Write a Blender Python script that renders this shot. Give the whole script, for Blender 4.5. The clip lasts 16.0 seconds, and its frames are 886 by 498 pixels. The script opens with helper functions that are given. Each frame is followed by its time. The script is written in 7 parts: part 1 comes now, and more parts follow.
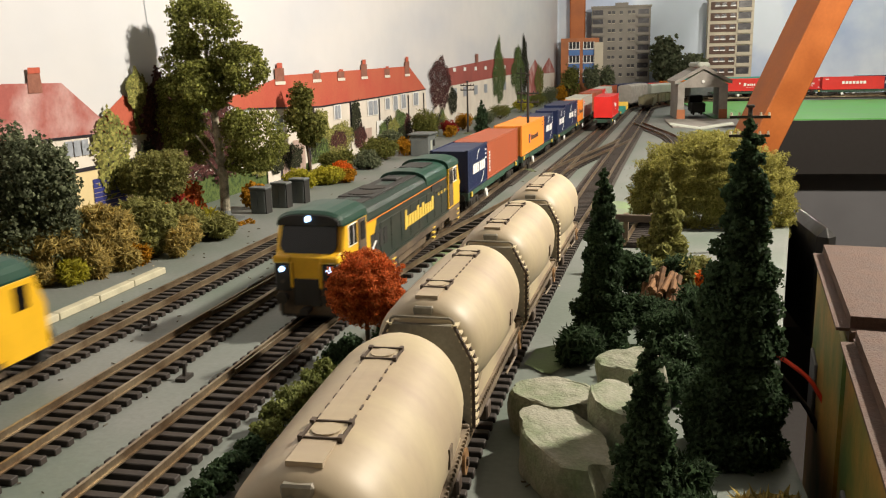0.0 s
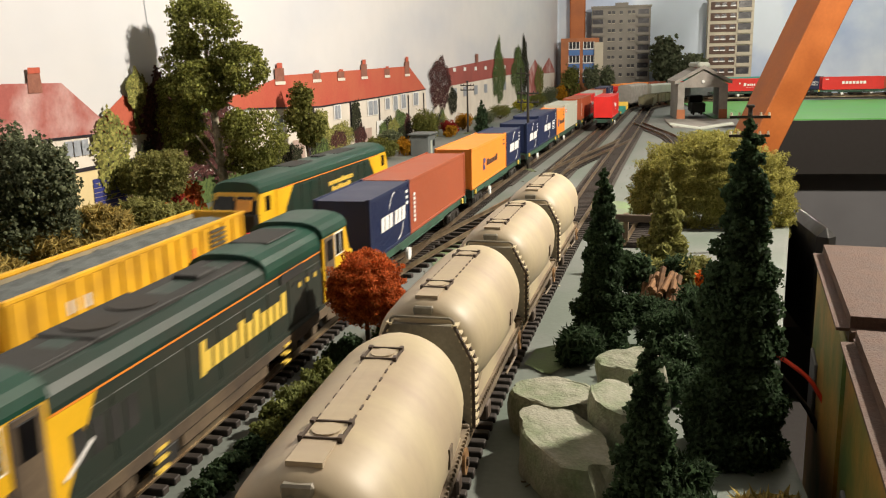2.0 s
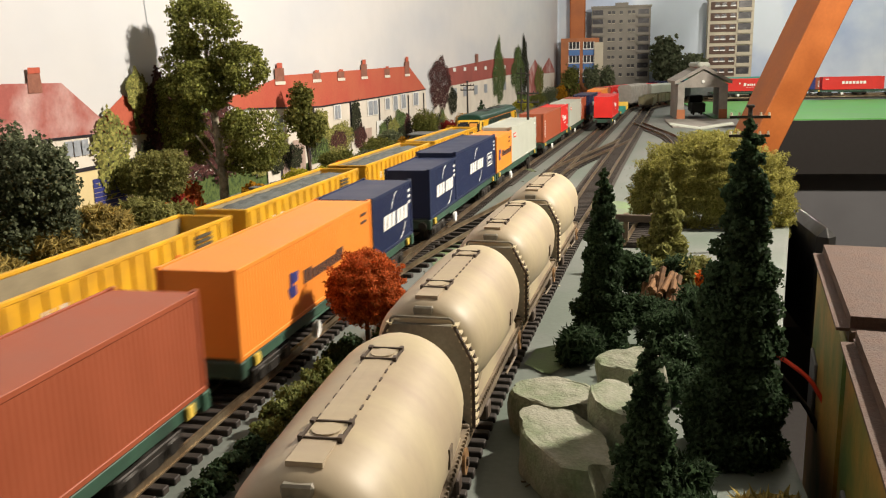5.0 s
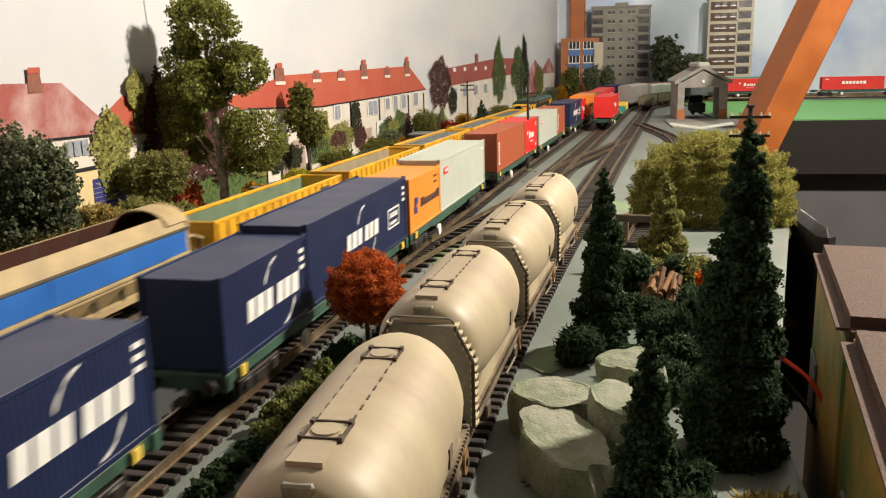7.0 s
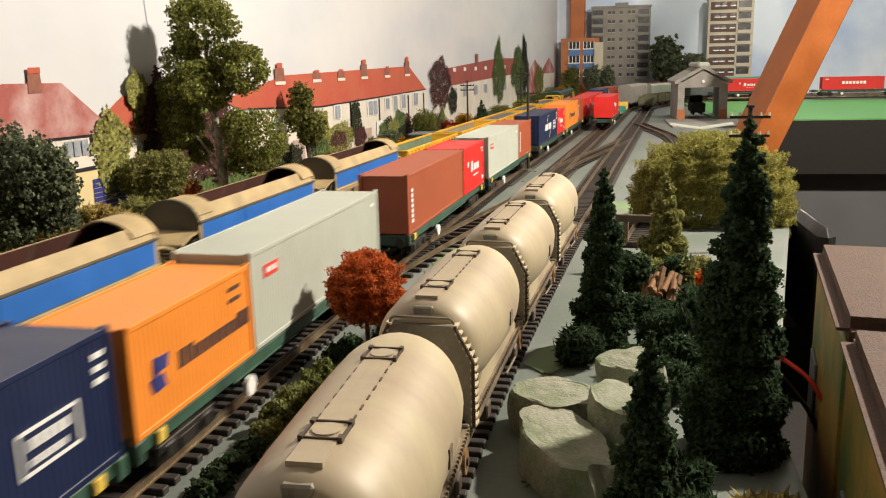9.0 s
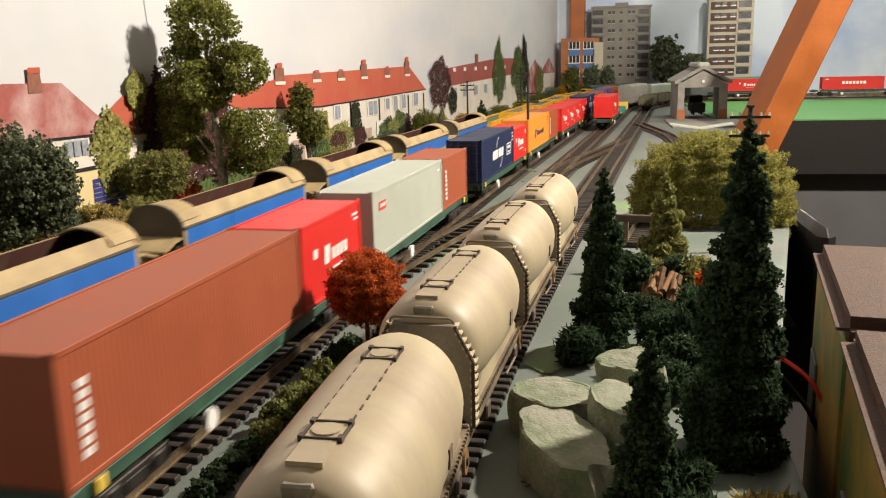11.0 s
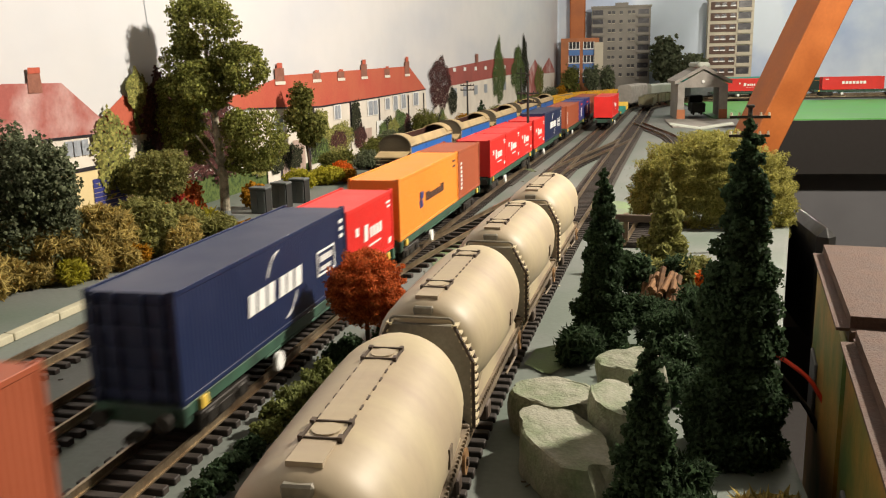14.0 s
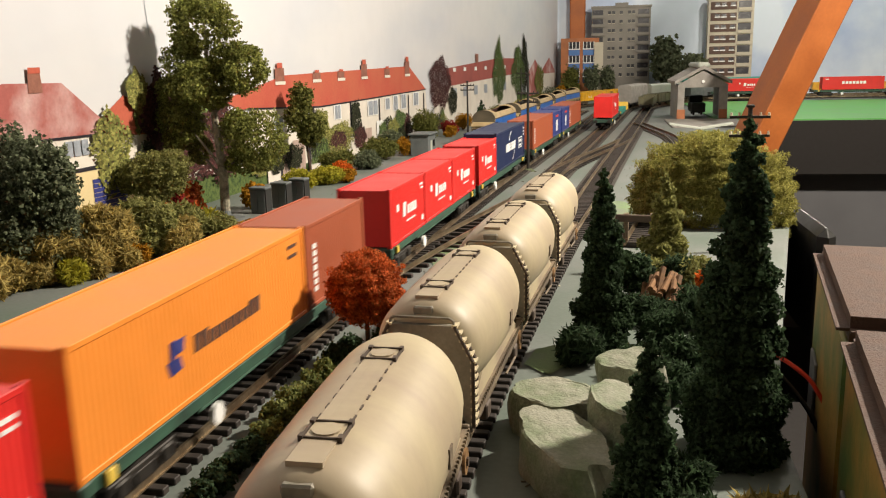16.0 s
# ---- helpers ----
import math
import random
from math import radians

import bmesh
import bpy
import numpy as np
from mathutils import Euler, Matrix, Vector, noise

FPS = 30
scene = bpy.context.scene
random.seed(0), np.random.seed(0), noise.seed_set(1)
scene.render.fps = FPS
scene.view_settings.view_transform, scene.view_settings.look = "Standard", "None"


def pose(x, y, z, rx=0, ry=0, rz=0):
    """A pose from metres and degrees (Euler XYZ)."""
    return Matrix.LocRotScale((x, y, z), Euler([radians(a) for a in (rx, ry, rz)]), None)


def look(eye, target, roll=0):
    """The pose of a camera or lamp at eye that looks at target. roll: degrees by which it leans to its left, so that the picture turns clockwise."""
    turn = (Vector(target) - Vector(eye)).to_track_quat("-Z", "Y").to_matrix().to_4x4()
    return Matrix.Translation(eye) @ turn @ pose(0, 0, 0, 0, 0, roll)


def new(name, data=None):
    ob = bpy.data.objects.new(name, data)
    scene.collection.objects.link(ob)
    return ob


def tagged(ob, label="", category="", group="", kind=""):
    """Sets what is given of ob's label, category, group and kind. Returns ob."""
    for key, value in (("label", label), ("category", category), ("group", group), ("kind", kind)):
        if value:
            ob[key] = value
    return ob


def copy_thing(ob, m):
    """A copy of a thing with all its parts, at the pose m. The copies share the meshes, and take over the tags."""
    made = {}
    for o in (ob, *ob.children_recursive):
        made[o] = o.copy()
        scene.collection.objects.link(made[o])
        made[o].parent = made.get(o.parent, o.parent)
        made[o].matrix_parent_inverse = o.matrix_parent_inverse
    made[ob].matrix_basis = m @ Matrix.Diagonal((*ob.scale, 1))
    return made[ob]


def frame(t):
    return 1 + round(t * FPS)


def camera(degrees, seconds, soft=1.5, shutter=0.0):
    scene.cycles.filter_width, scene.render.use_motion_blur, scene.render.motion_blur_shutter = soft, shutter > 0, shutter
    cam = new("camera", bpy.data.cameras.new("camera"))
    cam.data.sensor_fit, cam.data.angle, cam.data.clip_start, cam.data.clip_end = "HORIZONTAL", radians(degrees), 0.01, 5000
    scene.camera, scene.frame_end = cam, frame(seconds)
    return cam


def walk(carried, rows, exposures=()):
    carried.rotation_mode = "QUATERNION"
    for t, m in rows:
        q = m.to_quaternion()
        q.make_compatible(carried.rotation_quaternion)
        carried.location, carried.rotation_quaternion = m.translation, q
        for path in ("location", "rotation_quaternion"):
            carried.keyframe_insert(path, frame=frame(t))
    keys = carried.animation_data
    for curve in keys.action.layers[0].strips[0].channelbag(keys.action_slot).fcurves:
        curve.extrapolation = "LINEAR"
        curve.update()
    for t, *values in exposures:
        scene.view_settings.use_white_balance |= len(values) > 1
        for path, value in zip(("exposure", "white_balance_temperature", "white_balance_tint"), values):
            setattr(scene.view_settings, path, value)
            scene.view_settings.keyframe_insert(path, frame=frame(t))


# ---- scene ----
EYE = Vector((0.1561, 0.4191, 0.1219))
YAW, PITCH, ROLL = 10.063, 12.292, -1.376
cam = camera(54.73, 16.0, soft=1.15, shutter=0.8)
AIM = EYE + Vector((-math.sin(radians(YAW)) * math.cos(radians(PITCH)),
                    math.cos(radians(YAW)) * math.cos(radians(PITCH)), -math.sin(radians(PITCH))))
walk(cam, [(0.0, look(EYE, AIM, ROLL)), (16.0, look(EYE, AIM, ROLL))], exposures=[(0.0, 0.0)])

# ---------------------------------------------------------------- light
world = bpy.data.worlds.new("room_air")
scene.world = world
world.use_nodes = True
world.node_tree.nodes["Background"].inputs[0].default_value = (1.0, 0.86, 0.7, 1)
world.node_tree.nodes["Background"].inputs[1].default_value = 0.30


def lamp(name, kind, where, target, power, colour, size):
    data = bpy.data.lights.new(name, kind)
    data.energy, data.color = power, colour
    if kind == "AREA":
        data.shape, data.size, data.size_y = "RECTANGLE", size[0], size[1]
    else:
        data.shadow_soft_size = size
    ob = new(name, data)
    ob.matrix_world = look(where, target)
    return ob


# the work lamp at the far side of the operating well, the lamp at the room's end, and a weak unseen overhead fill added
# to lift the dark
lamp("work_lamp", "POINT", (0.76, 1.12, 0.66), (0.0, 1.2, 0.0), 81.0, (1.0, 0.89, 0.74), 0.025)
lamp("end_lamp", "POINT", (0.72, 2.72, 0.66), (0.4, 3.4, 0.1), 13.0, (1.0, 0.92, 0.80), 0.03)
lamp("room_fill", "AREA", (0.2, 1.3, 1.75), (0.1, 1.3, 0.0), 1.5, (1.0, 0.9, 0.76), (0.9, 0.5))


# ---------------------------------------------------------------- materials
def material(name, colour, rough=0.6, metal=0.0, vary=0.25, scale=120.0, fine=900.0, bump=0.15, second=None, amount=0.5,
             isle=0.0, emit=0.0, leaf=0.0, obj=0.0, squash=None):
    m = bpy.data.materials.new(name)
    m.use_nodes = True
    nt = m.node_tree
    n, l = nt.nodes, nt.links
    bsdf = n["Principled BSDF"]
    tex = n.new("ShaderNodeTexCoord")
    big = n.new("ShaderNodeTexNoise")
    big.inputs["Scale"].default_value, big.inputs["Detail"].default_value = scale, 5
    small = n.new("ShaderNodeTexNoise")
    small.inputs["Scale"].default_value, small.inputs["Detail"].default_value = fine, 3
    if squash:
        stretch = n.new("ShaderNodeMapping")
        stretch.inputs["Scale"].default_value = squash
        l.new(tex.outputs["Object"], stretch.inputs["Vector"])
        l.new(stretch.outputs["Vector"], big.inputs["Vector"])
    else:
        l.new(tex.outputs["Object"], big.inputs["Vector"])
    l.new(tex.outputs["Object"], small.inputs["Vector"])
    ramp = n.new("ShaderNodeValToRGB")
    e = ramp.color_ramp.elements
    low = second if second else tuple(c * (1 - vary) for c in colour)
    e[0].position, e[1].position = 0.5 - amount * 0.35, 0.5 + (1 - amount) * 0.25
    e[0].color, e[1].color = (*low, 1), (*colour, 1)
    l.new(big.outputs["Fac"], ramp.inputs["Fac"])
    mix = n.new("ShaderNodeMix")
    mix.data_type, mix.blend_type = "RGBA", "MULTIPLY"
    mix.inputs[0].default_value = min(1.0, vary * 1.6)
    l.new(ramp.outputs["Color"], mix.inputs[6])
    l.new(small.outputs["Color"], mix.inputs[7])
    bright = n.new("ShaderNodeHueSaturation")
    bright.inputs["Value"].default_value = 1.0 + vary * 0.5
    l.new(mix.outputs[2], bright.inputs["Color"])
    gray = n.new("ShaderNodeRGBToBW")
    l.new(small.outputs["Color"], gray.inputs["Color"])
    l.new(gray.outputs["Val"], mix.inputs[7])
    if isle or obj:
        geo = n.new("ShaderNodeNewGeometry" if isle else "ShaderNodeObjectInfo")
        mr = n.new("ShaderNodeMapRange")
        a = isle or obj
        mr.inputs["To Min"].default_value, mr.inputs["To Max"].default_value = (1 - a) * (1 + vary * 0.5), (1 + a) * (1 + vary * 0.5)
        l.new(geo.outputs["Random Per Island" if isle else "Random"], mr.inputs["Value"])
        l.new(mr.outputs["Result"], bright.inputs["Value"])
    l.new(bright.outputs["Color"], bsdf.inputs["Base Color"])
    bsdf.inputs["Metallic"].default_value = metal
    bsdf.inputs["Specular IOR Level"].default_value = 0.15 if name.endswith("print") or leaf else 0.5
    rr = n.new("ShaderNodeMapRange")
    rr.inputs["To Min"].default_value, rr.inputs["To Max"].default_value = max(0.03, rough - 0.12), min(1, rough + 0.12)
    l.new(big.outputs["Fac"], rr.inputs["Value"])
    l.new(rr.outputs["Result"], bsdf.inputs["Roughness"])
    if bump:
        b = n.new("ShaderNodeBump")
        b.inputs["Strength"].default_value, b.inputs["Distance"].default_value = bump, 0.0006
        l.new(small.outputs["Fac"], b.inputs["Height"])
        l.new(b.outputs["Normal"], bsdf.inputs["Normal"])
    if emit:
        bsdf.inputs["Emission Color"].default_value, bsdf.inputs["Emission Strength"].default_value = (*colour, 1), emit
    if leaf:
        tr = n.new("ShaderNodeBsdfTranslucent")
        l.new(bright.outputs["Color"], tr.inputs["Color"])
        mx = n.new("ShaderNodeMixShader")
        mx.inputs[0].default_value = leaf
        l.new(bsdf.outputs[0], mx.inputs[1])
        l.new(tr.outputs[0], mx.inputs[2])
        l.new(mx.outputs[0], n["Material Output"].inputs["Surface"])
    return m


M = {}
for key, args in {
    "ground": dict(colour=(0.20, 0.215, 0.205), rough=0.62, vary=0.22, scale=9, fine=420, bump=0.12, second=(0.125, 0.165, 0.135), amount=0.6),
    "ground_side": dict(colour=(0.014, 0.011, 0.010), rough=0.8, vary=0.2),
    "green_paint": dict(colour=(0.12, 0.42, 0.10), rough=0.55, vary=0.18, scale=14, bump=0.08),
    "sleeper": dict(colour=(0.040, 0.031, 0.026), rough=0.7, vary=0.3, scale=200, obj=0.3),
    "rail": dict(colour=(0.42, 0.34, 0.23), rough=0.36, metal=0.75, vary=0.4, scale=60, second=(0.22, 0.15, 0.09)),
    "tank_cream": dict(colour=(0.47, 0.40, 0.26), rough=0.5, vary=0.1, scale=34, fine=420, bump=0.03, second=(0.34, 0.265, 0.20), amount=0.4, squash=(0.3, 1.0, 0.3)),
    "tank_end": dict(colour=(0.36, 0.33, 0.26), rough=0.6, vary=0.3, scale=45, second=(0.18, 0.165, 0.13)),
    "underframe": dict(colour=(0.27, 0.21, 0.14), rough=0.75, vary=0.35, scale=90, second=(0.13, 0.10, 0.07)),
    "white_edge": dict(colour=(0.72, 0.62, 0.42), rough=0.6, vary=0.2),
    "brown_fit": dict(colour=(0.11, 0.08, 0.06), rough=0.7, vary=0.3),
    "wheel": dict(colour=(0.05, 0.045, 0.04), rough=0.55, metal=0.5, vary=0.3),
    "wheel_rust": dict(colour=(0.38, 0.22, 0.10), rough=0.6, metal=0.3, vary=0.3),
    "wagon_green": dict(colour=(0.05, 0.13, 0.085), rough=0.55, vary=0.35, scale=70, second=(0.03, 0.06, 0.045)),
    "blue": dict(colour=(0.010, 0.020, 0.072), rough=0.45, vary=0.14, scale=40, bump=0.05),
    "blue_mid": dict(colour=(0.03, 0.05, 0.22), rough=0.45, vary=0.14, scale=40, bump=0.05),
    "oxide": dict(colour=(0.36, 0.085, 0.035), rough=0.55, vary=0.12, scale=40, bump=0.06),
    "orange": dict(colour=(0.86, 0.28, 0.035), rough=0.5, vary=0.1, scale=35, bump=0.05),
    "red": dict(colour=(0.72, 0.026, 0.022), rough=0.45, vary=0.12, scale=40, bump=0.05),
    "grey": dict(colour=(0.47, 0.50, 0.44), rough=0.5, vary=0.1, scale=40, bump=0.05),
    "mark_white": dict(colour=(0.86, 0.87, 0.86), rough=0.5, vary=0.06),
    "mark_blue": dict(colour=(0.04, 0.05, 0.22), rough=0.5, vary=0.08),
    "mark_dark": dict(colour=(0.10, 0.05, 0.035), rough=0.6, vary=0.1),
    "mark_red": dict(colour=(0.75, 0.06, 0.04), rough=0.5, vary=0.08),
    "mark_yellow": dict(colour=(0.85, 0.60, 0.10), rough=0.5, vary=0.1),
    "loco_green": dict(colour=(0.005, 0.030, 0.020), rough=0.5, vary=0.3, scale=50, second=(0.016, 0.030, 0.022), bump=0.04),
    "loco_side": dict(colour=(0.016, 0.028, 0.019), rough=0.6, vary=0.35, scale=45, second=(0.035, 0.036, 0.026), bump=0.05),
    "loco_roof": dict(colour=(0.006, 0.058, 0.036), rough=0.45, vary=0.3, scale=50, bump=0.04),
    "loco_yellow": dict(colour=(0.86, 0.50, 0.02), rough=0.42, vary=0.14, scale=60, bump=0.04),
    "loco_grime": dict(colour=(0.16, 0.115, 0.07), rough=0.8, vary=0.4, scale=80, second=(0.07, 0.05, 0.035)),
    "soot": dict(colour=(0.03, 0.03, 0.028), rough=0.7, vary=0.4, scale=90),
    "glass_dark": dict(colour=(0.005, 0.005, 0.006), rough=0.22, vary=0.1, bump=0.0),
    "wagon_yellow": dict(colour=(0.86, 0.47, 0.02), rough=0.5, vary=0.16, scale=50, second=(0.62, 0.33, 0.03), bump=0.05),
    "spoil": dict(colour=(0.20, 0.225, 0.225), rough=0.95, vary=0.5, scale=160, fine=1400, bump=0.9),
    "inner_green": dict(colour=(0.17, 0.24, 0.15), rough=0.7, vary=0.3, scale=50),
    "inner_tan": dict(colour=(0.36, 0.30, 0.19), rough=0.8, vary=0.3, scale=50),
    "hopper_tan": dict(colour=(0.52, 0.39, 0.20), rough=0.6, vary=0.25, scale=50, second=(0.36, 0.27, 0.14)),
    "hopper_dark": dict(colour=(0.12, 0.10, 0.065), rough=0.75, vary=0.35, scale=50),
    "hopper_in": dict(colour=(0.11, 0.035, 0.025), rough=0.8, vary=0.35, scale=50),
    "hopper_blue": dict(colour=(0.03, 0.16, 0.56), rough=0.45, vary=0.15, scale=50),
    "head_lamp": dict(colour=(0.38, 0.62, 1.0), rough=0.3, vary=0.0, bump=0.0, emit=5.0),
    "tail_lamp": dict(colour=(1.0, 0.02, 0.03), rough=0.3, vary=0.0, bump=0.0, emit=6.0),
    "cab_glow": dict(colour=(0.62, 0.26, 0.03), rough=0.5, vary=0.1, bump=0.0, emit=0.12),
    "rock": dict(colour=(0.34, 0.34, 0.27), rough=0.85, vary=0.4, scale=75, fine=900, bump=0.9, second=(0.16, 0.21, 0.11), amount=0.6),
    "concrete": dict(colour=(0.55, 0.52, 0.38), rough=0.8, vary=0.2, scale=70, bump=0.3),
    "slate": dict(colour=(0.16, 0.18, 0.18), rough=0.7, vary=0.25, scale=60, bump=0.2),
    "pole": dict(colour=(0.03, 0.025, 0.02), rough=0.7, vary=0.3),
    "bark": dict(colour=(0.58, 0.53, 0.40), rough=0.85, vary=0.45, scale=160, second=(0.12, 0.10, 0.07), amount=0.5),
    "twig": dict(colour=(0.09, 0.055, 0.035), rough=0.85, vary=0.3),
    "leaf_mid": dict(colour=(0.20, 0.21, 0.055), rough=0.75, vary=0.3, isle=0.45, bump=0),
    "leaf_birch": dict(colour=(0.30, 0.32, 0.085), rough=0.75, vary=0.3, isle=0.6, bump=0),
    "leaf_dark": dict(colour=(0.060, 0.100, 0.050), rough=0.88, vary=0.3, isle=0.5, bump=0),
    "leaf_deep": dict(colour=(0.19, 0.22, 0.13), rough=0.75, vary=0.3, isle=0.5, bump=0),
    "leaf_willow": dict(colour=(0.40, 0.38, 0.11), rough=0.75, vary=0.25, isle=0.4, bump=0),
    "leaf_lime": dict(colour=(0.50, 0.46, 0.05), rough=0.75, vary=0.25, isle=0.4, bump=0),
    "leaf_sage": dict(colour=(0.32, 0.32, 0.11), rough=0.75, vary=0.25, isle=0.4, bump=0),
    "leaf_straw": dict(colour=(0.52, 0.41, 0.14), rough=0.8, vary=0.25, isle=0.5, bump=0),
    "leaf_gold": dict(colour=(0.50, 0.25, 0.02), rough=0.75, vary=0.25, isle=0.4, bump=0),
    "leaf_moss": dict(colour=(0.23, 0.26, 0.085), rough=0.8, vary=0.25, isle=0.4, bump=0),
    "leaf_rust": dict(colour=(0.66, 0.17, 0.045), rough=0.75, vary=0.25, isle=0.45, bump=0),
    "leaf_red": dict(colour=(0.32, 0.03, 0.025), rough=0.75, vary=0.25, isle=0.45, bump=0),
    "leaf_fire": dict(colour=(0.75, 0.17, 0.02), rough=0.75, vary=0.2, isle=0.3, bump=0),
    "log": dict(colour=(0.22, 0.11, 0.045), rough=0.85, vary=0.4, scale=300, obj=0.3),
    "sky_print": dict(colour=(0.655, 0.66, 0.68), rough=0.6, vary=0.06, scale=5.5, fine=26, bump=0, second=(0.55, 0.58, 0.64), amount=0.7, squash=(1.0, 0.55, 1.6)),
    "sky_blue": dict(colour=(0.70, 0.80, 0.92), rough=0.5, vary=0.05, scale=3.0, fine=30, bump=0, second=(0.10, 0.24, 0.60), amount=0.9),
    "roof_print": dict(colour=(0.52, 0.14, 0.085), rough=0.9, vary=0.2, scale=16, fine=420, bump=0, second=(0.50, 0.10, 0.07), amount=0.5),
    "roof_faded": dict(colour=(0.66, 0.47, 0.45), rough=0.9, vary=0.25, scale=26, fine=420, bump=0, second=(0.40, 0.115, 0.10), amount=0.12),
    "roof_far": dict(colour=(0.36, 0.09, 0.075), rough=0.9, vary=0.2, scale=30, fine=300, bump=0),
    "wall_print": dict(colour=(0.76, 0.71, 0.63), rough=0.9, vary=0.12, scale=30, fine=200, bump=0),
    "cream_print": dict(colour=(0.78, 0.64, 0.36), rough=0.9, vary=0.1, scale=30, bump=0),
    "window_print": dict(colour=(0.42, 0.46, 0.52), rough=0.5, vary=0.3, scale=200, bump=0),
    "dark_print": dict(colour=(0.045, 0.04, 0.05), rough=0.55, vary=0.4, scale=120, bump=0),
    "brick_print": dict(colour=(0.34, 0.15, 0.11), rough=0.6, vary=0.3, scale=150, bump=0),
    "tree_print": dict(colour=(0.16, 0.22, 0.07), rough=0.95, vary=0.6, scale=240, fine=900, bump=0, second=(0.05, 0.09, 0.035), amount=0.6, isle=0.6),
    "tree_lime_print": dict(colour=(0.36, 0.34, 0.10), rough=0.95, vary=0.6, scale=240, fine=900, bump=0, second=(0.16, 0.18, 0.05), isle=0.6),
    "tree_plum_print": dict(colour=(0.11, 0.045, 0.042), rough=0.97, vary=0.5, scale=240, fine=900, bump=0, isle=0.6),
    "tree_dark_print": dict(colour=(0.05, 0.055, 0.03), rough=0.97, vary=0.6, scale=240, fine=900, bump=0, isle=0.6),
    "fence_print": dict(colour=(0.56, 0.42, 0.36), rough=0.6, vary=0.3, scale=100, bump=0),
    "tower_grey": dict(colour=(0.27, 0.25, 0.22), rough=0.7, vary=0.2, scale=25, bump=0.05),
    "tower_pale": dict(colour=(0.58, 0.53, 0.42), rough=0.7, vary=0.15, scale=25, bump=0.05),
    "tower_brown": dict(colour=(0.13, 0.075, 0.055), rough=0.7, vary=0.25, scale=30),
    "tower_glass": dict(colour=(0.06, 0.06, 0.07), rough=0.25, vary=0.3, scale=60),
    "panel_blue": dict(colour=(0.08, 0.20, 0.50), rough=0.5, vary=0.15),
    "brick_orange": dict(colour=(0.46, 0.17, 0.07), rough=0.7, vary=0.2, scale=60),
    "timber": dict(colour=(0.43, 0.125, 0.024), rough=0.5, vary=0.2, scale=16, fine=220, bump=0.1, second=(0.33, 0.09, 0.018)),
    "shed_stone": dict(colour=(0.36, 0.34, 0.31), rough=0.75, vary=0.25, scale=60),
    "box_brown": dict(colour=(0.115, 0.062, 0.043), rough=0.75, vary=0.3, scale=120, fine=1300, bump=0.8),
    "box_side": dict(colour=(0.09, 0.15, 0.03), rough=0.6, vary=0.35, scale=26, fine=500, second=(0.40, 0.20, 0.03), amount=0.38),
    "panel_grey": dict(colour=(0.14, 0.14, 0.15), rough=0.6, vary=0.12, scale=12),
    "room_wall": dict(colour=(0.25, 0.22, 0.19), rough=0.85, vary=0.1, scale=8),
    "carpet": dict(colour=(0.04, 0.034, 0.03), rough=0.95, vary=0.4, scale=30),
    "wire_red": dict(colour=(0.75, 0.05, 0.02), rough=0.4, vary=0.1, bump=0),
    "wire_black": dict(colour=(0.02, 0.02, 0.02), rough=0.4, vary=0.1, bump=0),
    "chair_white": dict(colour=(0.7, 0.7, 0.72), rough=0.4, vary=0.05),
    "teal": dict(colour=(0.05, 0.33, 0.27), rough=0.5, vary=0.2),
    "olive": dict(colour=(0.16, 0.15, 0.085), rough=0.7, vary=0.3),
    "insulator": dict(colour=(0.75, 0.66, 0.5), rough=0.35, vary=0.1, bump=0),
}.items():
    M[key] = material(key, leaf=0.4 if key.startswith("leaf") else 0.0, **args)


# ---------------------------------------------------------------- building helpers
def mesh_of(bm, name, mat, smooth=False):
    me = bpy.data.meshes.new(name)
    bm.to_mesh(me)
    bm.free()
    me.materials.append(M[mat] if isinstance(mat, str) else mat)
    if smooth:
        me.polygons.foreach_set("use_smooth", [True] * len(me.polygons))
    return me


def part(name, bm, mat, parent=None, label="", smooth=False):
    ob = new(name, mesh_of(bm, name, mat, smooth))
    if parent is not None:
        ob.parent = parent
    if label:
        tagged(ob, label)
    return ob


def thing(name, label, category, group="", kind="", at=(0, 0, 0), turn=0):
    ob = new(name)
    ob.empty_display_size = 0.01
    ob.matrix_basis = pose(*at, 0, 0, turn)
    return tagged(ob, label, category, group, kind)


def box(bm, x0, x1, y0, y1, z0, z1, bevel=0.0, m=None, seg=1):
    r = bmesh.ops.create_cube(bm, size=1.0)
    vs = r["verts"]
    for v in vs:
        v.co = Vector((x0 + (v.co.x + 0.5) * (x1 - x0), y0 + (v.co.y + 0.5) * (y1 - y0), z0 + (v.co.z + 0.5) * (z1 - z0)))
    if bevel:
        es = list({e for v in vs for e in v.link_edges})
        r = bmesh.ops.bevel(bm, geom=es, offset=bevel, segments=seg, affect="EDGES")
        vs = list({v for f in r["faces"] for v in f.verts} | {v for v in vs if v.is_valid})
    if m is not None:
        bmesh.ops.transform(bm, matrix=m, verts=[v for v in vs if v.is_valid])
    return bm


def rod(bm, a, b, r, n=8, r2=None):
    a, b = Vector(a), Vector(b)
    d = b - a
    m = Matrix.Translation((a + b) / 2) @ d.to_track_quat("Z", "Y").to_matrix().to_4x4()
    bmesh.ops.create_cone(bm, cap_ends=True, segments=n, radius1=r, radius2=r if r2 is None else r2, depth=d.length, matrix=m)
    return bm


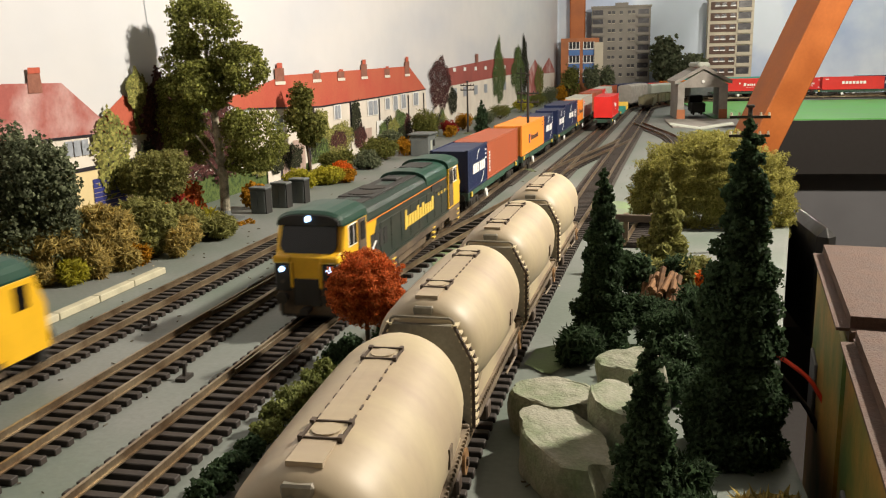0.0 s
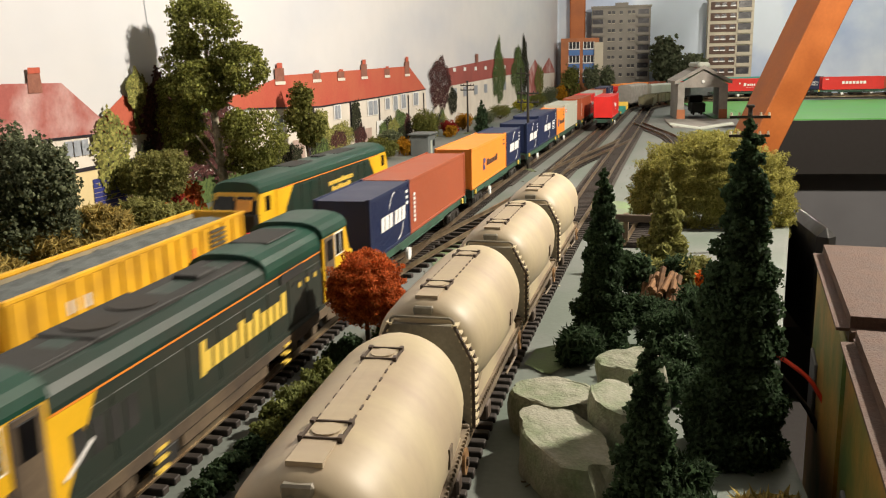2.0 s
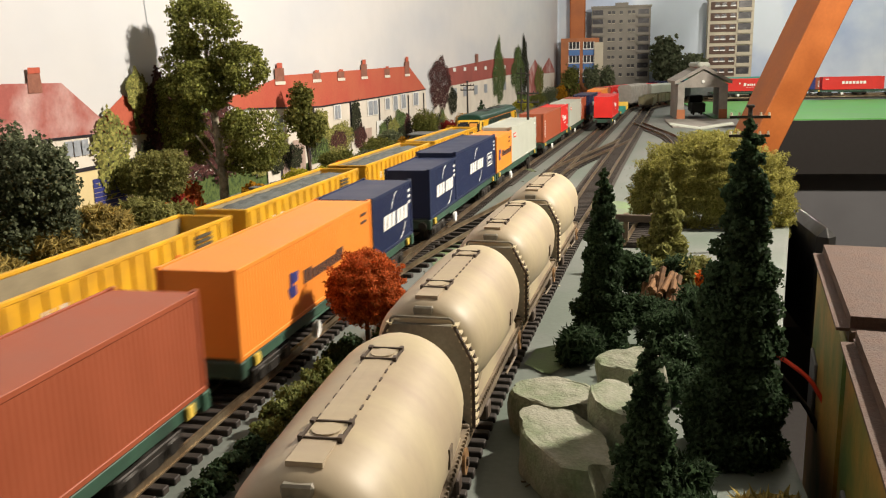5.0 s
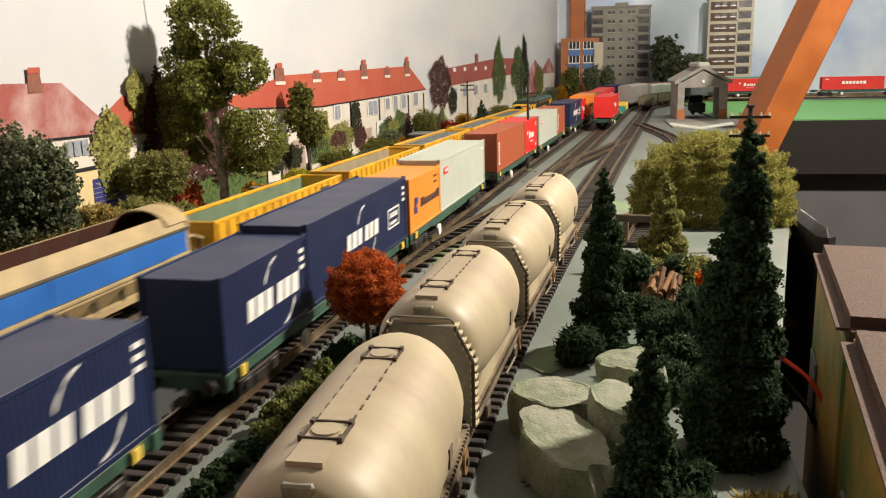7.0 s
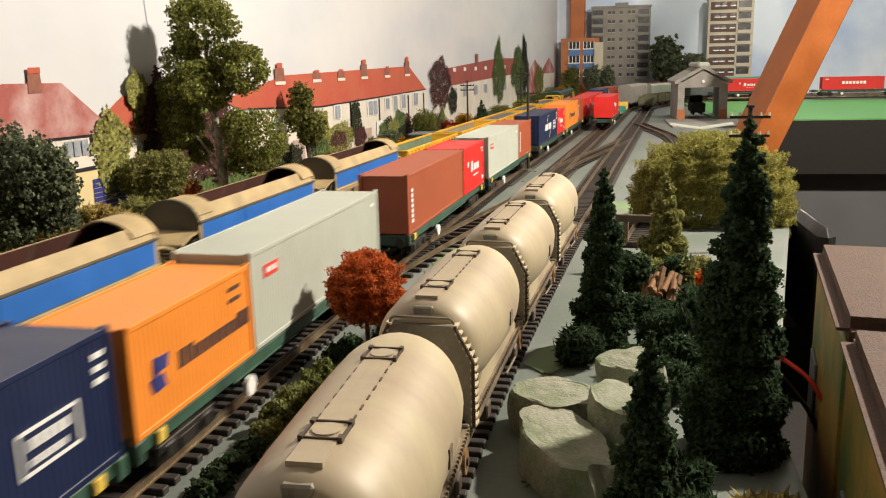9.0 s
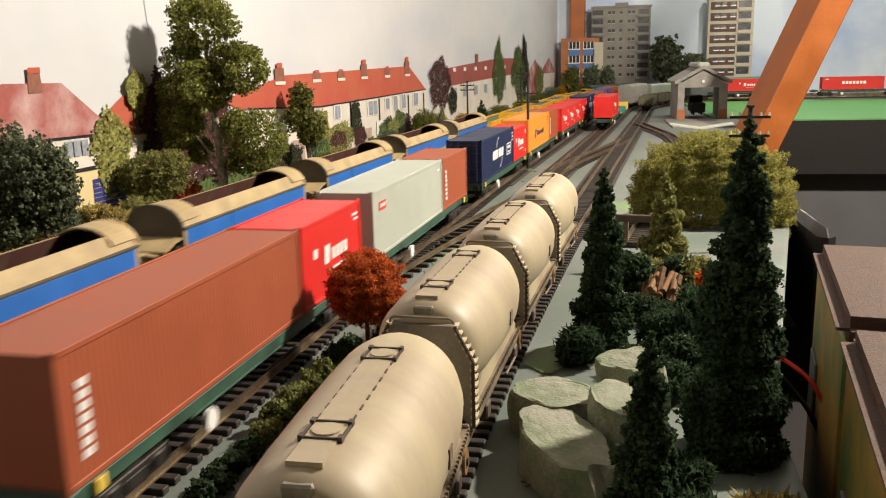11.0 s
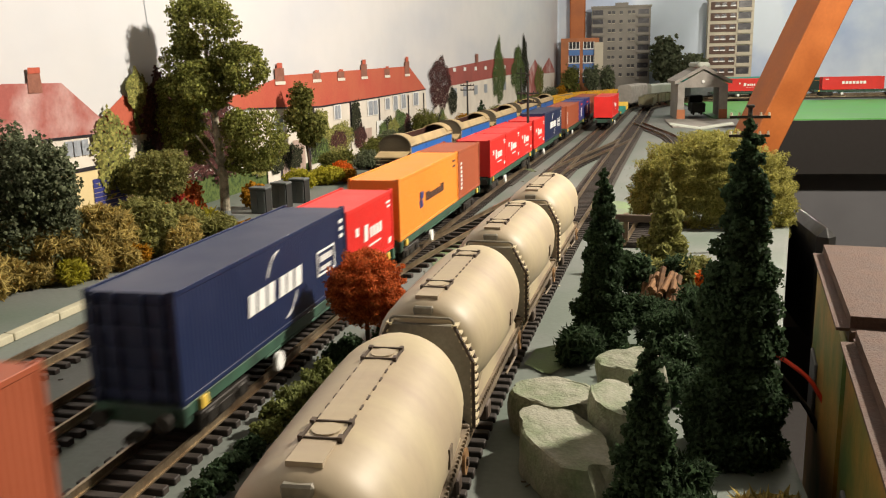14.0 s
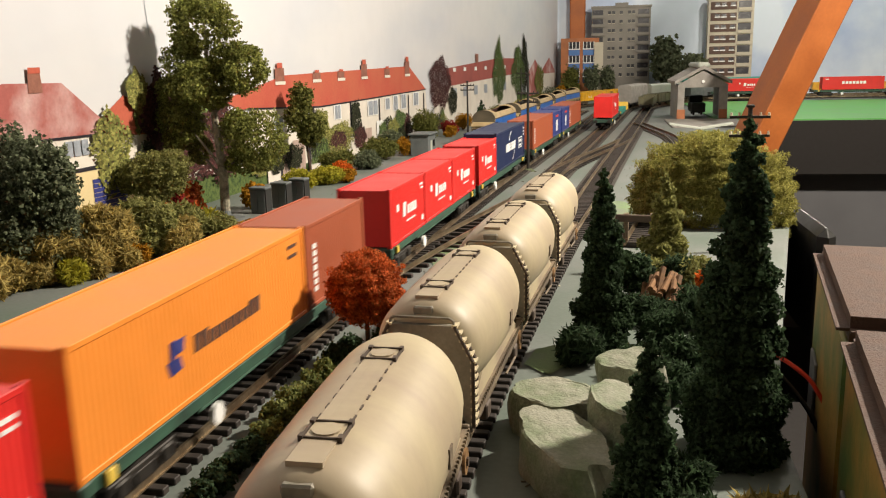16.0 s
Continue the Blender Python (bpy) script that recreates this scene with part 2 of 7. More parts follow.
def prism(bm, outline, y0, y1, axis="y"):
    """Extrudes an (x, z) outline along y, or a (y, z) outline along x."""
    put = (lambda p, q: (p[0], q, p[1])) if axis == "y" else (lambda p, q: (q, p[0], p[1]))
    a = [bm.verts.new(put(p, y0)) for p in outline]
    b = [bm.verts.new(put(p, y1)) for p in outline]
    n = len(outline)
    bm.faces.new(a)
    bm.faces.new(b[::-1])
    for i in range(n):
        bm.faces.new((a[i], b[i], b[(i + 1) % n], a[(i + 1) % n]))
    bmesh.ops.recalc_face_normals(bm, faces=bm.faces)
    return bm


def B():
    return bmesh.new()


def boxpart(name, mat, parent, *dims, bevel=0.0, label=""):
    return part(name, box(B(), *dims, bevel=bevel), mat, parent, label)


def leaf_mesh(name, mat, lobes, count, size, stretch=1.0, seed=1, shell=0.5):
    """Many small leaf clumps scattered over ellipsoid lobes (centre, radii), as one mesh."""
    rng = np.random.default_rng(seed)
    w = np.array([r[0] * r[1] + r[1] * r[2] + r[0] * r[2] for c, r in lobes])
    pick = rng.choice(len(lobes), size=count, p=w / w.sum())
    cen = np.array([c for c, r in lobes])[pick]
    rad = np.array([r for c, r in lobes])[pick]
    d = rng.normal(size=(count, 3))
    d /= np.linalg.norm(d, axis=1)[:, None]
    lump = 1 + 0.16 * np.sin(d[:, 0] * 9 + pick) * np.sin(d[:, 1] * 8 + 2 * pick) + 0.1 * np.sin(d[:, 2] * 17 + pick)
    rr = (shell + (1 - shell) * rng.random(count) ** 0.5) * lump
    p = cen + d * rad * rr[:, None]
    u = rng.normal(size=(count, 3))
    u /= np.linalg.norm(u, axis=1)[:, None]
    v = np.cross(u, d + 0.6 * rng.normal(size=(count, 3)))
    v /= np.linalg.norm(v, axis=1)[:, None] + 1e-9
    s = size * (0.6 + 0.8 * rng.random(count))[:, None]
    n = np.cross(u, v) * s * 0.35
    quad = np.stack([p - u * s * stretch, p - v * s / stretch ** 0.5 + n, p + u * s * stretch, p + v * s / stretch ** 0.5 + n], axis=1).reshape(-1, 3)
    me = bpy.data.meshes.new(name)
    me.from_pydata(quad.tolist(), [], np.arange(count * 4).reshape(-1, 4).tolist())
    me.materials.append(M[mat])
    return me


def crown(name, mat, parent, lobes, count, size, stretch=1.0, seed=1, shell=0.5, label=""):
    ob = new(name, leaf_mesh(name, mat, lobes, count, size, stretch, seed, shell))
    ob.parent = parent
    if label:
        tagged(ob, label)
    return ob


# ---------------------------------------------------------------- the lines of the tracks
RADIUS, BEND = 0.65, 2.6


def line(s, d=0.0):
    """Place and heading (radians clockwise from +y) of the track offset by d from the container train's, s metres along."""
    if s < 0:
        return d, s, 0.0
    if s < 1.45:
        return d + 0.0335 * s * s, s, math.atan(0.067 * s)
    a = math.atan(0.0972)
    if s < BEND:
        return d + 0.07043 + 0.0972 * (s - 1.45), s, a
    r, x0 = RADIUS - d, 0.07043 + 0.0972 * (BEND - 1.45)
    cx, cy = x0 + RADIUS * math.cos(a), BEND - RADIUS * math.sin(a)
    # the start of the bend, moved sideways so that the rails run on without a step
    turn = min((s - BEND) / r, math.pi / 2 - a)
    h = a + turn
    x, y = cx - r * math.cos(h), cy + r * math.sin(h)
    fix = (d + x0) - (cx - r * math.cos(a)), BEND - (cy + r * math.sin(a))
    rest = (s - BEND) - turn * r
    if rest > 1e-9:
        x += rest
    return x + fix[0], y + fix[1], h


def ease(t):
    t = max(0.0, min(1.0, t))
    return t * t * (3 - 2 * t)


def siding(s):
    """The tank wagons' siding: straight beside the board's edge, then swinging parallel to the running lines."""
    if s < 0.60:
        return 0.1048, s, 0.0
    if s < 0.74:
        slope = 0.0756 * (s - 0.60) / 0.14
        return 0.1048 + slope * (s - 0.60) / 2, s, math.atan(slope)
    x, y, a = line(s, 0.0907 + 0.026 * (min(s, 1.2) - 0.7))
    return x - 0.0003, y, a + (0.026 if s < 1.2 else 0.0)


# ---------------------------------------------------------------- room and baseboard
GZ = -0.0055


def back_x(y):
    """The backscene board: it bends a little towards the tracks over its near half."""
    return np.where(np.asarray(y) < 1.9, -0.16345 + 0.0655 * (np.asarray(y) - 1.9), -0.40 + 0.1245 * np.asarray(y)) + 0.0


def setting(name, bm, mat, label, category):
    return tagged(part(name, bm, mat), label, category, kind="structure")


def build_room():
    setting("floor", box(B(), -1.0, 2.6, -2.5, 3.9, -1.0, -0.95), "carpet", "dark carpeted floor under the baseboards", "floor")
    setting("ceiling", box(B(), -1.0, 2.6, -2.5, 3.9, 2.0, 2.06), "room_wall", "plain ceiling over the layout room", "ceiling")
    for name, d in (("wall_west", (-1.06, -1.0, -2.5, 3.9)), ("wall_east", (2.6, 2.66, -2.5, 3.9)),
                    ("wall_south", (-1.06, 2.66, -2.56, -2.5)), ("wall_north", (-1.06, 2.66, 3.9, 3.96))):
        setting(name, box(B(), *d, -1.0, 2.06), "room_wall", "plain painted wall of the layout room", "wall")


def build_ground():
    bm = B()
    out = [(-0.68, -2.2), (0.19, -2.2), (0.205, 0.3), (0.222, 0.72), (0.31, 1.12), (0.455, 2.2), (2.2, 2.2), (2.2, 3.6), (0.04, 3.6)]
    top = [bm.verts.new((x, y, GZ)) for x, y in out]
    low = [bm.verts.new((x, y, GZ - 0.105)) for x, y in out]
    bm.faces.new(top)
    bm.faces.new(low[::-1])
    for i in range(len(out)):
        j = (i + 1) % len(out)
        bm.faces.new((low[i], low[j], top[j], top[i]))
    bmesh.ops.recalc_face_normals(bm, faces=bm.faces)
    ob = setting("ground", bm, "ground", "grey-green painted baseboard carrying the railway tracks", "baseboard")
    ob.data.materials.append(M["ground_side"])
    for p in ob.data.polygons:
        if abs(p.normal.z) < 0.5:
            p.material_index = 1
    # painted green patches and the green lawn along the far board
    rng = random.Random(4)
    for cx, cy, sx, sy in ((0.138, 0.775, 0.010, 0.018), (0.062, 0.98, 0.012, 0.05), (0.175, 1.15, 0.02, 0.06), (0.36, 1.9, 0.05, 0.10), (0.052, 0.735, 0.010, 0.05)):
        bm = B()
        vs = [bm.verts.new((cx + sx * math.cos(a) * rng.uniform(0.7, 1.15), cy + sy * math.sin(a) * rng.uniform(0.7, 1.15), GZ + 0.0006))
              for a in [i * math.tau / 14 for i in range(14)]]
        bm.faces.new(vs)
        tagged(part("grass_patch", bm, GREEN_SOFT), "faded green scatter painted on the baseboard", "grass", kind="stuff")
    bm = box(B(), 0.475, 2.19, 2.203, 2.93, GZ + 0.0002, GZ + 0.003)
    setting("lawn", bm, "green_paint", "bright green painted lawn board", "lawn")
    bm = box(B(), 0.40, 0.474, 2.23, 2.95, GZ + 0.0002, GZ + 0.003)
    setting("lawn", bm, "green_paint", "bright green painted strip beside the shed", "lawn")
    setting("panel", box(B(), 0.46, 2.2, 2.26, 2.28, -0.36, -0.112), "panel_grey", "pale grey panel under the lawn board", "panel")
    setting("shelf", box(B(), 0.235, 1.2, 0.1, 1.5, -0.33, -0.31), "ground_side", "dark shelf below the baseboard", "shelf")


GREEN_SOFT = material("green_scatter", (0.20, 0.29, 0.14), rough=0.8, vary=0.3, scale=60, second=(0.19, 0.21, 0.18), amount=0.6)


def sweep(points, w, h, z0):
    """A bar of width w and height h swept along (x, y, heading)."""
    bm = B()
    prev = None
    for x, y, a in points:
        nx, ny = math.cos(a), -math.sin(a)
        ring = [bm.verts.new((x + nx * q * w / 2, y + ny * q * w / 2, z)) for q, z in ((-1, z0), (1, z0), (1, z0 + h), (-1, z0 + h))]
        if prev:
            for i in range(4):
                bm.faces.new((prev[i], prev[(i + 1) % 4], ring[(i + 1) % 4], ring[i]))
        else:
            bm.faces.new(ring[::-1])
        prev = ring
    bm.faces.new(prev)
    bmesh.ops.recalc_face_normals(bm, faces=bm.faces)
    return bm


def offset_points(points, d):
    return [(x + math.cos(a) * d, y - math.sin(a) * d, a) for x, y, a in points]


SLEEPER = None


def build_track(name, points, label, near=(0.5, 1.25), sleepers=True, step=0.0072):
    """Rails and sleepers along a dense list of (x, y, heading)."""
    global SLEEPER
    t = thing(name, label, "railway track", kind="structure")
    for side in (-1, 1):
        run = offset_points(points, side * 0.00865)
        bm = sweep(run, 0.0012, 0.0026, -0.0026)
        foot = sweep(run, 0.0026, 0.0005, -0.0030)
        me = bpy.data.meshes.new("rail")
        foot.to_mesh(me)
        foot.free()
        bm.from_mesh(me)
        bpy.data.meshes.remove(me)
        part("rail", bm, "rail", t)
    if not sleepers:
        return t
    if SLEEPER is None:
        SLEEPER = mesh_of(box(B(), -0.0150, 0.0150, -0.0018, 0.0018, -0.0056, -0.0031, bevel=0.0003), "sleeper", "sleeper")
    far, left, n, gone = [], step, 0, 0.0
    for p, q in zip(points, points[1:]):
        gone += math.hypot(q[0] - p[0], q[1] - p[1])
        if gone < step:
            continue
        gone -= step
        if near[0] < q[1] < near[1] and n < 130:
            ob = new("sleeper", SLEEPER)
            ob.parent = t
            ob.matrix_basis = pose(q[0], q[1], 0, 0, 0, -math.degrees(q[2]) + random.uniform(-0.7, 0.7))
            n += 1
        else:
            far.append(q)
    if far:
        verts, faces = [], []
        for x, y, a in far:
            c, s = math.cos(a), math.sin(a)
            k = len(verts)
            for z in (-0.0056, -0.0031):
                for u, v in ((-0.015, -0.0018), (0.015, -0.0018), (0.015, 0.0018), (-0.015, 0.0018)):
                    verts.append((x + u * c + v * s, y - u * s + v * c, z))
            faces += [(k + 4, k + 5, k + 6, k + 7)] + [(k + i, k + (i + 1) % 4, k + 4 + (i + 1) % 4, k + 4 + i) for i in range(4)]
        me = bpy.data.meshes.new("sleepers")
        me.from_pydata(verts, [], faces)
        me.materials.append(M["sleeper"])
        ob = new("sleepers", me)
        ob.parent = t
        tagged(ob, kind="stuff")
    return t


def run_of(fn, s0, s1, step=0.0012):
    n = int((s1 - s0) / step)
    return [fn(s0 + (s1 - s0) * i / n) for i in range(n + 1)]


def with_headings(pts):
    out = []
    for i, (x, y) in enumerate(pts):
        a, b = pts[max(0, i - 1)], pts[min(len(pts) - 1, i + 1)]
        out.append((x, y, math.atan2(b[0] - a[0], b[1] - a[1])))
    return out


def branch(d0, d1, s0, s1):
    return with_headings([line(s, d0 + (d1 - d0) * ease((s - s0) / (s1 - s0)))[:2] for s in [s0 + i * 0.0012 for i in range(int((s1 - s0) / 0.0012))]])


def build_tracks():
    build_track("track_1", run_of(lambda s: line(s, -0.103), -1.9, 4.6), "brass-railed model track with dark sleepers beside the shrubs")
    build_track("track_2", run_of(lambda s: line(s, -0.0515), -1.9, 2.6), "empty model track with dark moulded sleepers")
    build_track("track_3", run_of(lambda s: line(s, 0.0), -1.9, 4.6), "model track with dark sleepers under the container train")
    build_track("track_4", run_of(lambda s: line(s, 0.0515), 1.30, 3.9), "distant straight model track leading to the yard")
    build_track("track_5", run_of(siding, -1.2, 3.9), "siding under the standing tank wagons")
    build_track("crossover_1", branch(0.0, 0.0515, 0.80, 1.32), "turnout branch swinging away from the running line", sleepers=True, step=0.0144)
    build_track("crossover_2", branch(-0.0515, 0.0, 0.86, 1.40), "crossover rails between two running lines", step=0.0144)
    build_track("crossover_3", branch(0.0515, 0.1045, 1.36, 1.85), "far crossover between the yard tracks", step=0.0144)
    ctrl = [(0.243, 2.13), (0.262, 1.98), (0.278, 1.84), (0.280, 1.70), (0.268, 1.52), (0.240, 1.32), (0.208, 1.14), (0.186, 1.00)]
    pts = []
    for i in range(len(ctrl) - 1):
        p0, p1, p2, p3 = ctrl[max(0, i - 1)], ctrl[i], ctrl[i + 1], ctrl[min(len(ctrl) - 1, i + 2)]
        for k in range(130):
            t = k / 130
            pts.append(tuple(0.5 * (2 * p1[j] + (p2[j] - p0[j]) * t + (2 * p0[j] - 5 * p1[j] + 4 * p2[j] - p3[j]) * t * t
                                    + (3 * p1[j] - p0[j] - 3 * p2[j] + p3[j]) * t ** 3) for j in (0, 1)))
    build_track("track_6", with_headings(pts[::-1]), "curved dark model track behind the willow", near=(0.9, 1.3))
    # point blades beside the stock rails at the toes of the turnouts
    for d, s0 in ((0.0, 0.735), (-0.0515, 0.815)):
        t = thing("turnout_blades", "bright pair of switch blades lying inside the rails", "switch blades")
        for q in (-0.0066, 0.0066):
            part("blade", sweep(with_headings([line(s, d + q + 0.0016 * (s - s0) / 0.1)[:2] for s in [s0 + i * 0.004 for i in range(28)]]), 0.0009, 0.0022, -0.0023), "rail", t)
    for x, y in ((-0.0625, 0.80), (-0.0115, 0.735)):
        t = thing("point_lever", "small black point lever beside the track", "point lever", at=(x, y, GZ))
        boxpart("base", "pole", t, -0.0022, 0.0022, -0.004, 0.004, 0, 0.0015)
        part("handle", rod(B(), (0, 0, 0.001), (0, 0.001, 0.0065), 0.0009), "pole", t)
    build_ballast_beds()


def build_ballast_beds():
    # dark underlay below the far yard tracks
    for name, fn, s0, s1 in (("underlay", lambda s: line(s, 0.0515), 1.34, 3.9), ("underlay", siding, 1.26, 3.9), ("underlay", lambda s: line(s, 0.0), 1.3, 4.4), ("underlay", lambda s: line(s, -0.103), 1.5, 4.5)):
        tagged(part(name, sweep(run_of(fn, s0, s1, 0.02), 0.036, 0.001, GZ + 0.0004 + 0.0003 * random.random()), UNDERLAY), "dark underlay strip below the far tracks", "underlay", kind="structure")


UNDERLAY = material("underlay", (0.075, 0.065, 0.055), rough=0.85, vary=0.35, scale=120)


# ---------------------------------------------------------------- rolling stock
MOVERS = []      # (object, train, place of its centre in the train)


def wheelset(parent, y, r=0.0062, mat="wheel"):
    bm = B()
    for s in (-1, 1):
        rod(bm, (s * 0.0072, y, r), (s * 0.0096, y, r), r, 20)
        rod(bm, (s * 0.0064, y, r), (s * 0.0072, y, r), r + 0.0007, 20)
        rod(bm, (s * 0.0096, y, r), (s * 0.0101, y, r), r * 0.45, 12)
    rod(bm, (-0.01, y, r), (0.01, y, r), 0.0011, 8)
    part("wheelset", bm, mat, parent)


def bogie(parent, y, mat="loco_grime", axles=2, wb=0.024, r=0.0056):
    bm = B()
    half = wb * (axles - 1) / 2
    for s in (-1, 1):
        x = s * 0.0125
        box(bm, x - 0.001, x + 0.001, y - half - 0.006, y + half + 0.006, 0.0062, 0.0092, 0.0004)
        for k in range(axles):
            yy = y - half + k * wb
            box(bm, x - 0.0016, x + 0.0018, yy - 0.003, yy + 0.003, 0.0034, 0.0085, 0.0006)
            rod(bm, (x, yy - 0.0052, 0.0035), (x, yy - 0.0052, 0.009), 0.0012, 8)
            rod(bm, (x, yy + 0.0052, 0.0035), (x, yy + 0.0052, 0.009), 0.0012, 8)
        box(bm, x - 0.0008, x + 0.0012, y - 0.005, y + 0.005, 0.003, 0.0075, 0.0004)
    box(bm, -0.0125, 0.0125, y - 0.004, y + 0.004, 0.005, 0.010)
    part("bogie_frame", bm, mat, parent)
    for k in range(axles):
        wheelset(parent, y - half + k * wb, r)


def buffers(parent, y, dirn, z=0.0140, mat="wheel"):
    for s in (-1, 1):
        bm = B()
        rod(bm, (s * 0.0115, y, z), (s * 0.0115, y + dirn * 0.0045, z), 0.0016, 10)
        rod(bm, (s * 0.0115, y + dirn * 0.0045, z), (s * 0.0115, y + dirn * 0.0056, z), 0.003, 14)
        part("buffer", bm, mat, parent)
    bm = B()
    box(bm, -0.002, 0.002, min(y, y + dirn * 0.007), max(y, y + dirn * 0.007), z - 0.007, z - 0.005)
    part("coupling", bm, "wheel", parent)


def flat_wagon(lead, tail):
    w = thing("container_flat_wagon", "low green bogie flat wagon carrying shipping containers", "wagon", "container train")
    bm = B()
    for s in (-1, 1):
        box(bm, s * 0.0135 - 0.0013, s * 0.0135 + 0.0013, -0.119, 0.119, 0.0118, 0.0162, 0.0003)
    box(bm, -0.013, 0.013, -0.119, 0.119, 0.0135, 0.0155)
    for k in range(9):
        box(bm, -0.0145, 0.0145, -0.112 + k * 0.028 - 0.0015, -0.112 + k * 0.028 + 0.0015, 0.0135, 0.0168)
    part("deck_frame", bm, "wagon_green", w)
    for y, s in ((-0.119, -1), (0.119, 1)):
        boxpart("headstock", "wagon_green", w, -0.0165, 0.0165, y - 0.002, y + 0.002, 0.0105, 0.0172, bevel=0.0005)
    bogie(w, -0.088, "wheel")
    bogie(w, 0.088, "wheel")
    for s in (-1, 1):
        bm = B()
        rod(bm, (s * 0.0135, -0.055, 0.0105), (s * 0.0135, 0.055, 0.0105), 0.0006, 6)
        for k in range(5):
            rod(bm, (s * 0.0135, -0.055 + k * 0.0275, 0.0105), (s * 0.0135, -0.055 + k * 0.0275, 0.0125), 0.0006, 6)
        part("truss_rod", bm, "wagon_green", w)
        for y in (-0.108, 0.108):
            boxpart("yellow_lever", "mark_yellow", w, s * 0.0160 - 0.0006, s * 0.0160 + 0.0008, y - 0.002, y + 0.002, 0.0125, 0.0165, bevel=0.0002)
        part("white_disc_wheel", rod(B(), (s * 0.0150, -0.047, 0.0068), (s * 0.0166, -0.047, 0.0068), 0.0038, 16), "mark_white", w, "white painted brake wheel")
    if lead:
        buffers(w, -0.1205, -1, 0.0135)
    if tail:
        buffers(w, 0.1205, 1, 0.0135)
    return w


def slab(sink, x, y, z, w, h, lean=0.0, t=0.0003):
    """A raised plain block on a side that faces +x: w along y, h up, leaning."""
    k = lean * h
    sink.append(prism(B(), [(y - w / 2, z - h / 2), (y + w / 2, z - h / 2), (y + w / 2 + k, z + h / 2), (y - w / 2 + k, z + h / 2)], x, x + t, "x"))


def arc_strip(sink, x, cy, cz, ry, rz, a0, a1, width, t=0.0003):
    pts = []
    for i in range(9):
        a = a0 + (a1 - a0) * i / 8
        k = width * math.sin(math.pi * (i + 0.6) / 9.2)
        pts.append((cy + ry * math.cos(a), cz + rz * math.sin(a), k))
    out = [(y - k * 0.6, z - k * 0.5) for y, z, k in pts] + [(y + k * 0.6, z + k * 0.5) for y, z, k in pts[::-1]]
    sink.append(prism(B(), out, x, x + t, "x"))


def word(sink, x, y0, y1, z, h, n, lean=0.0, seed=0, up=False):
    """A row of plain blocks in place of lettering."""
    rng = random.Random(seed)
    span = (y1 - y0) / n
    for i in range(n):
        hh = h * (1.0 if not seed else rng.choice((0.75, 1.0, 0.75, 0.75)))
        if up:
            slab(sink, x, z, y0 + span * (i + 0.5), h, span * 0.66)
        else:
            slab(sink, x, y0 + span * (i + 0.5), z - (h - hh) / 2, span * 0.74, hh, lean)


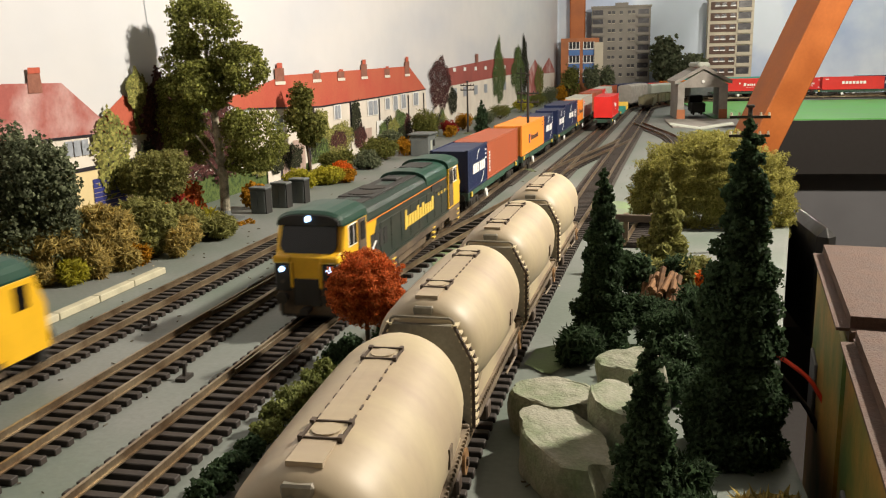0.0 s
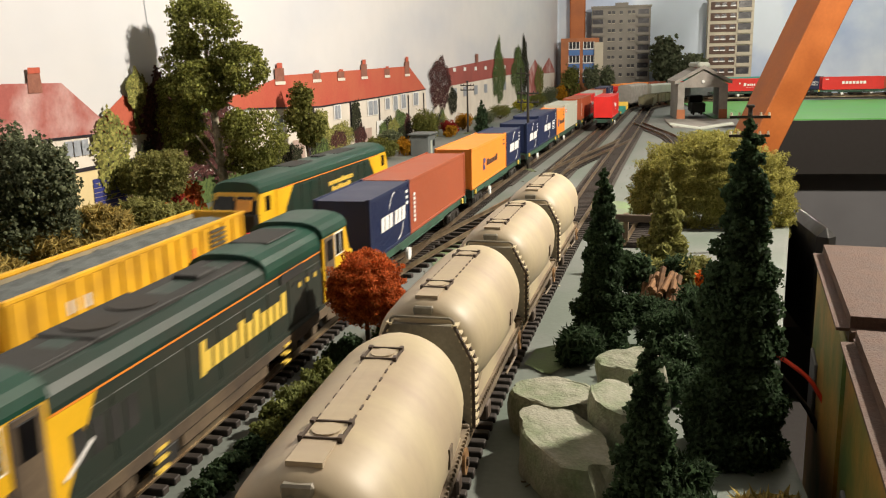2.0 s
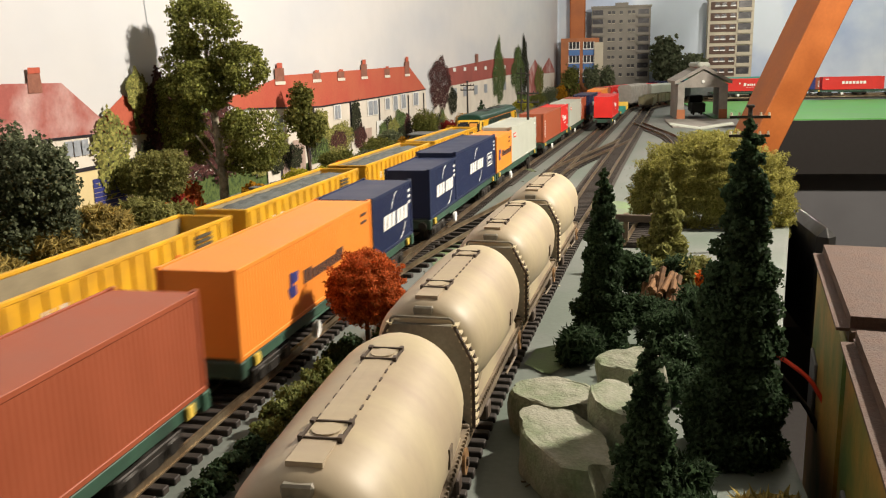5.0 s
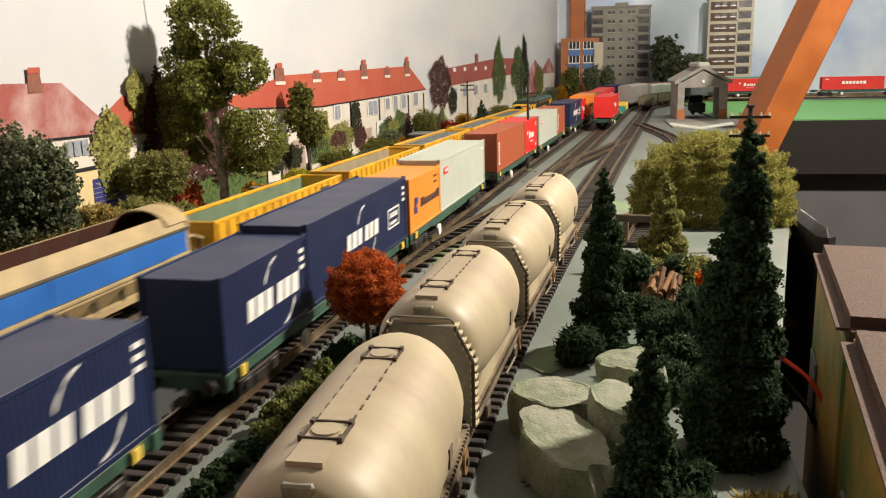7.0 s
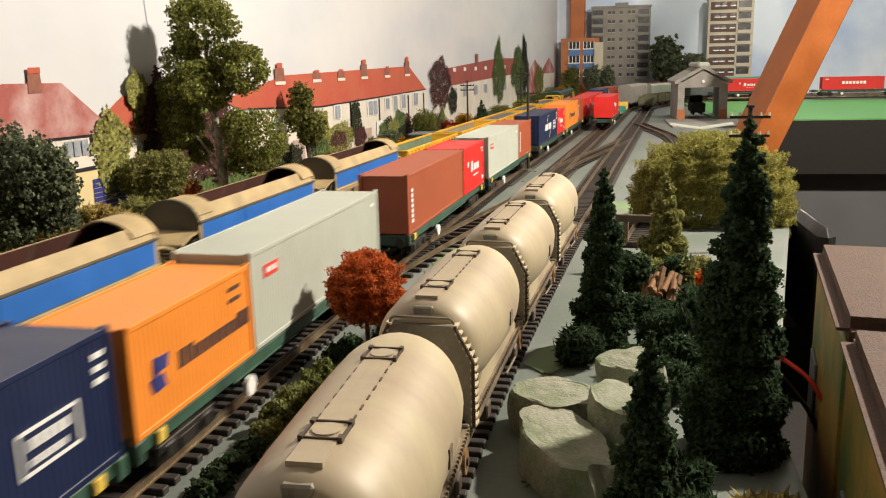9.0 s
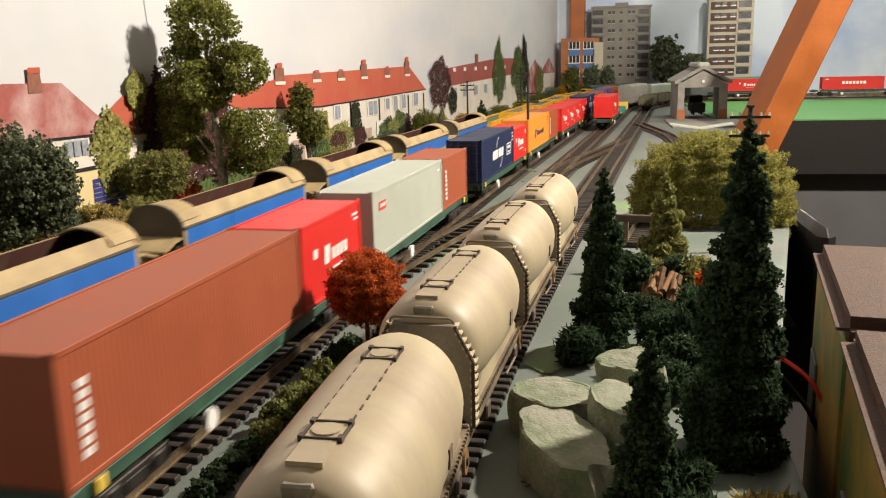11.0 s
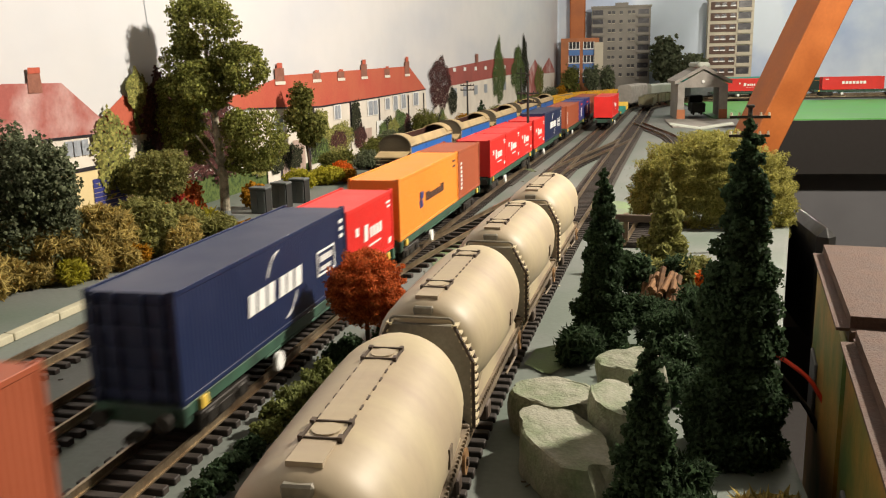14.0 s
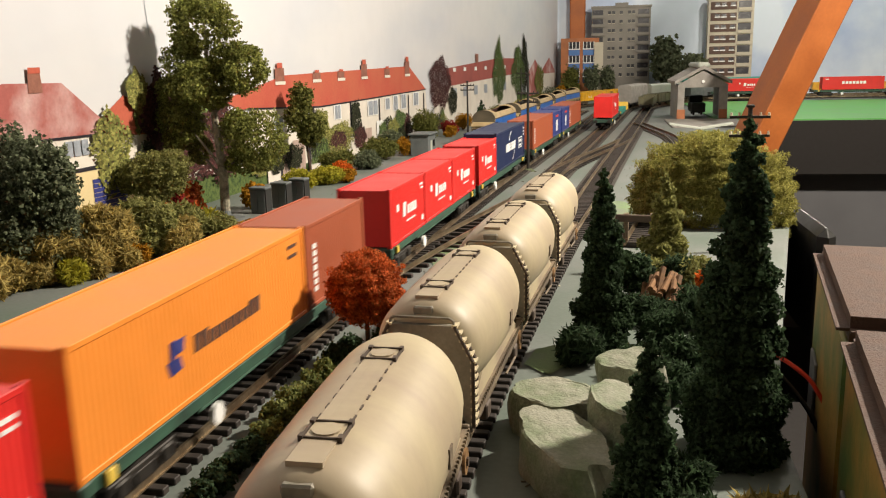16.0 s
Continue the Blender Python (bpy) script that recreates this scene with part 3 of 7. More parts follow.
def container(colour, feet, tall, style, described, doors=False):
    L, Wd = (0.1598 if feet == 40 else 0.0797), 0.032
    H = 0.0375 if tall else 0.0342
    z0, z1 = 0.0174, 0.0174 + H
    c = thing("shipping_container", described, "container", "containers on the train")
    hx, hy = Wd / 2, L / 2
    part("body", box(B(), -hx + 0.0012, hx - 0.0012, -hy + 0.0007, hy - 0.0007, z0 + 0.0008, z1 - 0.0006), colour, c)
    n = int(L / 0.0026)
    for s in (-1, 1):
        verts, faces = [], []
        for i in range(n * 2 + 1):
            y = -hy + 0.0022 + (L - 0.0044) * i / (n * 2)
            d = hx - (0.0003 if i % 2 else 0.00055)
            verts += [(s * d, y, z0 + 0.0018), (s * d, y, z1 - 0.0018)]
        for i in range(n * 2):
            f = (2 * i, 2 * i + 2, 2 * i + 3, 2 * i + 1)
            faces.append(f if s > 0 else f[::-1])
        me = bpy.data.meshes.new("side_panel")
        me.from_pydata(verts, [], faces)
        me.materials.append(M[colour])
        new("side_panel", me).parent = c
        boxpart("top_rail", colour, c, s * hx - 0.0009 * (s > 0), s * hx + 0.0009 * (s < 0), -hy, hy, z1 - 0.0018, z1, bevel=0.0002)
        boxpart("bottom_rail", colour, c, s * hx - 0.0009 * (s > 0), s * hx + 0.0009 * (s < 0), -hy, hy, z0, z0 + 0.0018, bevel=0.0002)
        for e in (-1, 1):
            boxpart("corner_post", colour, c, s * hx - 0.0022 * (s > 0), s * hx + 0.0022 * (s < 0), e * hy - 0.0022 * (e > 0), e * hy + 0.0022 * (e < 0), z0 - 0.0002, z1 + 0.0003, bevel=0.0002)
    if doors:
        for x in (-0.0115, -0.005, 0.005, 0.0115):
            part("lock_rod", rod(B(), (x, -hy - 0.0004, z0 + 0.001), (x, -hy - 0.0004, z1 - 0.001), 0.0006, 6), colour, c)
        for k in range(5):
            boxpart("door_bar", colour, c, -hx + 0.002, hx - 0.002, -hy - 0.0002, -hy + 0.0012, z0 + 0.003 + k * 0.007, z0 + 0.0052 + k * 0.007)
    zc = (z0 + z1) / 2
    bm, bm2, X = [], [], hx - 0.0003
    if style == "ship_line":
        k = 1.0 if feet == 20 else 1.06
        off = 0.004 if feet == 20 else -0.004
        for y, w in ((-0.0215, 0.0060), (-0.0135, 0.0068), (-0.0055, 0.0060), (0.0050, 0.0060), (0.0124, 0.0060), (0.0206, 0.0070)):
            slab(bm, X, off + k * y, zc - 0.0005, w, 0.0080, 0.14)
        arc_strip(bm, X, off + 0.006, zc + 0.004, 0.014, 0.0105, 1.75, 2.95, 0.0022)
        arc_strip(bm, X, off + 0.006, zc - 0.004, 0.014, 0.0105, -1.4, -0.2, 0.0022)
        for r in range(3):
            slab(bm2, X, hy - 0.0065, z1 - 0.006 - r * 0.0035, 0.005, 0.0016)
        if feet == 40:
            for zz in (zc + 0.004, zc - 0.0065):
                slab(bm2, X, 0.052, zz, 0.022, 0.0009)
            for yy in (0.041, 0.063):
                slab(bm2, X, yy, zc - 0.0012, 0.0009, 0.0105)
            word(bm2, X, 0.044, 0.060, zc + 0.0005, 0.0028, 5)
            word(bm2, X, 0.044, 0.058, zc - 0.0040, 0.0018, 6)
    elif style == "anchor_line":
        off = 0.0 if feet == 40 else 0.004
        slab(bm, X, off - 0.028, zc + 0.0015, 0.0075, 0.0042, 0.3)
        slab(bm, X, off - 0.029, zc - 0.0040, 0.0075, 0.0042, -0.3)
        slab(bm, X, off - 0.031, zc - 0.0012, 0.003, 0.0105, 0.1)
        word(bm2, X, off - 0.018, off + 0.033, zc - 0.001, 0.0058, 10, 0.12, seed=3)
        for r in range(2):
            slab(bm2, X, hy - 0.013, z1 - 0.0055 - r * 0.004, 0.009, 0.0013)
    elif style == "k_line":
        slab(bm, X, -0.0105, zc + 0.001, 0.0060, 0.0085, 0.15)
        word(bm, X, -0.004, 0.018, zc, 0.0055, 4)
        slab(bm, X, -0.024, zc + 0.004, 0.0045, 0.0042)
        word(bm, X, -0.006, 0.015, zc - 0.0068, 0.0011, 9)
        slab(bm, X, hy - 0.009, z1 - 0.006, 0.008, 0.0012)
        slab(bm, X, hy - 0.008, z1 - 0.0085, 0.006, 0.0010)
        slab(bm, X, hy - 0.008, z0 + 0.006, 0.005, 0.003)
    elif style == "side_word":
        word(bm, X, z0 + 0.006, z1 - 0.009, -hy + 0.010, 0.0042, 7, up=True)
    elif style == "red_badge":
        slab(bm, X, -hy + 0.018, z1 - 0.0095, 0.013, 0.0048)
        word(bm2, X + 0.0002, -hy + 0.013, -hy + 0.023, z1 - 0.0093, 0.0020, 5)
        slab(bm2, X, hy - 0.011, z1 - 0.0065, 0.006, 0.0012)
    elif style == "plain_word":
        word(bm, X, -0.030, 0.034, zc + 0.0015, 0.0075, 7)
        slab(bm, X, -hy + 0.012, z1 - 0.006, 0.009, 0.002)
    elif style == "white_panel":
        slab(bm, X, 0.0, zc - 0.003, 0.014, 0.015)
        word(bm2, X, -0.012, 0.014, zc + 0.010, 0.003, 5)
    cols = {"ship_line": ("mark_white", "mark_white"), "anchor_line": ("mark_blue", "mark_dark"), "k_line": ("mark_white", "mark_white"),
            "side_word": ("mark_white", "mark_white"), "red_badge": ("mark_red", "mark_white"), "white_panel": ("mark_white", "mark_red"), "plain_word": ("mark_white", "mark_white")}[style]
    for sink, mcol, nm in ((bm, cols[0], "marking"), (bm2, cols[1], "small_marking")):
        for b in sink:
            part(nm, b, mcol, c)
    return c


DESCRIBED = {
    ("blue", "ship_line"): "dark blue shipping container with white block marking and curved strokes",
    ("oxide", "side_word"): "red-brown corrugated shipping container with upright white marking",
    ("orange", "anchor_line"): "bright orange shipping container with blue emblem and brown marking",
    ("grey", "red_badge"): "pale grey corrugated shipping container with a small red badge",
    ("red", "k_line"): "bright red shipping container with white block marking",
    ("blue_mid", "white_panel"): "blue shipping container with a white square panel",
}
SETS = [
    (("blue", 20, 0, "ship_line"), ("oxide", 40, 0, "side_word"), ("orange", 40, 0, "anchor_line"), ("blue", 20, 0, "ship_line")),
    (("blue", 20, 0, "ship_line"), ("blue", 40, 1, "ship_line"), ("orange", 20, 0, "anchor_line"), ("grey", 40, 1, "red_badge")),
    (("oxide", 40, 1, "side_word"), ("red", 20, 1, "k_line"), ("grey", 40, 1, "red_badge"), ("oxide", 20, 1, "side_word")),
    (("blue", 40, 1, "ship_line"), ("red", 20, 0, "k_line"), ("orange", 40, 1, "anchor_line"), ("oxide", 20, 1, "side_word")),
    (("red", 20, 0, "k_line"), ("red", 20, 0, "k_line"), ("red", 20, 0, "k_line"), ("red", 20, 0, "k_line"), ("blue", 40, 1, "ship_line")),
    (("oxide", 40, 0, "side_word"), ("blue_mid", 20, 0, "white_panel"), ("blue_mid", 20, 0, "white_panel"), ("oxide", 40, 0, "side_word")),
]
# where each pair of wagons begins behind the first, and its second half behind that
SET_START = (0.0, 0.553, 1.1015, 1.6655, 2.2086, 2.7686)
HALF_START = (0.267, 0.2475, 0.262, 0.255, 0.258, 0.258)
END_DOORS = {(3, 0)}


def build_container_train():
    made, wagons = {}, {}
    for i, row in enumerate(SETS):
        base = SET_START[i]
        for k in (0, 1):
            key = k
            if key not in wagons:
                w = wagons[key] = flat_wagon(k == 0, k == 1)
            else:
                w = copy_thing(wagons[key], Matrix())
            MOVERS.append((w, "A", base + k * HALF_START[i] + 0.121))
        pos = base
        used = 0
        for j, (col, feet, tall, style) in enumerate(row):
            L = 0.160 if feet == 40 else 0.080
            if used == 60:
                pos, used = base + HALF_START[i], 0
            key = (col, feet, tall, style, (i, j) in END_DOORS)
            if key not in made:
                c = made[key] = container(col, feet, tall, style, DESCRIBED[(col, style)], (i, j) in END_DOORS)
            else:
                c = copy_thing(made[key], Matrix())
            MOVERS.append((c, "A", pos + L / 2))
            pos += L + 0.001
            used += feet


def hull(bm, sections):
    """Skins a row of equal-count (y, [(x, z), ...]) cross-sections."""
    prev = None
    for y, ring in sections:
        vs = [bm.verts.new((x, y, z)) for x, z in ring]
        if prev:
            n = len(vs)
            for i in range(n):
                bm.faces.new((prev[i], prev[(i + 1) % n], vs[(i + 1) % n], vs[i]))
        else:
            bm.faces.new(vs)
        prev = vs
    bm.faces.new(prev[::-1])
    bmesh.ops.recalc_face_normals(bm, faces=bm.faces)
    return bm


def ring(hw, z0, z1, z2, tw, dy=0):
    """Cross-section: upright sides from z0 to z1, sloped shoulders to half width tw at z2."""
    return [(-hw, z0), (hw, z0), (hw, z1), ((hw + tw) / 2, z1 + (z2 - z1) * 0.7), (tw, z2), (-tw, z2), (-(hw + tw) / 2, z1 + (z2 - z1) * 0.7), (-hw, z1)]


def dome(hw, z0, z1, z2, n=10):
    """Cross-section: upright sides from z0 to z1 under a rounded roof that reaches z2."""
    return [(-hw, z0), (hw, z0)] + [(hw * math.copysign(abs(math.cos(math.pi * i / n)) ** 0.75, math.cos(math.pi * i / n)), z1 + (z2 - z1) * math.sin(math.pi * i / n) ** 0.85) for i in range(n + 1)]


def cab(parent, e, y_end, lit):
    """A cab of the container train's engine; e = -1: the end at -y."""
    f = lambda d: y_end - e * d     # d metres inwards from the end
    span = lambda a, b: (min(f(a), f(b)), max(f(a), f(b)))
    # grimy valance under yellow nose, cab sides and rounded green roof
    part("valance", hull(B(), [(f(0.0004), ring(0.0128, 0.0035, 0.013, 0.0168, 0.0124)), (f(0.004), ring(0.0170, 0.0035, 0.0135, 0.0168, 0.0165)), (f(0.040), ring(0.0170, 0.0075, 0.0135, 0.0168, 0.0165))]), "loco_grime", parent)
    part("nose", hull(B(), [(f(0.0), ring(0.0120, 0.0165, 0.0290, 0.0318, 0.0105)), (f(0.0030), ring(0.0165, 0.0165, 0.0310, 0.0332, 0.0155)),
                            (f(0.0052), ring(0.0173, 0.0165, 0.0325, 0.0340, 0.0165))]), "loco_yellow", parent)
    part("cab_side", hull(B(), [(f(0.0050), ring(0.0173, 0.0165, 0.0325, 0.0340, 0.0165)), (f(0.0100), ring(0.0173, 0.0165, 0.0462, 0.0490, 0.0140)),
                                (f(0.0420), ring(0.0173, 0.0165, 0.0462, 0.0490, 0.0140))]), "loco_yellow", parent)
    part("cab_roof", hull(B(), [(f(0.0066), dome(0.0166, 0.0462, 0.0468, 0.0522)), (f(0.0086), dome(0.0176, 0.0460, 0.0470, 0.0536)), (f(0.0425), dome(0.0177, 0.0460, 0.0472, 0.0538))]), "loco_roof", parent, smooth=False)
    part("roof_front", hull(B(), [(f(0.0058), dome(0.0156, 0.0464, 0.0470, 0.0516)), (f(0.0070), dome(0.0162, 0.0464, 0.0470, 0.0520))]), "soot", parent, "sooty dark roof front")
    # windscreen: a dark sloped sheet with rounded lower corners
    bm = B()
    lo, hi = (0.0030, 0.0332), (0.0076, 0.0470)
    front = []
    for x, t in ((-0.0120, 0.0), (0.0120, 0.0), (0.0140, 0.14), (0.0144, 0.3), (0.0138, 0.88), (0.0122, 1.0), (-0.0122, 1.0), (-0.0138, 0.88), (-0.0144, 0.3), (-0.0140, 0.14)):
        front.append((x, f(lo[0] + (hi[0] - lo[0]) * t), lo[1] + (hi[1] - lo[1]) * t))
    va = [bm.verts.new(q) for q in front]
    vb = [bm.verts.new((q[0], q[1] - e * 0.0025, q[2])) for q in front]
    bm.faces.new(va)
    bm.faces.new(vb[::-1])
    for i in range(len(va)):
        j = (i + 1) % len(va)
        bm.faces.new((va[i], vb[i], vb[j], va[j]))
    bmesh.ops.recalc_face_normals(bm, faces=bm.faces)
    part("windscreen", bm, "glass_dark", parent, "dark sloped windscreen")
    for s in (-1, 1):
        boxpart("window_frame", "mark_white", parent, s * 0.0169, s * 0.0175, *span(0.0138, 0.0262), 0.0340, 0.0455, bevel=0.0003)
        boxpart("side_window", "glass_dark", parent, s * 0.0170, s * 0.0178, *span(0.0146, 0.0254), 0.0348, 0.0448, bevel=0.0003)
        boxpart("window_bar", "mark_white", parent, s * 0.0172, s * 0.0180, *span(0.0197, 0.0203), 0.0348, 0.0448)
        x = s * 0.0122
        boxpart("lamp_pod", "loco_yellow", parent, x - 0.0046, x + 0.0046, *span(-0.0012, 0.004), 0.0290, 0.0326, bevel=0.0008)
        boxpart("lamp_pillar", "loco_yellow", parent, x - s * 0.0048 - 0.0009, x - s * 0.0048 + 0.0009, *span(-0.0008, 0.003), 0.0170, 0.0295, bevel=0.0004)
        boxpart("lamp_housing", "soot", parent, x - 0.0040, x + 0.0042, *span(-0.0006, 0.003), 0.0150, 0.0290, bevel=0.0006)
        part("headlamp", rod(B(), (x, f(-0.0004), 0.0262), (x, f(-0.0014), 0.0262), 0.0013, 12), "head_lamp" if lit else "mark_white", parent, "lit bluish headlamp" if lit else "unlit lamp")
        part("marker_lamp", rod(B(), (x, f(-0.0004), 0.0200), (x, f(-0.0010), 0.0200), 0.0010, 10), "brown_fit", parent)
    part("top_lamp", rod(B(), (0, f(0.0062), 0.0498), (0, f(0.0048), 0.0498), 0.0015, 12), "head_lamp" if lit else "mark_white", parent)
    boxpart("front_panel", "soot", parent, -0.0070, 0.0070, *span(-0.0005, 0.001), 0.0080, 0.0215, bevel=0.0004)
    boxpart("nose_marking", "loco_grime", parent, -0.0065, 0.0065, *span(0.0004, 0.0016), 0.0300, 0.0316)
    boxpart("skirt", "soot", parent, -0.0150, 0.0150, *span(0.0005, 0.006), 0.002, 0.0095, bevel=0.0008)
    buffers(parent, f(0.001), e, 0.0125)


def build_container_engine():
    l = thing("diesel_locomotive", "green and yellow diesel locomotive with lit headlamps", "locomotive", "container train")
    h = 0.136
    boxpart("frame", "loco_grime", l, -0.0172, 0.0172, -h + 0.006, h - 0.006, 0.0100, 0.0150, bevel=0.0006)
    boxpart("fuel_tank", "loco_grime", l, -0.0155, 0.0155, -0.034, 0.034, 0.0035, 0.0105, bevel=0.0016)
    for s in (-1, 1):
        boxpart("tank_box", "soot", l, s * 0.0150, s * 0.0166, -0.052, -0.037, 0.004, 0.010, bevel=0.0006)
        part("air_pipe", rod(B(), (s * 0.0165, -0.05, 0.0106), (s * 0.0165, 0.05, 0.0106), 0.0006, 6), "soot", l)
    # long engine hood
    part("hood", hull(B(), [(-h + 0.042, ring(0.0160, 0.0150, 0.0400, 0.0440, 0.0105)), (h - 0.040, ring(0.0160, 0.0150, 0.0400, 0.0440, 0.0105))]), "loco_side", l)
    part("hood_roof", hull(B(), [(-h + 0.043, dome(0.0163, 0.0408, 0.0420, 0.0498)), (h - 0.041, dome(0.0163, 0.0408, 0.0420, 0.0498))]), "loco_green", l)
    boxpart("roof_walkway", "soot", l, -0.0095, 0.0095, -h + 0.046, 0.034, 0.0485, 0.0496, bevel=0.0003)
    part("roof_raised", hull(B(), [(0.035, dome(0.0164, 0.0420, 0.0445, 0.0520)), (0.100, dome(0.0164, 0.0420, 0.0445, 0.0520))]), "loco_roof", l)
    boxpart("roof_grille", "soot", l, -0.0100, 0.0100, -0.062, -0.016, 0.0480, 0.0502, bevel=0.0004)
    for y in (-0.050, -0.029):
        part("roof_fan", rod(B(), (0, y, 0.0498), (0, y, 0.0507), 0.0078, 20), "pole", l)
    boxpart("exhaust", "soot", l, -0.005, 0.005, 0.004, 0.018, 0.0485, 0.0512, bevel=0.0006)
    boxpart("roof_hatch", "soot", l, -0.0085, 0.0085, 0.055, 0.085, 0.0512, 0.0522, bevel=0.0004)
    boxpart("roof_hatch", "soot", l, -0.008, 0.008, -0.092, -0.070, 0.0485, 0.0498, bevel=0.0004)
    for s in (-1, 1):
        x = s * 0.0160
        for k in range(9):
            y = -0.088 + k * 0.0205
            boxpart("hood_door", "loco_side", l, x - 0.0003, x + 0.0003, y, y + 0.0185, 0.0175, 0.0365, bevel=0.0002)
        for k in range(6):
            boxpart("vent", "soot", l, x - 0.0005, x + 0.0005, 0.060 + k * 0.0055, 0.063 + k * 0.0055, 0.0330, 0.0345)
        for k in range(4):
            boxpart("louvre", "soot", l, x - 0.0005, x + 0.0005, -0.086 + k * 0.008, -0.080 + k * 0.008, 0.0235, 0.0330)
        boxpart("intake", "soot", l, x - 0.0006, x + 0.0006, 0.048, 0.072, 0.0365, 0.0405)
        boxpart("waist_stripe", "orange", l, x - 0.0004, x + 0.0004, -0.092, 0.094, 0.0402, 0.0407)
        for k in range(7):
            boxpart("lifting_eye", "mark_white", l, s * 0.0142 - 0.0008, s * 0.0142 + 0.0008, -0.080 + k * 0.026, -0.0782 + k * 0.026, 0.0440, 0.0450)
        prism_bm = B()
        prism(prism_bm, [(-h + 0.042, 0.0155), (-h + 0.045, 0.0155), (-h + 0.062, 0.0400), (-h + 0.042, 0.0400)], x - 0.0004, x + 0.0004, "x")
        part("yellow_flash", prism_bm, "loco_yellow", l)
        part("handrail", rod(B(), (s * 0.0168, -h + 0.046, 0.0225), (s * 0.0168, -h + 0.058, 0.0285), 0.0005, 6), "mark_white", l)
        boxpart("walkway", "loco_side", l, s * 0.0150, s * 0.0173, -h + 0.044, h - 0.042, 0.0148, 0.0162)
    bm = []
    word(bm, 0.0163, -0.018, 0.052, 0.0285, 0.0090, 11, 0.10, seed=5)
    slab(bm, 0.0163, -0.018, 0.0290, 0.0035, 0.0115, 0.10)
    for b in bm:
        part("side_marking", b, "mark_yellow", l)
    bm = []
    word(bm, 0.0174, -h + 0.014, -h + 0.036, 0.0285, 0.0024, 8, seed=2)
    word(bm, 0.0174, -h + 0.018, -h + 0.033, 0.0240, 0.0018, 6, seed=3)
    for b in bm:
        part("cab_marking", b, "loco_grime", l)
    cab(l, -1, -h, True)
    cab(l, 1, h, False)
    for e in (-1, 1):
        yc = e * (h - 0.034)
        boxpart("doorway", "loco_grime", l, 0.0168, 0.0178, yc - 0.0060, yc + 0.0060, 0.0175, 0.0455, bevel=0.0003)
        boxpart("door_window", "glass_dark", l, 0.0176, 0.0182, yc - 0.0035, yc + 0.0035, 0.0345, 0.0440, bevel=0.0003)
    for k in range(4):
        boxpart("side_light", "mark_yellow", l, 0.0160, 0.0166, 0.066 + k * 0.009, 0.0685 + k * 0.009, 0.0310, 0.0330)
    bogie(l, -0.086, "loco_grime", 3, 0.0235, 0.0066)
    bogie(l, 0.086, "loco_grime", 3, 0.0235, 0.0066)
    for y in (-0.124, -0.048, 0.048, 0.124):
        bm = B()
        for k in range(3):
            box(bm, 0.0158, 0.0178, y - 0.003, y + 0.003, 0.0045 + k * 0.0035, 0.0053 + k * 0.0035)
        part("steps", bm, "mark_yellow", l)
    MOVERS.append((l, "A", -0.031 - h))


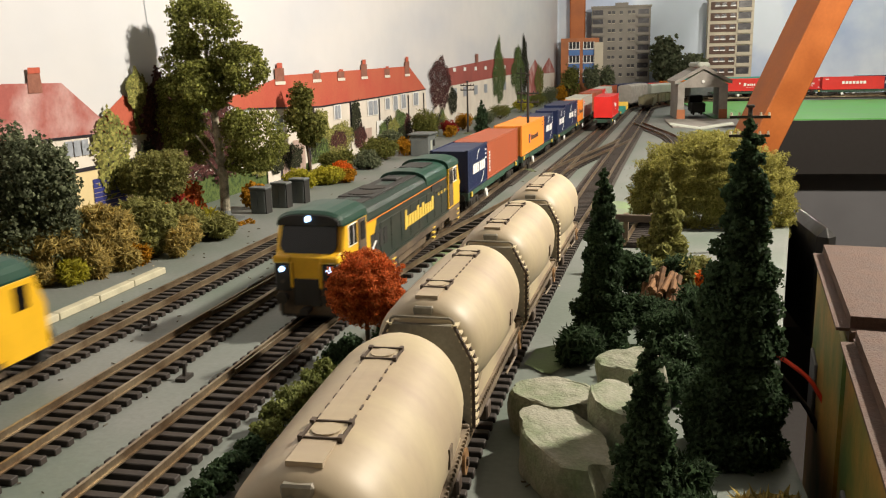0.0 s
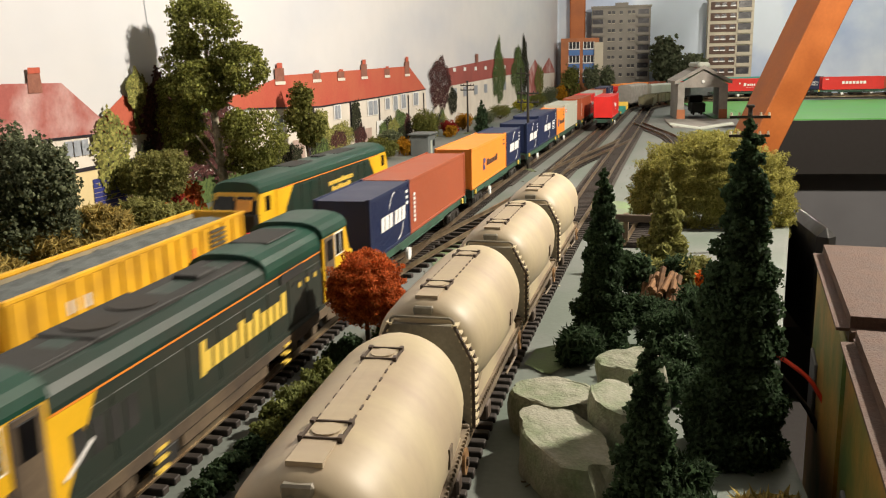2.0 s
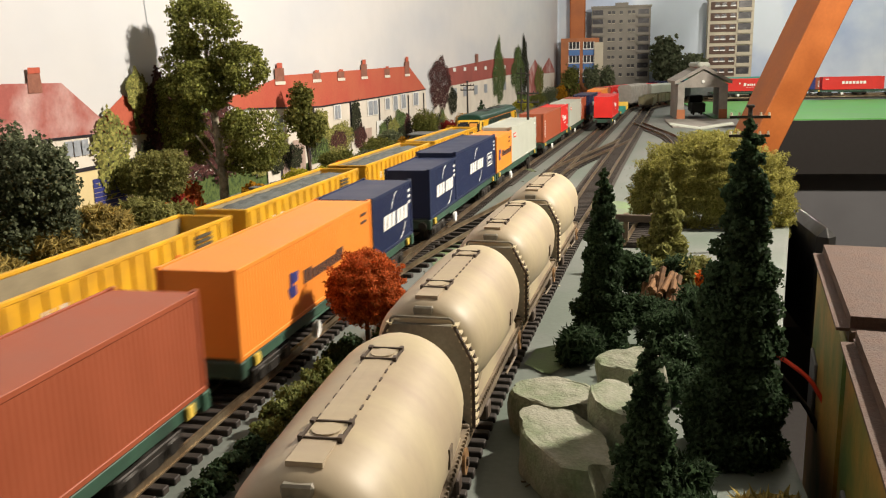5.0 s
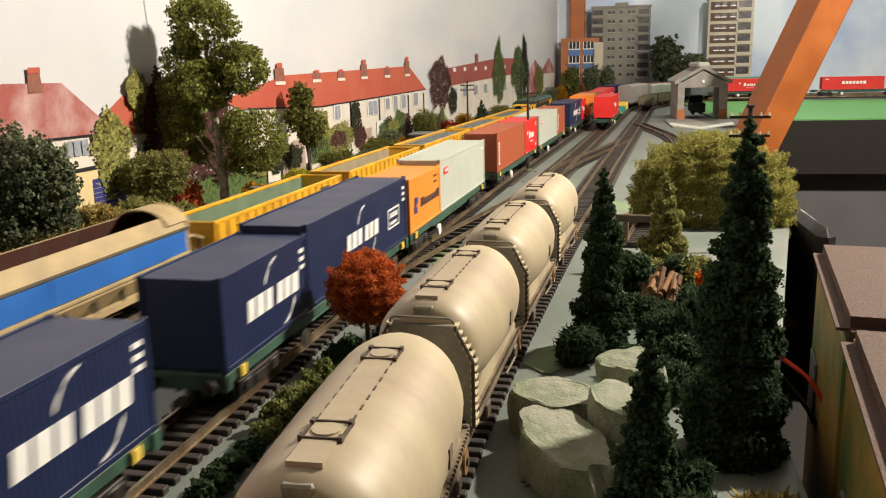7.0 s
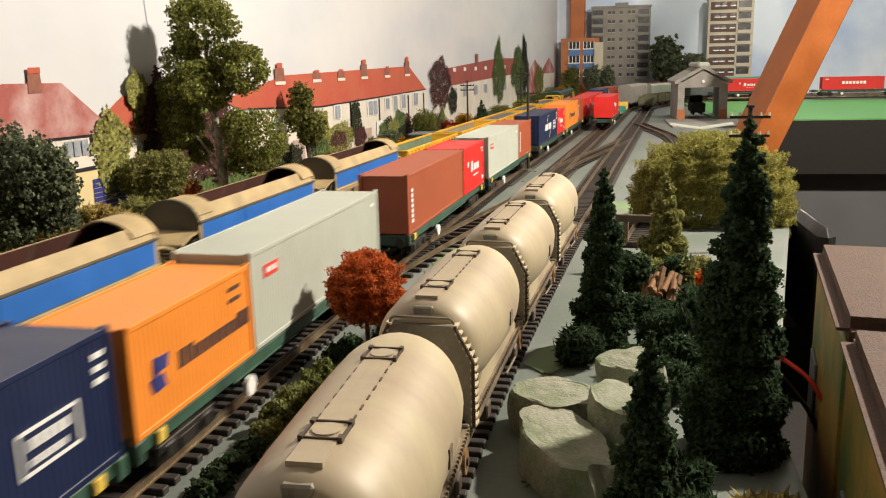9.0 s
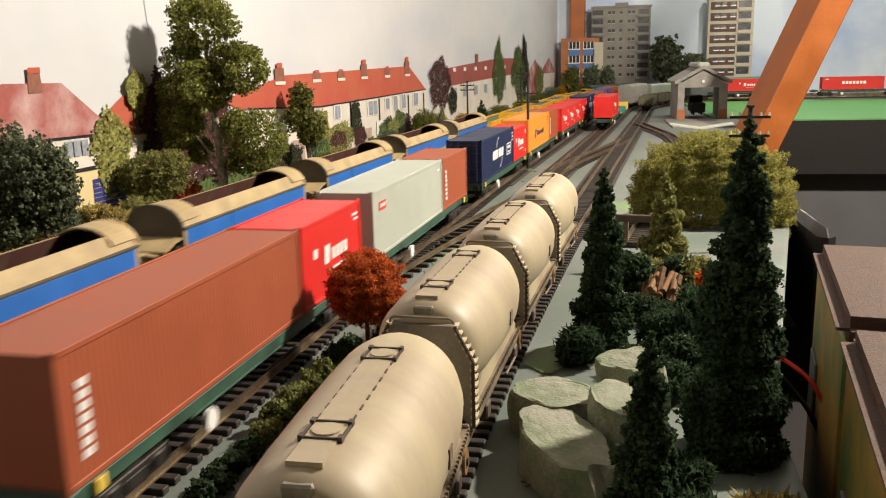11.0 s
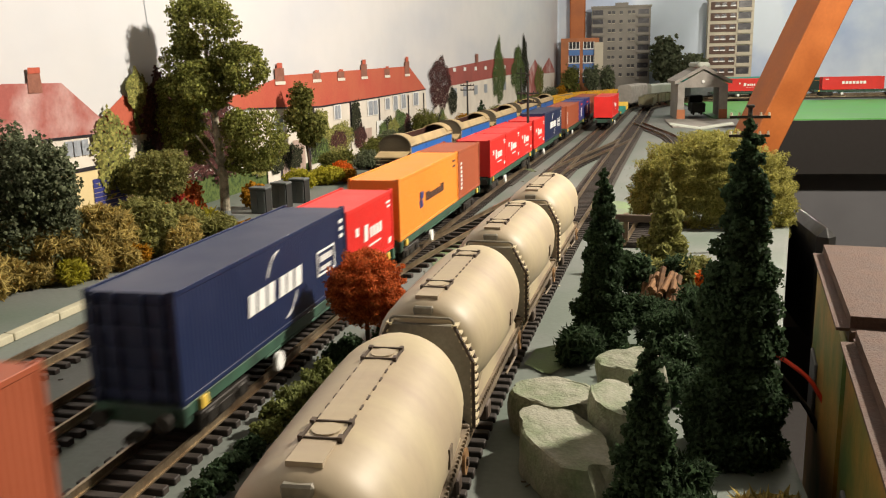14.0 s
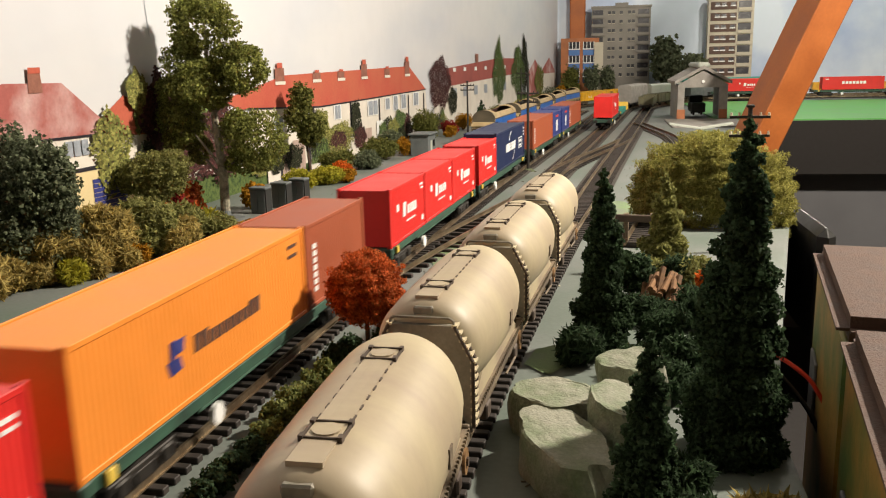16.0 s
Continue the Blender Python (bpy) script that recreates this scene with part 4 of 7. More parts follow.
def build_stone_engine():
    l = thing("diesel_locomotive", "dark green diesel locomotive with yellow cab ends", "locomotive", "stone train")
    h = 0.140
    body = ring(0.0174, 0.0110, 0.0405, 0.0480, 0.0105)
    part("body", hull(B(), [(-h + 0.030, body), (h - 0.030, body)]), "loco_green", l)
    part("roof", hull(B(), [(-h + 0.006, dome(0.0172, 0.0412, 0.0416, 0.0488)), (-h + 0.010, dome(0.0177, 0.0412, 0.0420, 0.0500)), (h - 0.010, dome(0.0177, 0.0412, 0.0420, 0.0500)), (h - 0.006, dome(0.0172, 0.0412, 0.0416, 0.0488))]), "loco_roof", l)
    boxpart("frame", "loco_grime", l, -0.0168, 0.0168, -h + 0.004, h - 0.004, 0.0080, 0.0112, bevel=0.0006)
    boxpart("fuel_tank", "soot", l, -0.0155, 0.0155, -0.036, 0.036, 0.003, 0.0085, bevel=0.0014)
    for e in (-1, 1):
        f = lambda d: e * (h - d)
        part("cab_end", hull(B(), [(f(0.0), ring(0.0150, 0.009, 0.0265, 0.0275, 0.0145)), (f(0.002), ring(0.0174, 0.009, 0.0280, 0.0285, 0.0165))]), "loco_yellow" if e > 0 else "soot", l)
        part("cab_side", hull(B(), [(f(0.002), ring(0.0174, 0.009, 0.0280, 0.0285, 0.0165)), (f(0.0075), ring(0.0174, 0.009, 0.0405, 0.0470, 0.0130)), (f(0.030), ring(0.0174, 0.009, 0.0405, 0.0478, 0.0105))]), "loco_yellow", l)
        bm = B()
        a, b = f(0.0002), f(0.0058)
        for s in (-1, 1):
            vs = [bm.verts.new(p) for p in ((s * 0.0008, a, 0.0290), (s * 0.0145, a, 0.0290), (s * 0.0130, b, 0.0405), (s * 0.0008, b, 0.0405))]
            bm.faces.new(vs)
        bmesh.ops.solidify(bm, geom=bm.faces[:], thickness=0.0006)
        part("windscreen", bm, "glass_dark", l, "dark cab windscreen")
        if e < 0:
            part("cab_back", prism(B(), [(f(0.0018), 0.0270), (f(0.0075), 0.0412), (f(0.0063), 0.0414), (f(0.0006), 0.0272)], -0.0160, 0.0160, "x"), "soot", l)
            part("cab_lining", prism(B(), [(f(0.0002), 0.0302), (f(0.0032), 0.0374), (f(0.0022), 0.0377), (f(-0.0008), 0.0305)], 0.0020, 0.0125, "x"), "cab_glow", l, "warm lit cab interior")
        for s in (-1, 1):
            boxpart("side_window", "glass_dark", l, s * 0.0171, s * 0.0177, min(f(0.012), f(0.020)), max(f(0.012), f(0.020)), 0.0285, 0.0385, bevel=0.0003)
            part("lamp", rod(B(), (s * 0.0115, f(-0.0002), 0.0155), (s * 0.0115, f(-0.0012), 0.0155), 0.0014, 10), "tail_lamp" if e < 0 else "mark_white", l)
        boxpart("skirt", "soot", l, -0.015, 0.015, min(f(0.001), f(0.006)), max(f(0.001), f(0.006)), 0.002, 0.0085, bevel=0.0008)
        buffers(l, f(0.001), e, 0.0120)
        prism_bm = B()
        prism(prism_bm, [(f(0.029), 0.0115), (f(0.034), 0.0115), (f(0.046), 0.0285), (f(0.058), 0.0402), (f(0.029), 0.0402)], 0.0172, 0.0178, "x")
        part("yellow_flash", prism_bm, "loco_yellow", l)
    for s in (-1, 1):
        x = s * 0.0176
        boxpart("waist_stripe", "orange", l, x - 0.0003, x + 0.0003, -h + 0.03, h - 0.03, 0.0400, 0.0406)
        for k in range(10):
            boxpart("body_panel", "loco_green", l, x - 0.0004, x + 0.0002, -0.086 + k * 0.0175, -0.0705 + k * 0.0175, 0.0135, 0.0385, bevel=0.0002)
        bm = B()
        for k in range(16):
            box(bm, x - 0.0002, x + 0.0004, -0.024, 0.046, 0.0150 + k * 0.00145, 0.0156 + k * 0.00145)
        part("louvre", bm, "loco_side", l)
    bm = []
    word(bm, 0.0179, -0.016, 0.040, 0.0315, 0.0042, 10, 0.05, seed=6)
    word(bm, 0.0179, -0.010, 0.034, 0.0262, 0.0036, 9, 0.05, seed=8)
    for b in bm:
        part("side_marking", b, "mark_yellow", l)
    boxpart("roof_grille", "soot", l, -0.0082, 0.0082, -0.060, -0.022, 0.0490, 0.0503, bevel=0.0004)
    boxpart("exhaust", "soot", l, -0.004, 0.004, 0.002, 0.016, 0.0490, 0.0512, bevel=0.0005)
    boxpart("roof_hatch", "soot", l, -0.0082, 0.0082, 0.030, 0.078, 0.0490, 0.0500, bevel=0.0004)
    bogie(l, -0.086, "loco_grime", 3, 0.0235, 0.0066)
    bogie(l, 0.086, "loco_grime", 3, 0.0235, 0.0066)
    MOVERS.append((l, "B", 0.231 + h))


def box_wagon(load):
    names = {"spoil": "yellow bogie box wagon filled with dark stone", "inner_tan": "empty yellow bogie box wagon with a tan interior", "inner_green": "empty yellow bogie box wagon with a green interior"}
    w = thing("box_wagon", names[load], "wagon", "stone train")
    hy, hx, z0, z1 = 0.105, 0.0172, 0.0115, 0.0338
    boxpart("floor_plate", "wagon_yellow", w, -hx, hx, -hy, hy, z0, z0 + 0.002)
    for s in (-1, 1):
        boxpart("side_wall", "wagon_yellow", w, s * hx - 0.0005, s * hx + 0.0005, -hy, hy, z0, z1)
        boxpart("end_wall", "wagon_yellow", w, -hx, hx, s * hy - 0.0005, s * hy + 0.0005, z0, z1)
        boxpart("top_rim", "wagon_yellow", w, s * hx - 0.0011, s * hx + 0.0011, -hy - 0.001, hy + 0.001, z1 - 0.001, z1 + 0.001, bevel=0.0003)
        boxpart("end_rim", "wagon_yellow", w, -hx, hx, s * hy - 0.001, s * hy + 0.001, z1 - 0.001, z1 + 0.0008, bevel=0.0003)
        boxpart("liner", load if load != "spoil" else "inner_tan", w, s * (hx - 0.0012) - 0.0003, s * (hx - 0.0012) + 0.0003, -hy + 0.001, hy - 0.001, z0 + 0.002, z1 - 0.0012)
        for k in range(17):
            y = -hy + 0.003 + k * (2 * hy - 0.006) / 16
            boxpart("stake", "wagon_yellow", w, s * (hx + 0.0005), s * (hx + 0.0017), y - 0.0011, y + 0.0011, z0, z1 - 0.0008, bevel=0.0003)
        for k in range(6):
            boxpart("grille_slat", "hopper_dark", w, s * (hx + 0.0010), s * (hx + 0.0019), 0.060, 0.078, z0 + 0.004 + k * 0.0027, z0 + 0.0056 + k * 0.0027)
        for yy, mm in ((-0.052, "mark_white"), (-0.064, "mark_white"), (0.040, "mark_red")):
            boxpart("plate", mm, w, s * (hx + 0.0005), s * (hx + 0.0009), yy - 0.003, yy + 0.003, z0 + 0.007, z0 + 0.013)
        boxpart("solebar", "loco_grime", w, s * 0.0150 - 0.001, s * 0.0150 + 0.001, -hy, hy, 0.0088, 0.0118)
        buffers(w, s * hy, s, 0.0125)
    if load == "spoil":
        bm = B()
        bmesh.ops.create_grid(bm, x_segments=22, y_segments=90, size=1.0)
        for v in bm.verts:
            x, y = v.co.x, v.co.y
            hgt = 0.0296 + 0.0040 * (1 - x * x) * (1 - y ** 8) + 0.0016 * noise.noise(Vector((x * 5, y * 30, 2))) + 0.0009 * noise.noise(Vector((x * 18, y * 110, 5)))
            v.co = Vector((x * (hx - 0.0008), y * (hy - 0.0008), hgt))
        part("stone_load", bm, "spoil", w, "dark crushed stone load", True)
    else:
        boxpart("inside_floor", load, w, -hx + 0.001, hx - 0.001, -hy + 0.001, hy - 0.001, z0 + 0.002, z0 + 0.003)
    bogie(w, -0.080, "loco_grime")
    bogie(w, 0.080, "loco_grime")
    return w


def arch(hw, z0, z1, n=14):
    return [(hw * math.cos(math.pi * i / n), z0 + (z1 - z0) * math.sin(math.pi * i / n)) for i in range(n + 1)]


def hopper_wagon():
    w = thing("hopper_wagon", "tan bogie hopper wagon with blue side panels", "wagon", "stone train")
    hx, e = 0.0172, 0.086
    for s in (-1, 1):
        x = s * hx
        bm = B()
        prism(bm, [(x, 0.0205), (x, 0.0375), (x - s * 0.0045, 0.0452), (x - s * 0.0056, 0.0452), (x - s * 0.0014, 0.0372), (x - s * 0.0014, 0.0205)], -e, e)
        part("side_wall", bm, "hopper_tan", w)
        bm = B()
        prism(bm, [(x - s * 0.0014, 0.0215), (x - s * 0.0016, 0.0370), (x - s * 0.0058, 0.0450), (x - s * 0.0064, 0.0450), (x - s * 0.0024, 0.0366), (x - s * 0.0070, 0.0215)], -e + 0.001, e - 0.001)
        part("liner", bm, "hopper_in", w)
        boxpart("blue_panel", "hopper_blue", w, x - 0.0004, x + 0.0005, -e + 0.003, -0.030, 0.0245, 0.0362, bevel=0.0002)
        boxpart("blue_panel", "hopper_blue", w, x - 0.0004, x + 0.0008, -0.030, 0.060, 0.0245, 0.0362, bevel=0.0002)
        boxpart("blue_panel", "hopper_blue", w, x - 0.0004, x + 0.0003, 0.060, e - 0.003, 0.0245, 0.0362, bevel=0.0002)
        boxpart("waist_rail", "hopper_dark", w, x - 0.0004, x + 0.0011, -e, e, 0.0364, 0.0378, bevel=0.0003)
        boxpart("waist_rail", "hopper_tan", w, x - 0.0004, x + 0.0011, -e, e, 0.0222, 0.0240, bevel=0.0003)
        bm = B()
        prism(bm, [(x, 0.0205), (x - s * 0.0010, 0.0205), (x - s * 0.0085, 0.0120), (x - s * 0.0060, 0.0120)], -e, e)
        part("lower_slope", bm, "hopper_tan", w)
        boxpart("solebar", "hopper_tan", w, s * 0.0155 - 0.0012, s * 0.0155 + 0.0012, -0.104, 0.104, 0.0095, 0.0135, bevel=0.0004)
        for k in range(7):
            y = -0.066 + k * 0.022
            boxpart("support", "hopper_dark", w, x - 0.0022, x - 0.0002, y - 0.0008, y + 0.0008, 0.0130, 0.0210)
    for k in range(5):
        for s in (-1, 1):
            y = -0.058 + k * 0.029
            part("inner_rib", prism(B(), [(s * 0.0158, 0.0360), (s * 0.0150, 0.0360), (s * 0.0108, 0.0446), (s * 0.0116, 0.0446)], y - 0.0008, y + 0.0008), "hopper_dark", w)
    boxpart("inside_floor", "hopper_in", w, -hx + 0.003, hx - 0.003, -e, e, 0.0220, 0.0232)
    for s in (-1, 1):
        y = s * e
        outl = [(-hx, 0.0200), (hx, 0.0200)] + arch(hx, 0.0375, 0.0496)
        # the near end's shade is coloured in: dark bulkheads, and a dark rim at -y
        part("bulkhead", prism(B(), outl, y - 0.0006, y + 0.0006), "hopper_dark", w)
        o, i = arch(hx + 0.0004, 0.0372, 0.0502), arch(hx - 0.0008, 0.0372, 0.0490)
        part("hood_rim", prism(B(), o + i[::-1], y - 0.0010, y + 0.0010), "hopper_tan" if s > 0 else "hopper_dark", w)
        o, i = arch(hx, 0.0385, 0.0498)[1:-1], arch(hx - 0.0008, 0.0382, 0.0489)[1:-1]
        y2 = y - s * 0.020
        part("hood", prism(B(), o + i[::-1], min(y, y2), max(y, y2)), "hopper_tan", w)
        bm = B()
        prism(bm, [(y, 0.0310), (y, 0.0325), (y + s * 0.007, 0.0318), (y + s * 0.018, 0.0280), (y + s * 0.018, 0.0268), (y + s * 0.007, 0.0304)], -hx + 0.001, hx - 0.001, "x")
        part("end_slope", bm, "hopper_tan", w)
        for x in (-0.0145, 0.0145):
            part("end_post", rod(B(), (x, y + s * 0.0165, 0.012), (x, y + s * 0.0165, 0.0280), 0.0009, 6), "hopper_dark", w)
            part("brace", rod(B(), (x, y + s * 0.002, 0.028), (x, y + s * 0.0165, 0.0125), 0.0008, 6), "hopper_dark", w)
        for z in (0.0165, 0.0205, 0.0245):
            part("rung", rod(B(), (-0.0145, y + s * 0.0172, z), (0.0145, y + s * 0.0172, z), 0.0005, 6), "hopper_tan", w)
        boxpart("headstock", "hopper_tan", w, -0.0168, 0.0168, s * 0.104 - 0.001, s * 0.104 + 0.001, 0.0085, 0.0145, bevel=0.0004)
        buffers(w, s * 0.104, s, 0.0120)
    bogie(w, -0.076, "loco_grime")
    bogie(w, 0.076, "loco_grime")
    return w


def build_stone_train():
    build_stone_engine()
    first = box_wagon("spoil")
    MOVERS.append((first, "B", 0.105))
    for k in (1, 2):
        MOVERS.append((copy_thing(first, Matrix()), "B", 0.105 - k * 0.2315))
    for k, load in ((3, "inner_tan"), (4, "inner_green")):
        MOVERS.append((box_wagon(load), "B", 0.105 - k * 0.2315))
    first = hopper_wagon()
    for k in range(5):
        MOVERS.append((first if not k else copy_thing(first, Matrix()), "B", -1.041 - k * 0.2155))


# standing tank wagons
def tank_wagon():
    w = thing("tank_wagon", "weathered cream cement tank wagon on the siding", "wagon", "tank wagons in the siding")
    prof = [(-0.0550, 0.0120), (-0.0538, 0.0148), (-0.0480, 0.0170), (-0.0320, 0.0184), (-0.0100, 0.0191), (0.0040, 0.0193), (0.0150, 0.0190),
            (0.0240, 0.0181), (0.0295, 0.0164), (0.0335, 0.0132), (0.0355, 0.0090)]
    bm = B()
    n, prev = 40, None
    for y, r in prof:
        cz = TANK_TOP - max(r, 0.0172)
        ringv = [bm.verts.new((r * math.cos(math.tau * i / n), y, cz + r * math.sin(math.tau * i / n))) for i in range(n)]
        if prev:
            for i in range(n):
                bm.faces.new((prev[i], prev[(i + 1) % n], ringv[(i + 1) % n], ringv[i]))
        else:
            bm.faces.new(ringv)
        prev = ringv
    bm.faces.new(prev[::-1])
    bmesh.ops.recalc_face_normals(bm, faces=bm.faces)
    part("tank", bm, "tank_cream", w, smooth=True)
    top = TANK_TOP
    boxpart("walkway", "tank_cream", w, -0.0036, 0.0036, -0.050, 0.018, top - 0.0012, top - 0.0001)
    for y in (-0.036, 0.0100):
        part("hatch", rod(B(), (0, y, top - 0.0008), (0, y, top + 0.0003), 0.0030, 16), "tank_cream", w)
        bm = B()
        for s in (-1, 1):
            box(bm, -0.0044, 0.0044, y + s * 0.0040 - 0.00022, y + s * 0.0040 + 0.00022, top - 0.0008, top + 0.0003)
            for q in (-1, 1):
                box(bm, s * 0.0040 - 0.0005, s * 0.0040 + 0.0005, y + q * 0.0037 - 0.0009, y + q * 0.0037 + 0.0009, top - 0.001, top + 0.0006)
            box(bm, s * 0.0042 - 0.0002, s * 0.0042 + 0.0002, y - 0.0034, y + 0.0034, top - 0.001, top + 0.0001)
        part("hatch_clamp", bm, "brown_fit", w)
    clip = mesh_of(box(B(), -0.00025, 0.00025, -0.0012, 0.0012, -0.0006, 0.0003), "walkway_clip", "brown_fit")
    for y in (-0.029, -0.0235, -0.018, -0.0125, -0.007, -0.0015, 0.004):
        for s in (-1, 1):
            ob = new("walkway_clip", clip)
            ob.parent = w
            ob.location = (s * 0.0037, y, top - 0.0004)
    # end platform with hand rail and ladder
    rung = mesh_of(box(B(), -0.0009, 0.0009, -0.0022, 0.0022, -0.0004, 0.0004), "ladder_rung", "white_edge")
    for e in (-1,):
        y = e * 0.0565
        outl = [(-0.0160, 0.0110), (0.0160, 0.0110), (0.0160, 0.0325), (0.0104, 0.0435), (-0.0104, 0.0435), (-0.0160, 0.0325)]
        # the shade on the wagon's near end is put into the plate's darker colour
        part("end_plate", prism(B(), outl, y - 0.0006, y + 0.0006), "tank_end", w, "end plate coloured darker for its shade")
        boxpart("platform", "tank_end", w, -0.0104, 0.0104, min(y, y - e * 0.006), max(y, y - e * 0.006), 0.0426, 0.0435)
        bm = B()
        path = [(-0.0102, 0.0434), (-0.0099, 0.0451), (-0.0086, 0.0458), (0.0086, 0.0458), (0.0099, 0.0451), (0.0102, 0.0434)]
        for a, b in zip(path, path[1:]):
            rod(bm, (a[0], y, a[1]), (b[0], y, b[1]), 0.00045, 6)
        part("hand_rail", bm, "tank_end", w)
        for s in (-1, 1):
            bm = B()
            for a, b in (((0.0160, 0.0110), (0.0160, 0.0325)), ((0.0160, 0.0325), (0.0104, 0.0435))):
                rod(bm, (s * a[0], y + e * 0.0007, a[1]), (s * b[0], y + e * 0.0007, b[1]), 0.0006, 6)
                rod(bm, (s * a[0], y - e * 0.0030, a[1]), (s * b[0], y - e * 0.0030, b[1]), 0.0006, 6)
            part("ladder_stile", bm, "brown_fit", w)
            for k in range(14):
                t = k / 13
                q = (0.0160, 0.0120 + 0.0205 * t / 0.62) if t < 0.62 else (0.0160 - 0.0056 * (t - 0.62) / 0.38, 0.0325 + 0.0110 * (t - 0.62) / 0.38)
                ob = new("ladder_rung", rung)
                ob.parent = w
                ob.location = (s * q[0], y - e * 0.0012, q[1])
        boxpart("valve_box", "tank_end", w, -0.0032, 0.0032, -0.0548, -0.0508, 0.0435, 0.0486, bevel=0.0005)
    for z, r in ((0.0200, 0.0045), (0.0300, 0.0035)):
        part("outlet_pipe", rod(B(), (0, 0.030, z), (0, 0.047, z - 0.006), r * 0.5, 10), "tank_end", w)
    for e in (-1, 1):
        boxpart("headstock", "underframe", w, -0.0150, 0.0150, e * 0.0535 - 0.001, e * 0.0535 + 0.001, 0.0080, 0.0135, bevel=0.0004)
        buffers(w, e * 0.0540, e, 0.0115)
    for s in (-1, 1):
        boxpart("solebar", "underframe", w, s * 0.0138 - 0.0013, s * 0.0138 + 0.0013, -0.0535, 0.0535, 0.0085, 0.0125, bevel=0.0004)
        bm = B()
        prism(bm, [(-0.046, 0.0125), (0.046, 0.0125), (0.030, 0.0200), (-0.030, 0.0200)], s * 0.0128, s * 0.0136, "x")
        part("side_web", bm, "tank_cream", w)
        bm = B()
        for k in range(40):
            box(bm, s * 0.0152 - 0.0003, s * 0.0152 + 0.0003, -0.050 + k * 0.0026 - 0.0004, -0.050 + k * 0.0026 + 0.0004, 0.0118, 0.0130)
        part("rivet_strip", bm, "underframe", w)
        for y in (-0.030, 0.030):
            bm = B()
            box(bm, s * 0.0138 - 0.001, s * 0.0138 + 0.002, y - 0.0035, y + 0.0035, 0.0032, 0.0088, 0.0006)
            for q in (-1, 1):
                box(bm, s * 0.0140 - 0.0006, s * 0.0140 + 0.0006, y + q * 0.0075 - 0.004, y + q * 0.0075 + 0.004, 0.0072, 0.0082)
            part("axle_guard", bm, "brown_fit", w)
        part("brake_wheel", rod(B(), (s * 0.0150, 0.041, 0.0075), (s * 0.0160, 0.041, 0.0075), 0.0040, 18), "wheel_rust", w, "rusty hand brake wheel")
        part("brake_hub", rod(B(), (s * 0.0158, 0.041, 0.0075), (s * 0.0166, 0.041, 0.0075), 0.0014, 10), "brown_fit", w)
        boxpart("data_panel", "underframe", w, s * 0.0186, s * 0.0195, -0.006, -0.002, 0.0285, 0.0335)
        part("brake_lever", rod(B(), (s * 0.0165, 0.0, 0.0075), (s * 0.0165, 0.022, 0.0065), 0.0005, 6), "underframe", w)
    for y in (-0.030, 0.030):
        wheelset(w, y, 0.0060, "wheel_rust")
    return w


TANK_TOP = 0.0510


def build_tank_wagons():
    first = tank_wagon()
    for k, s in enumerate(TANK_PLACES):
        x, y, a = siding(s)
        m = pose(x, y, 0, 0, 0, -math.degrees(a))
        if k:
            copy_thing(first, m)
        else:
            first.matrix_basis = m


TANK_PLACES = [0.6075, 0.7222, 0.8354, 0.9486, 0.4925]


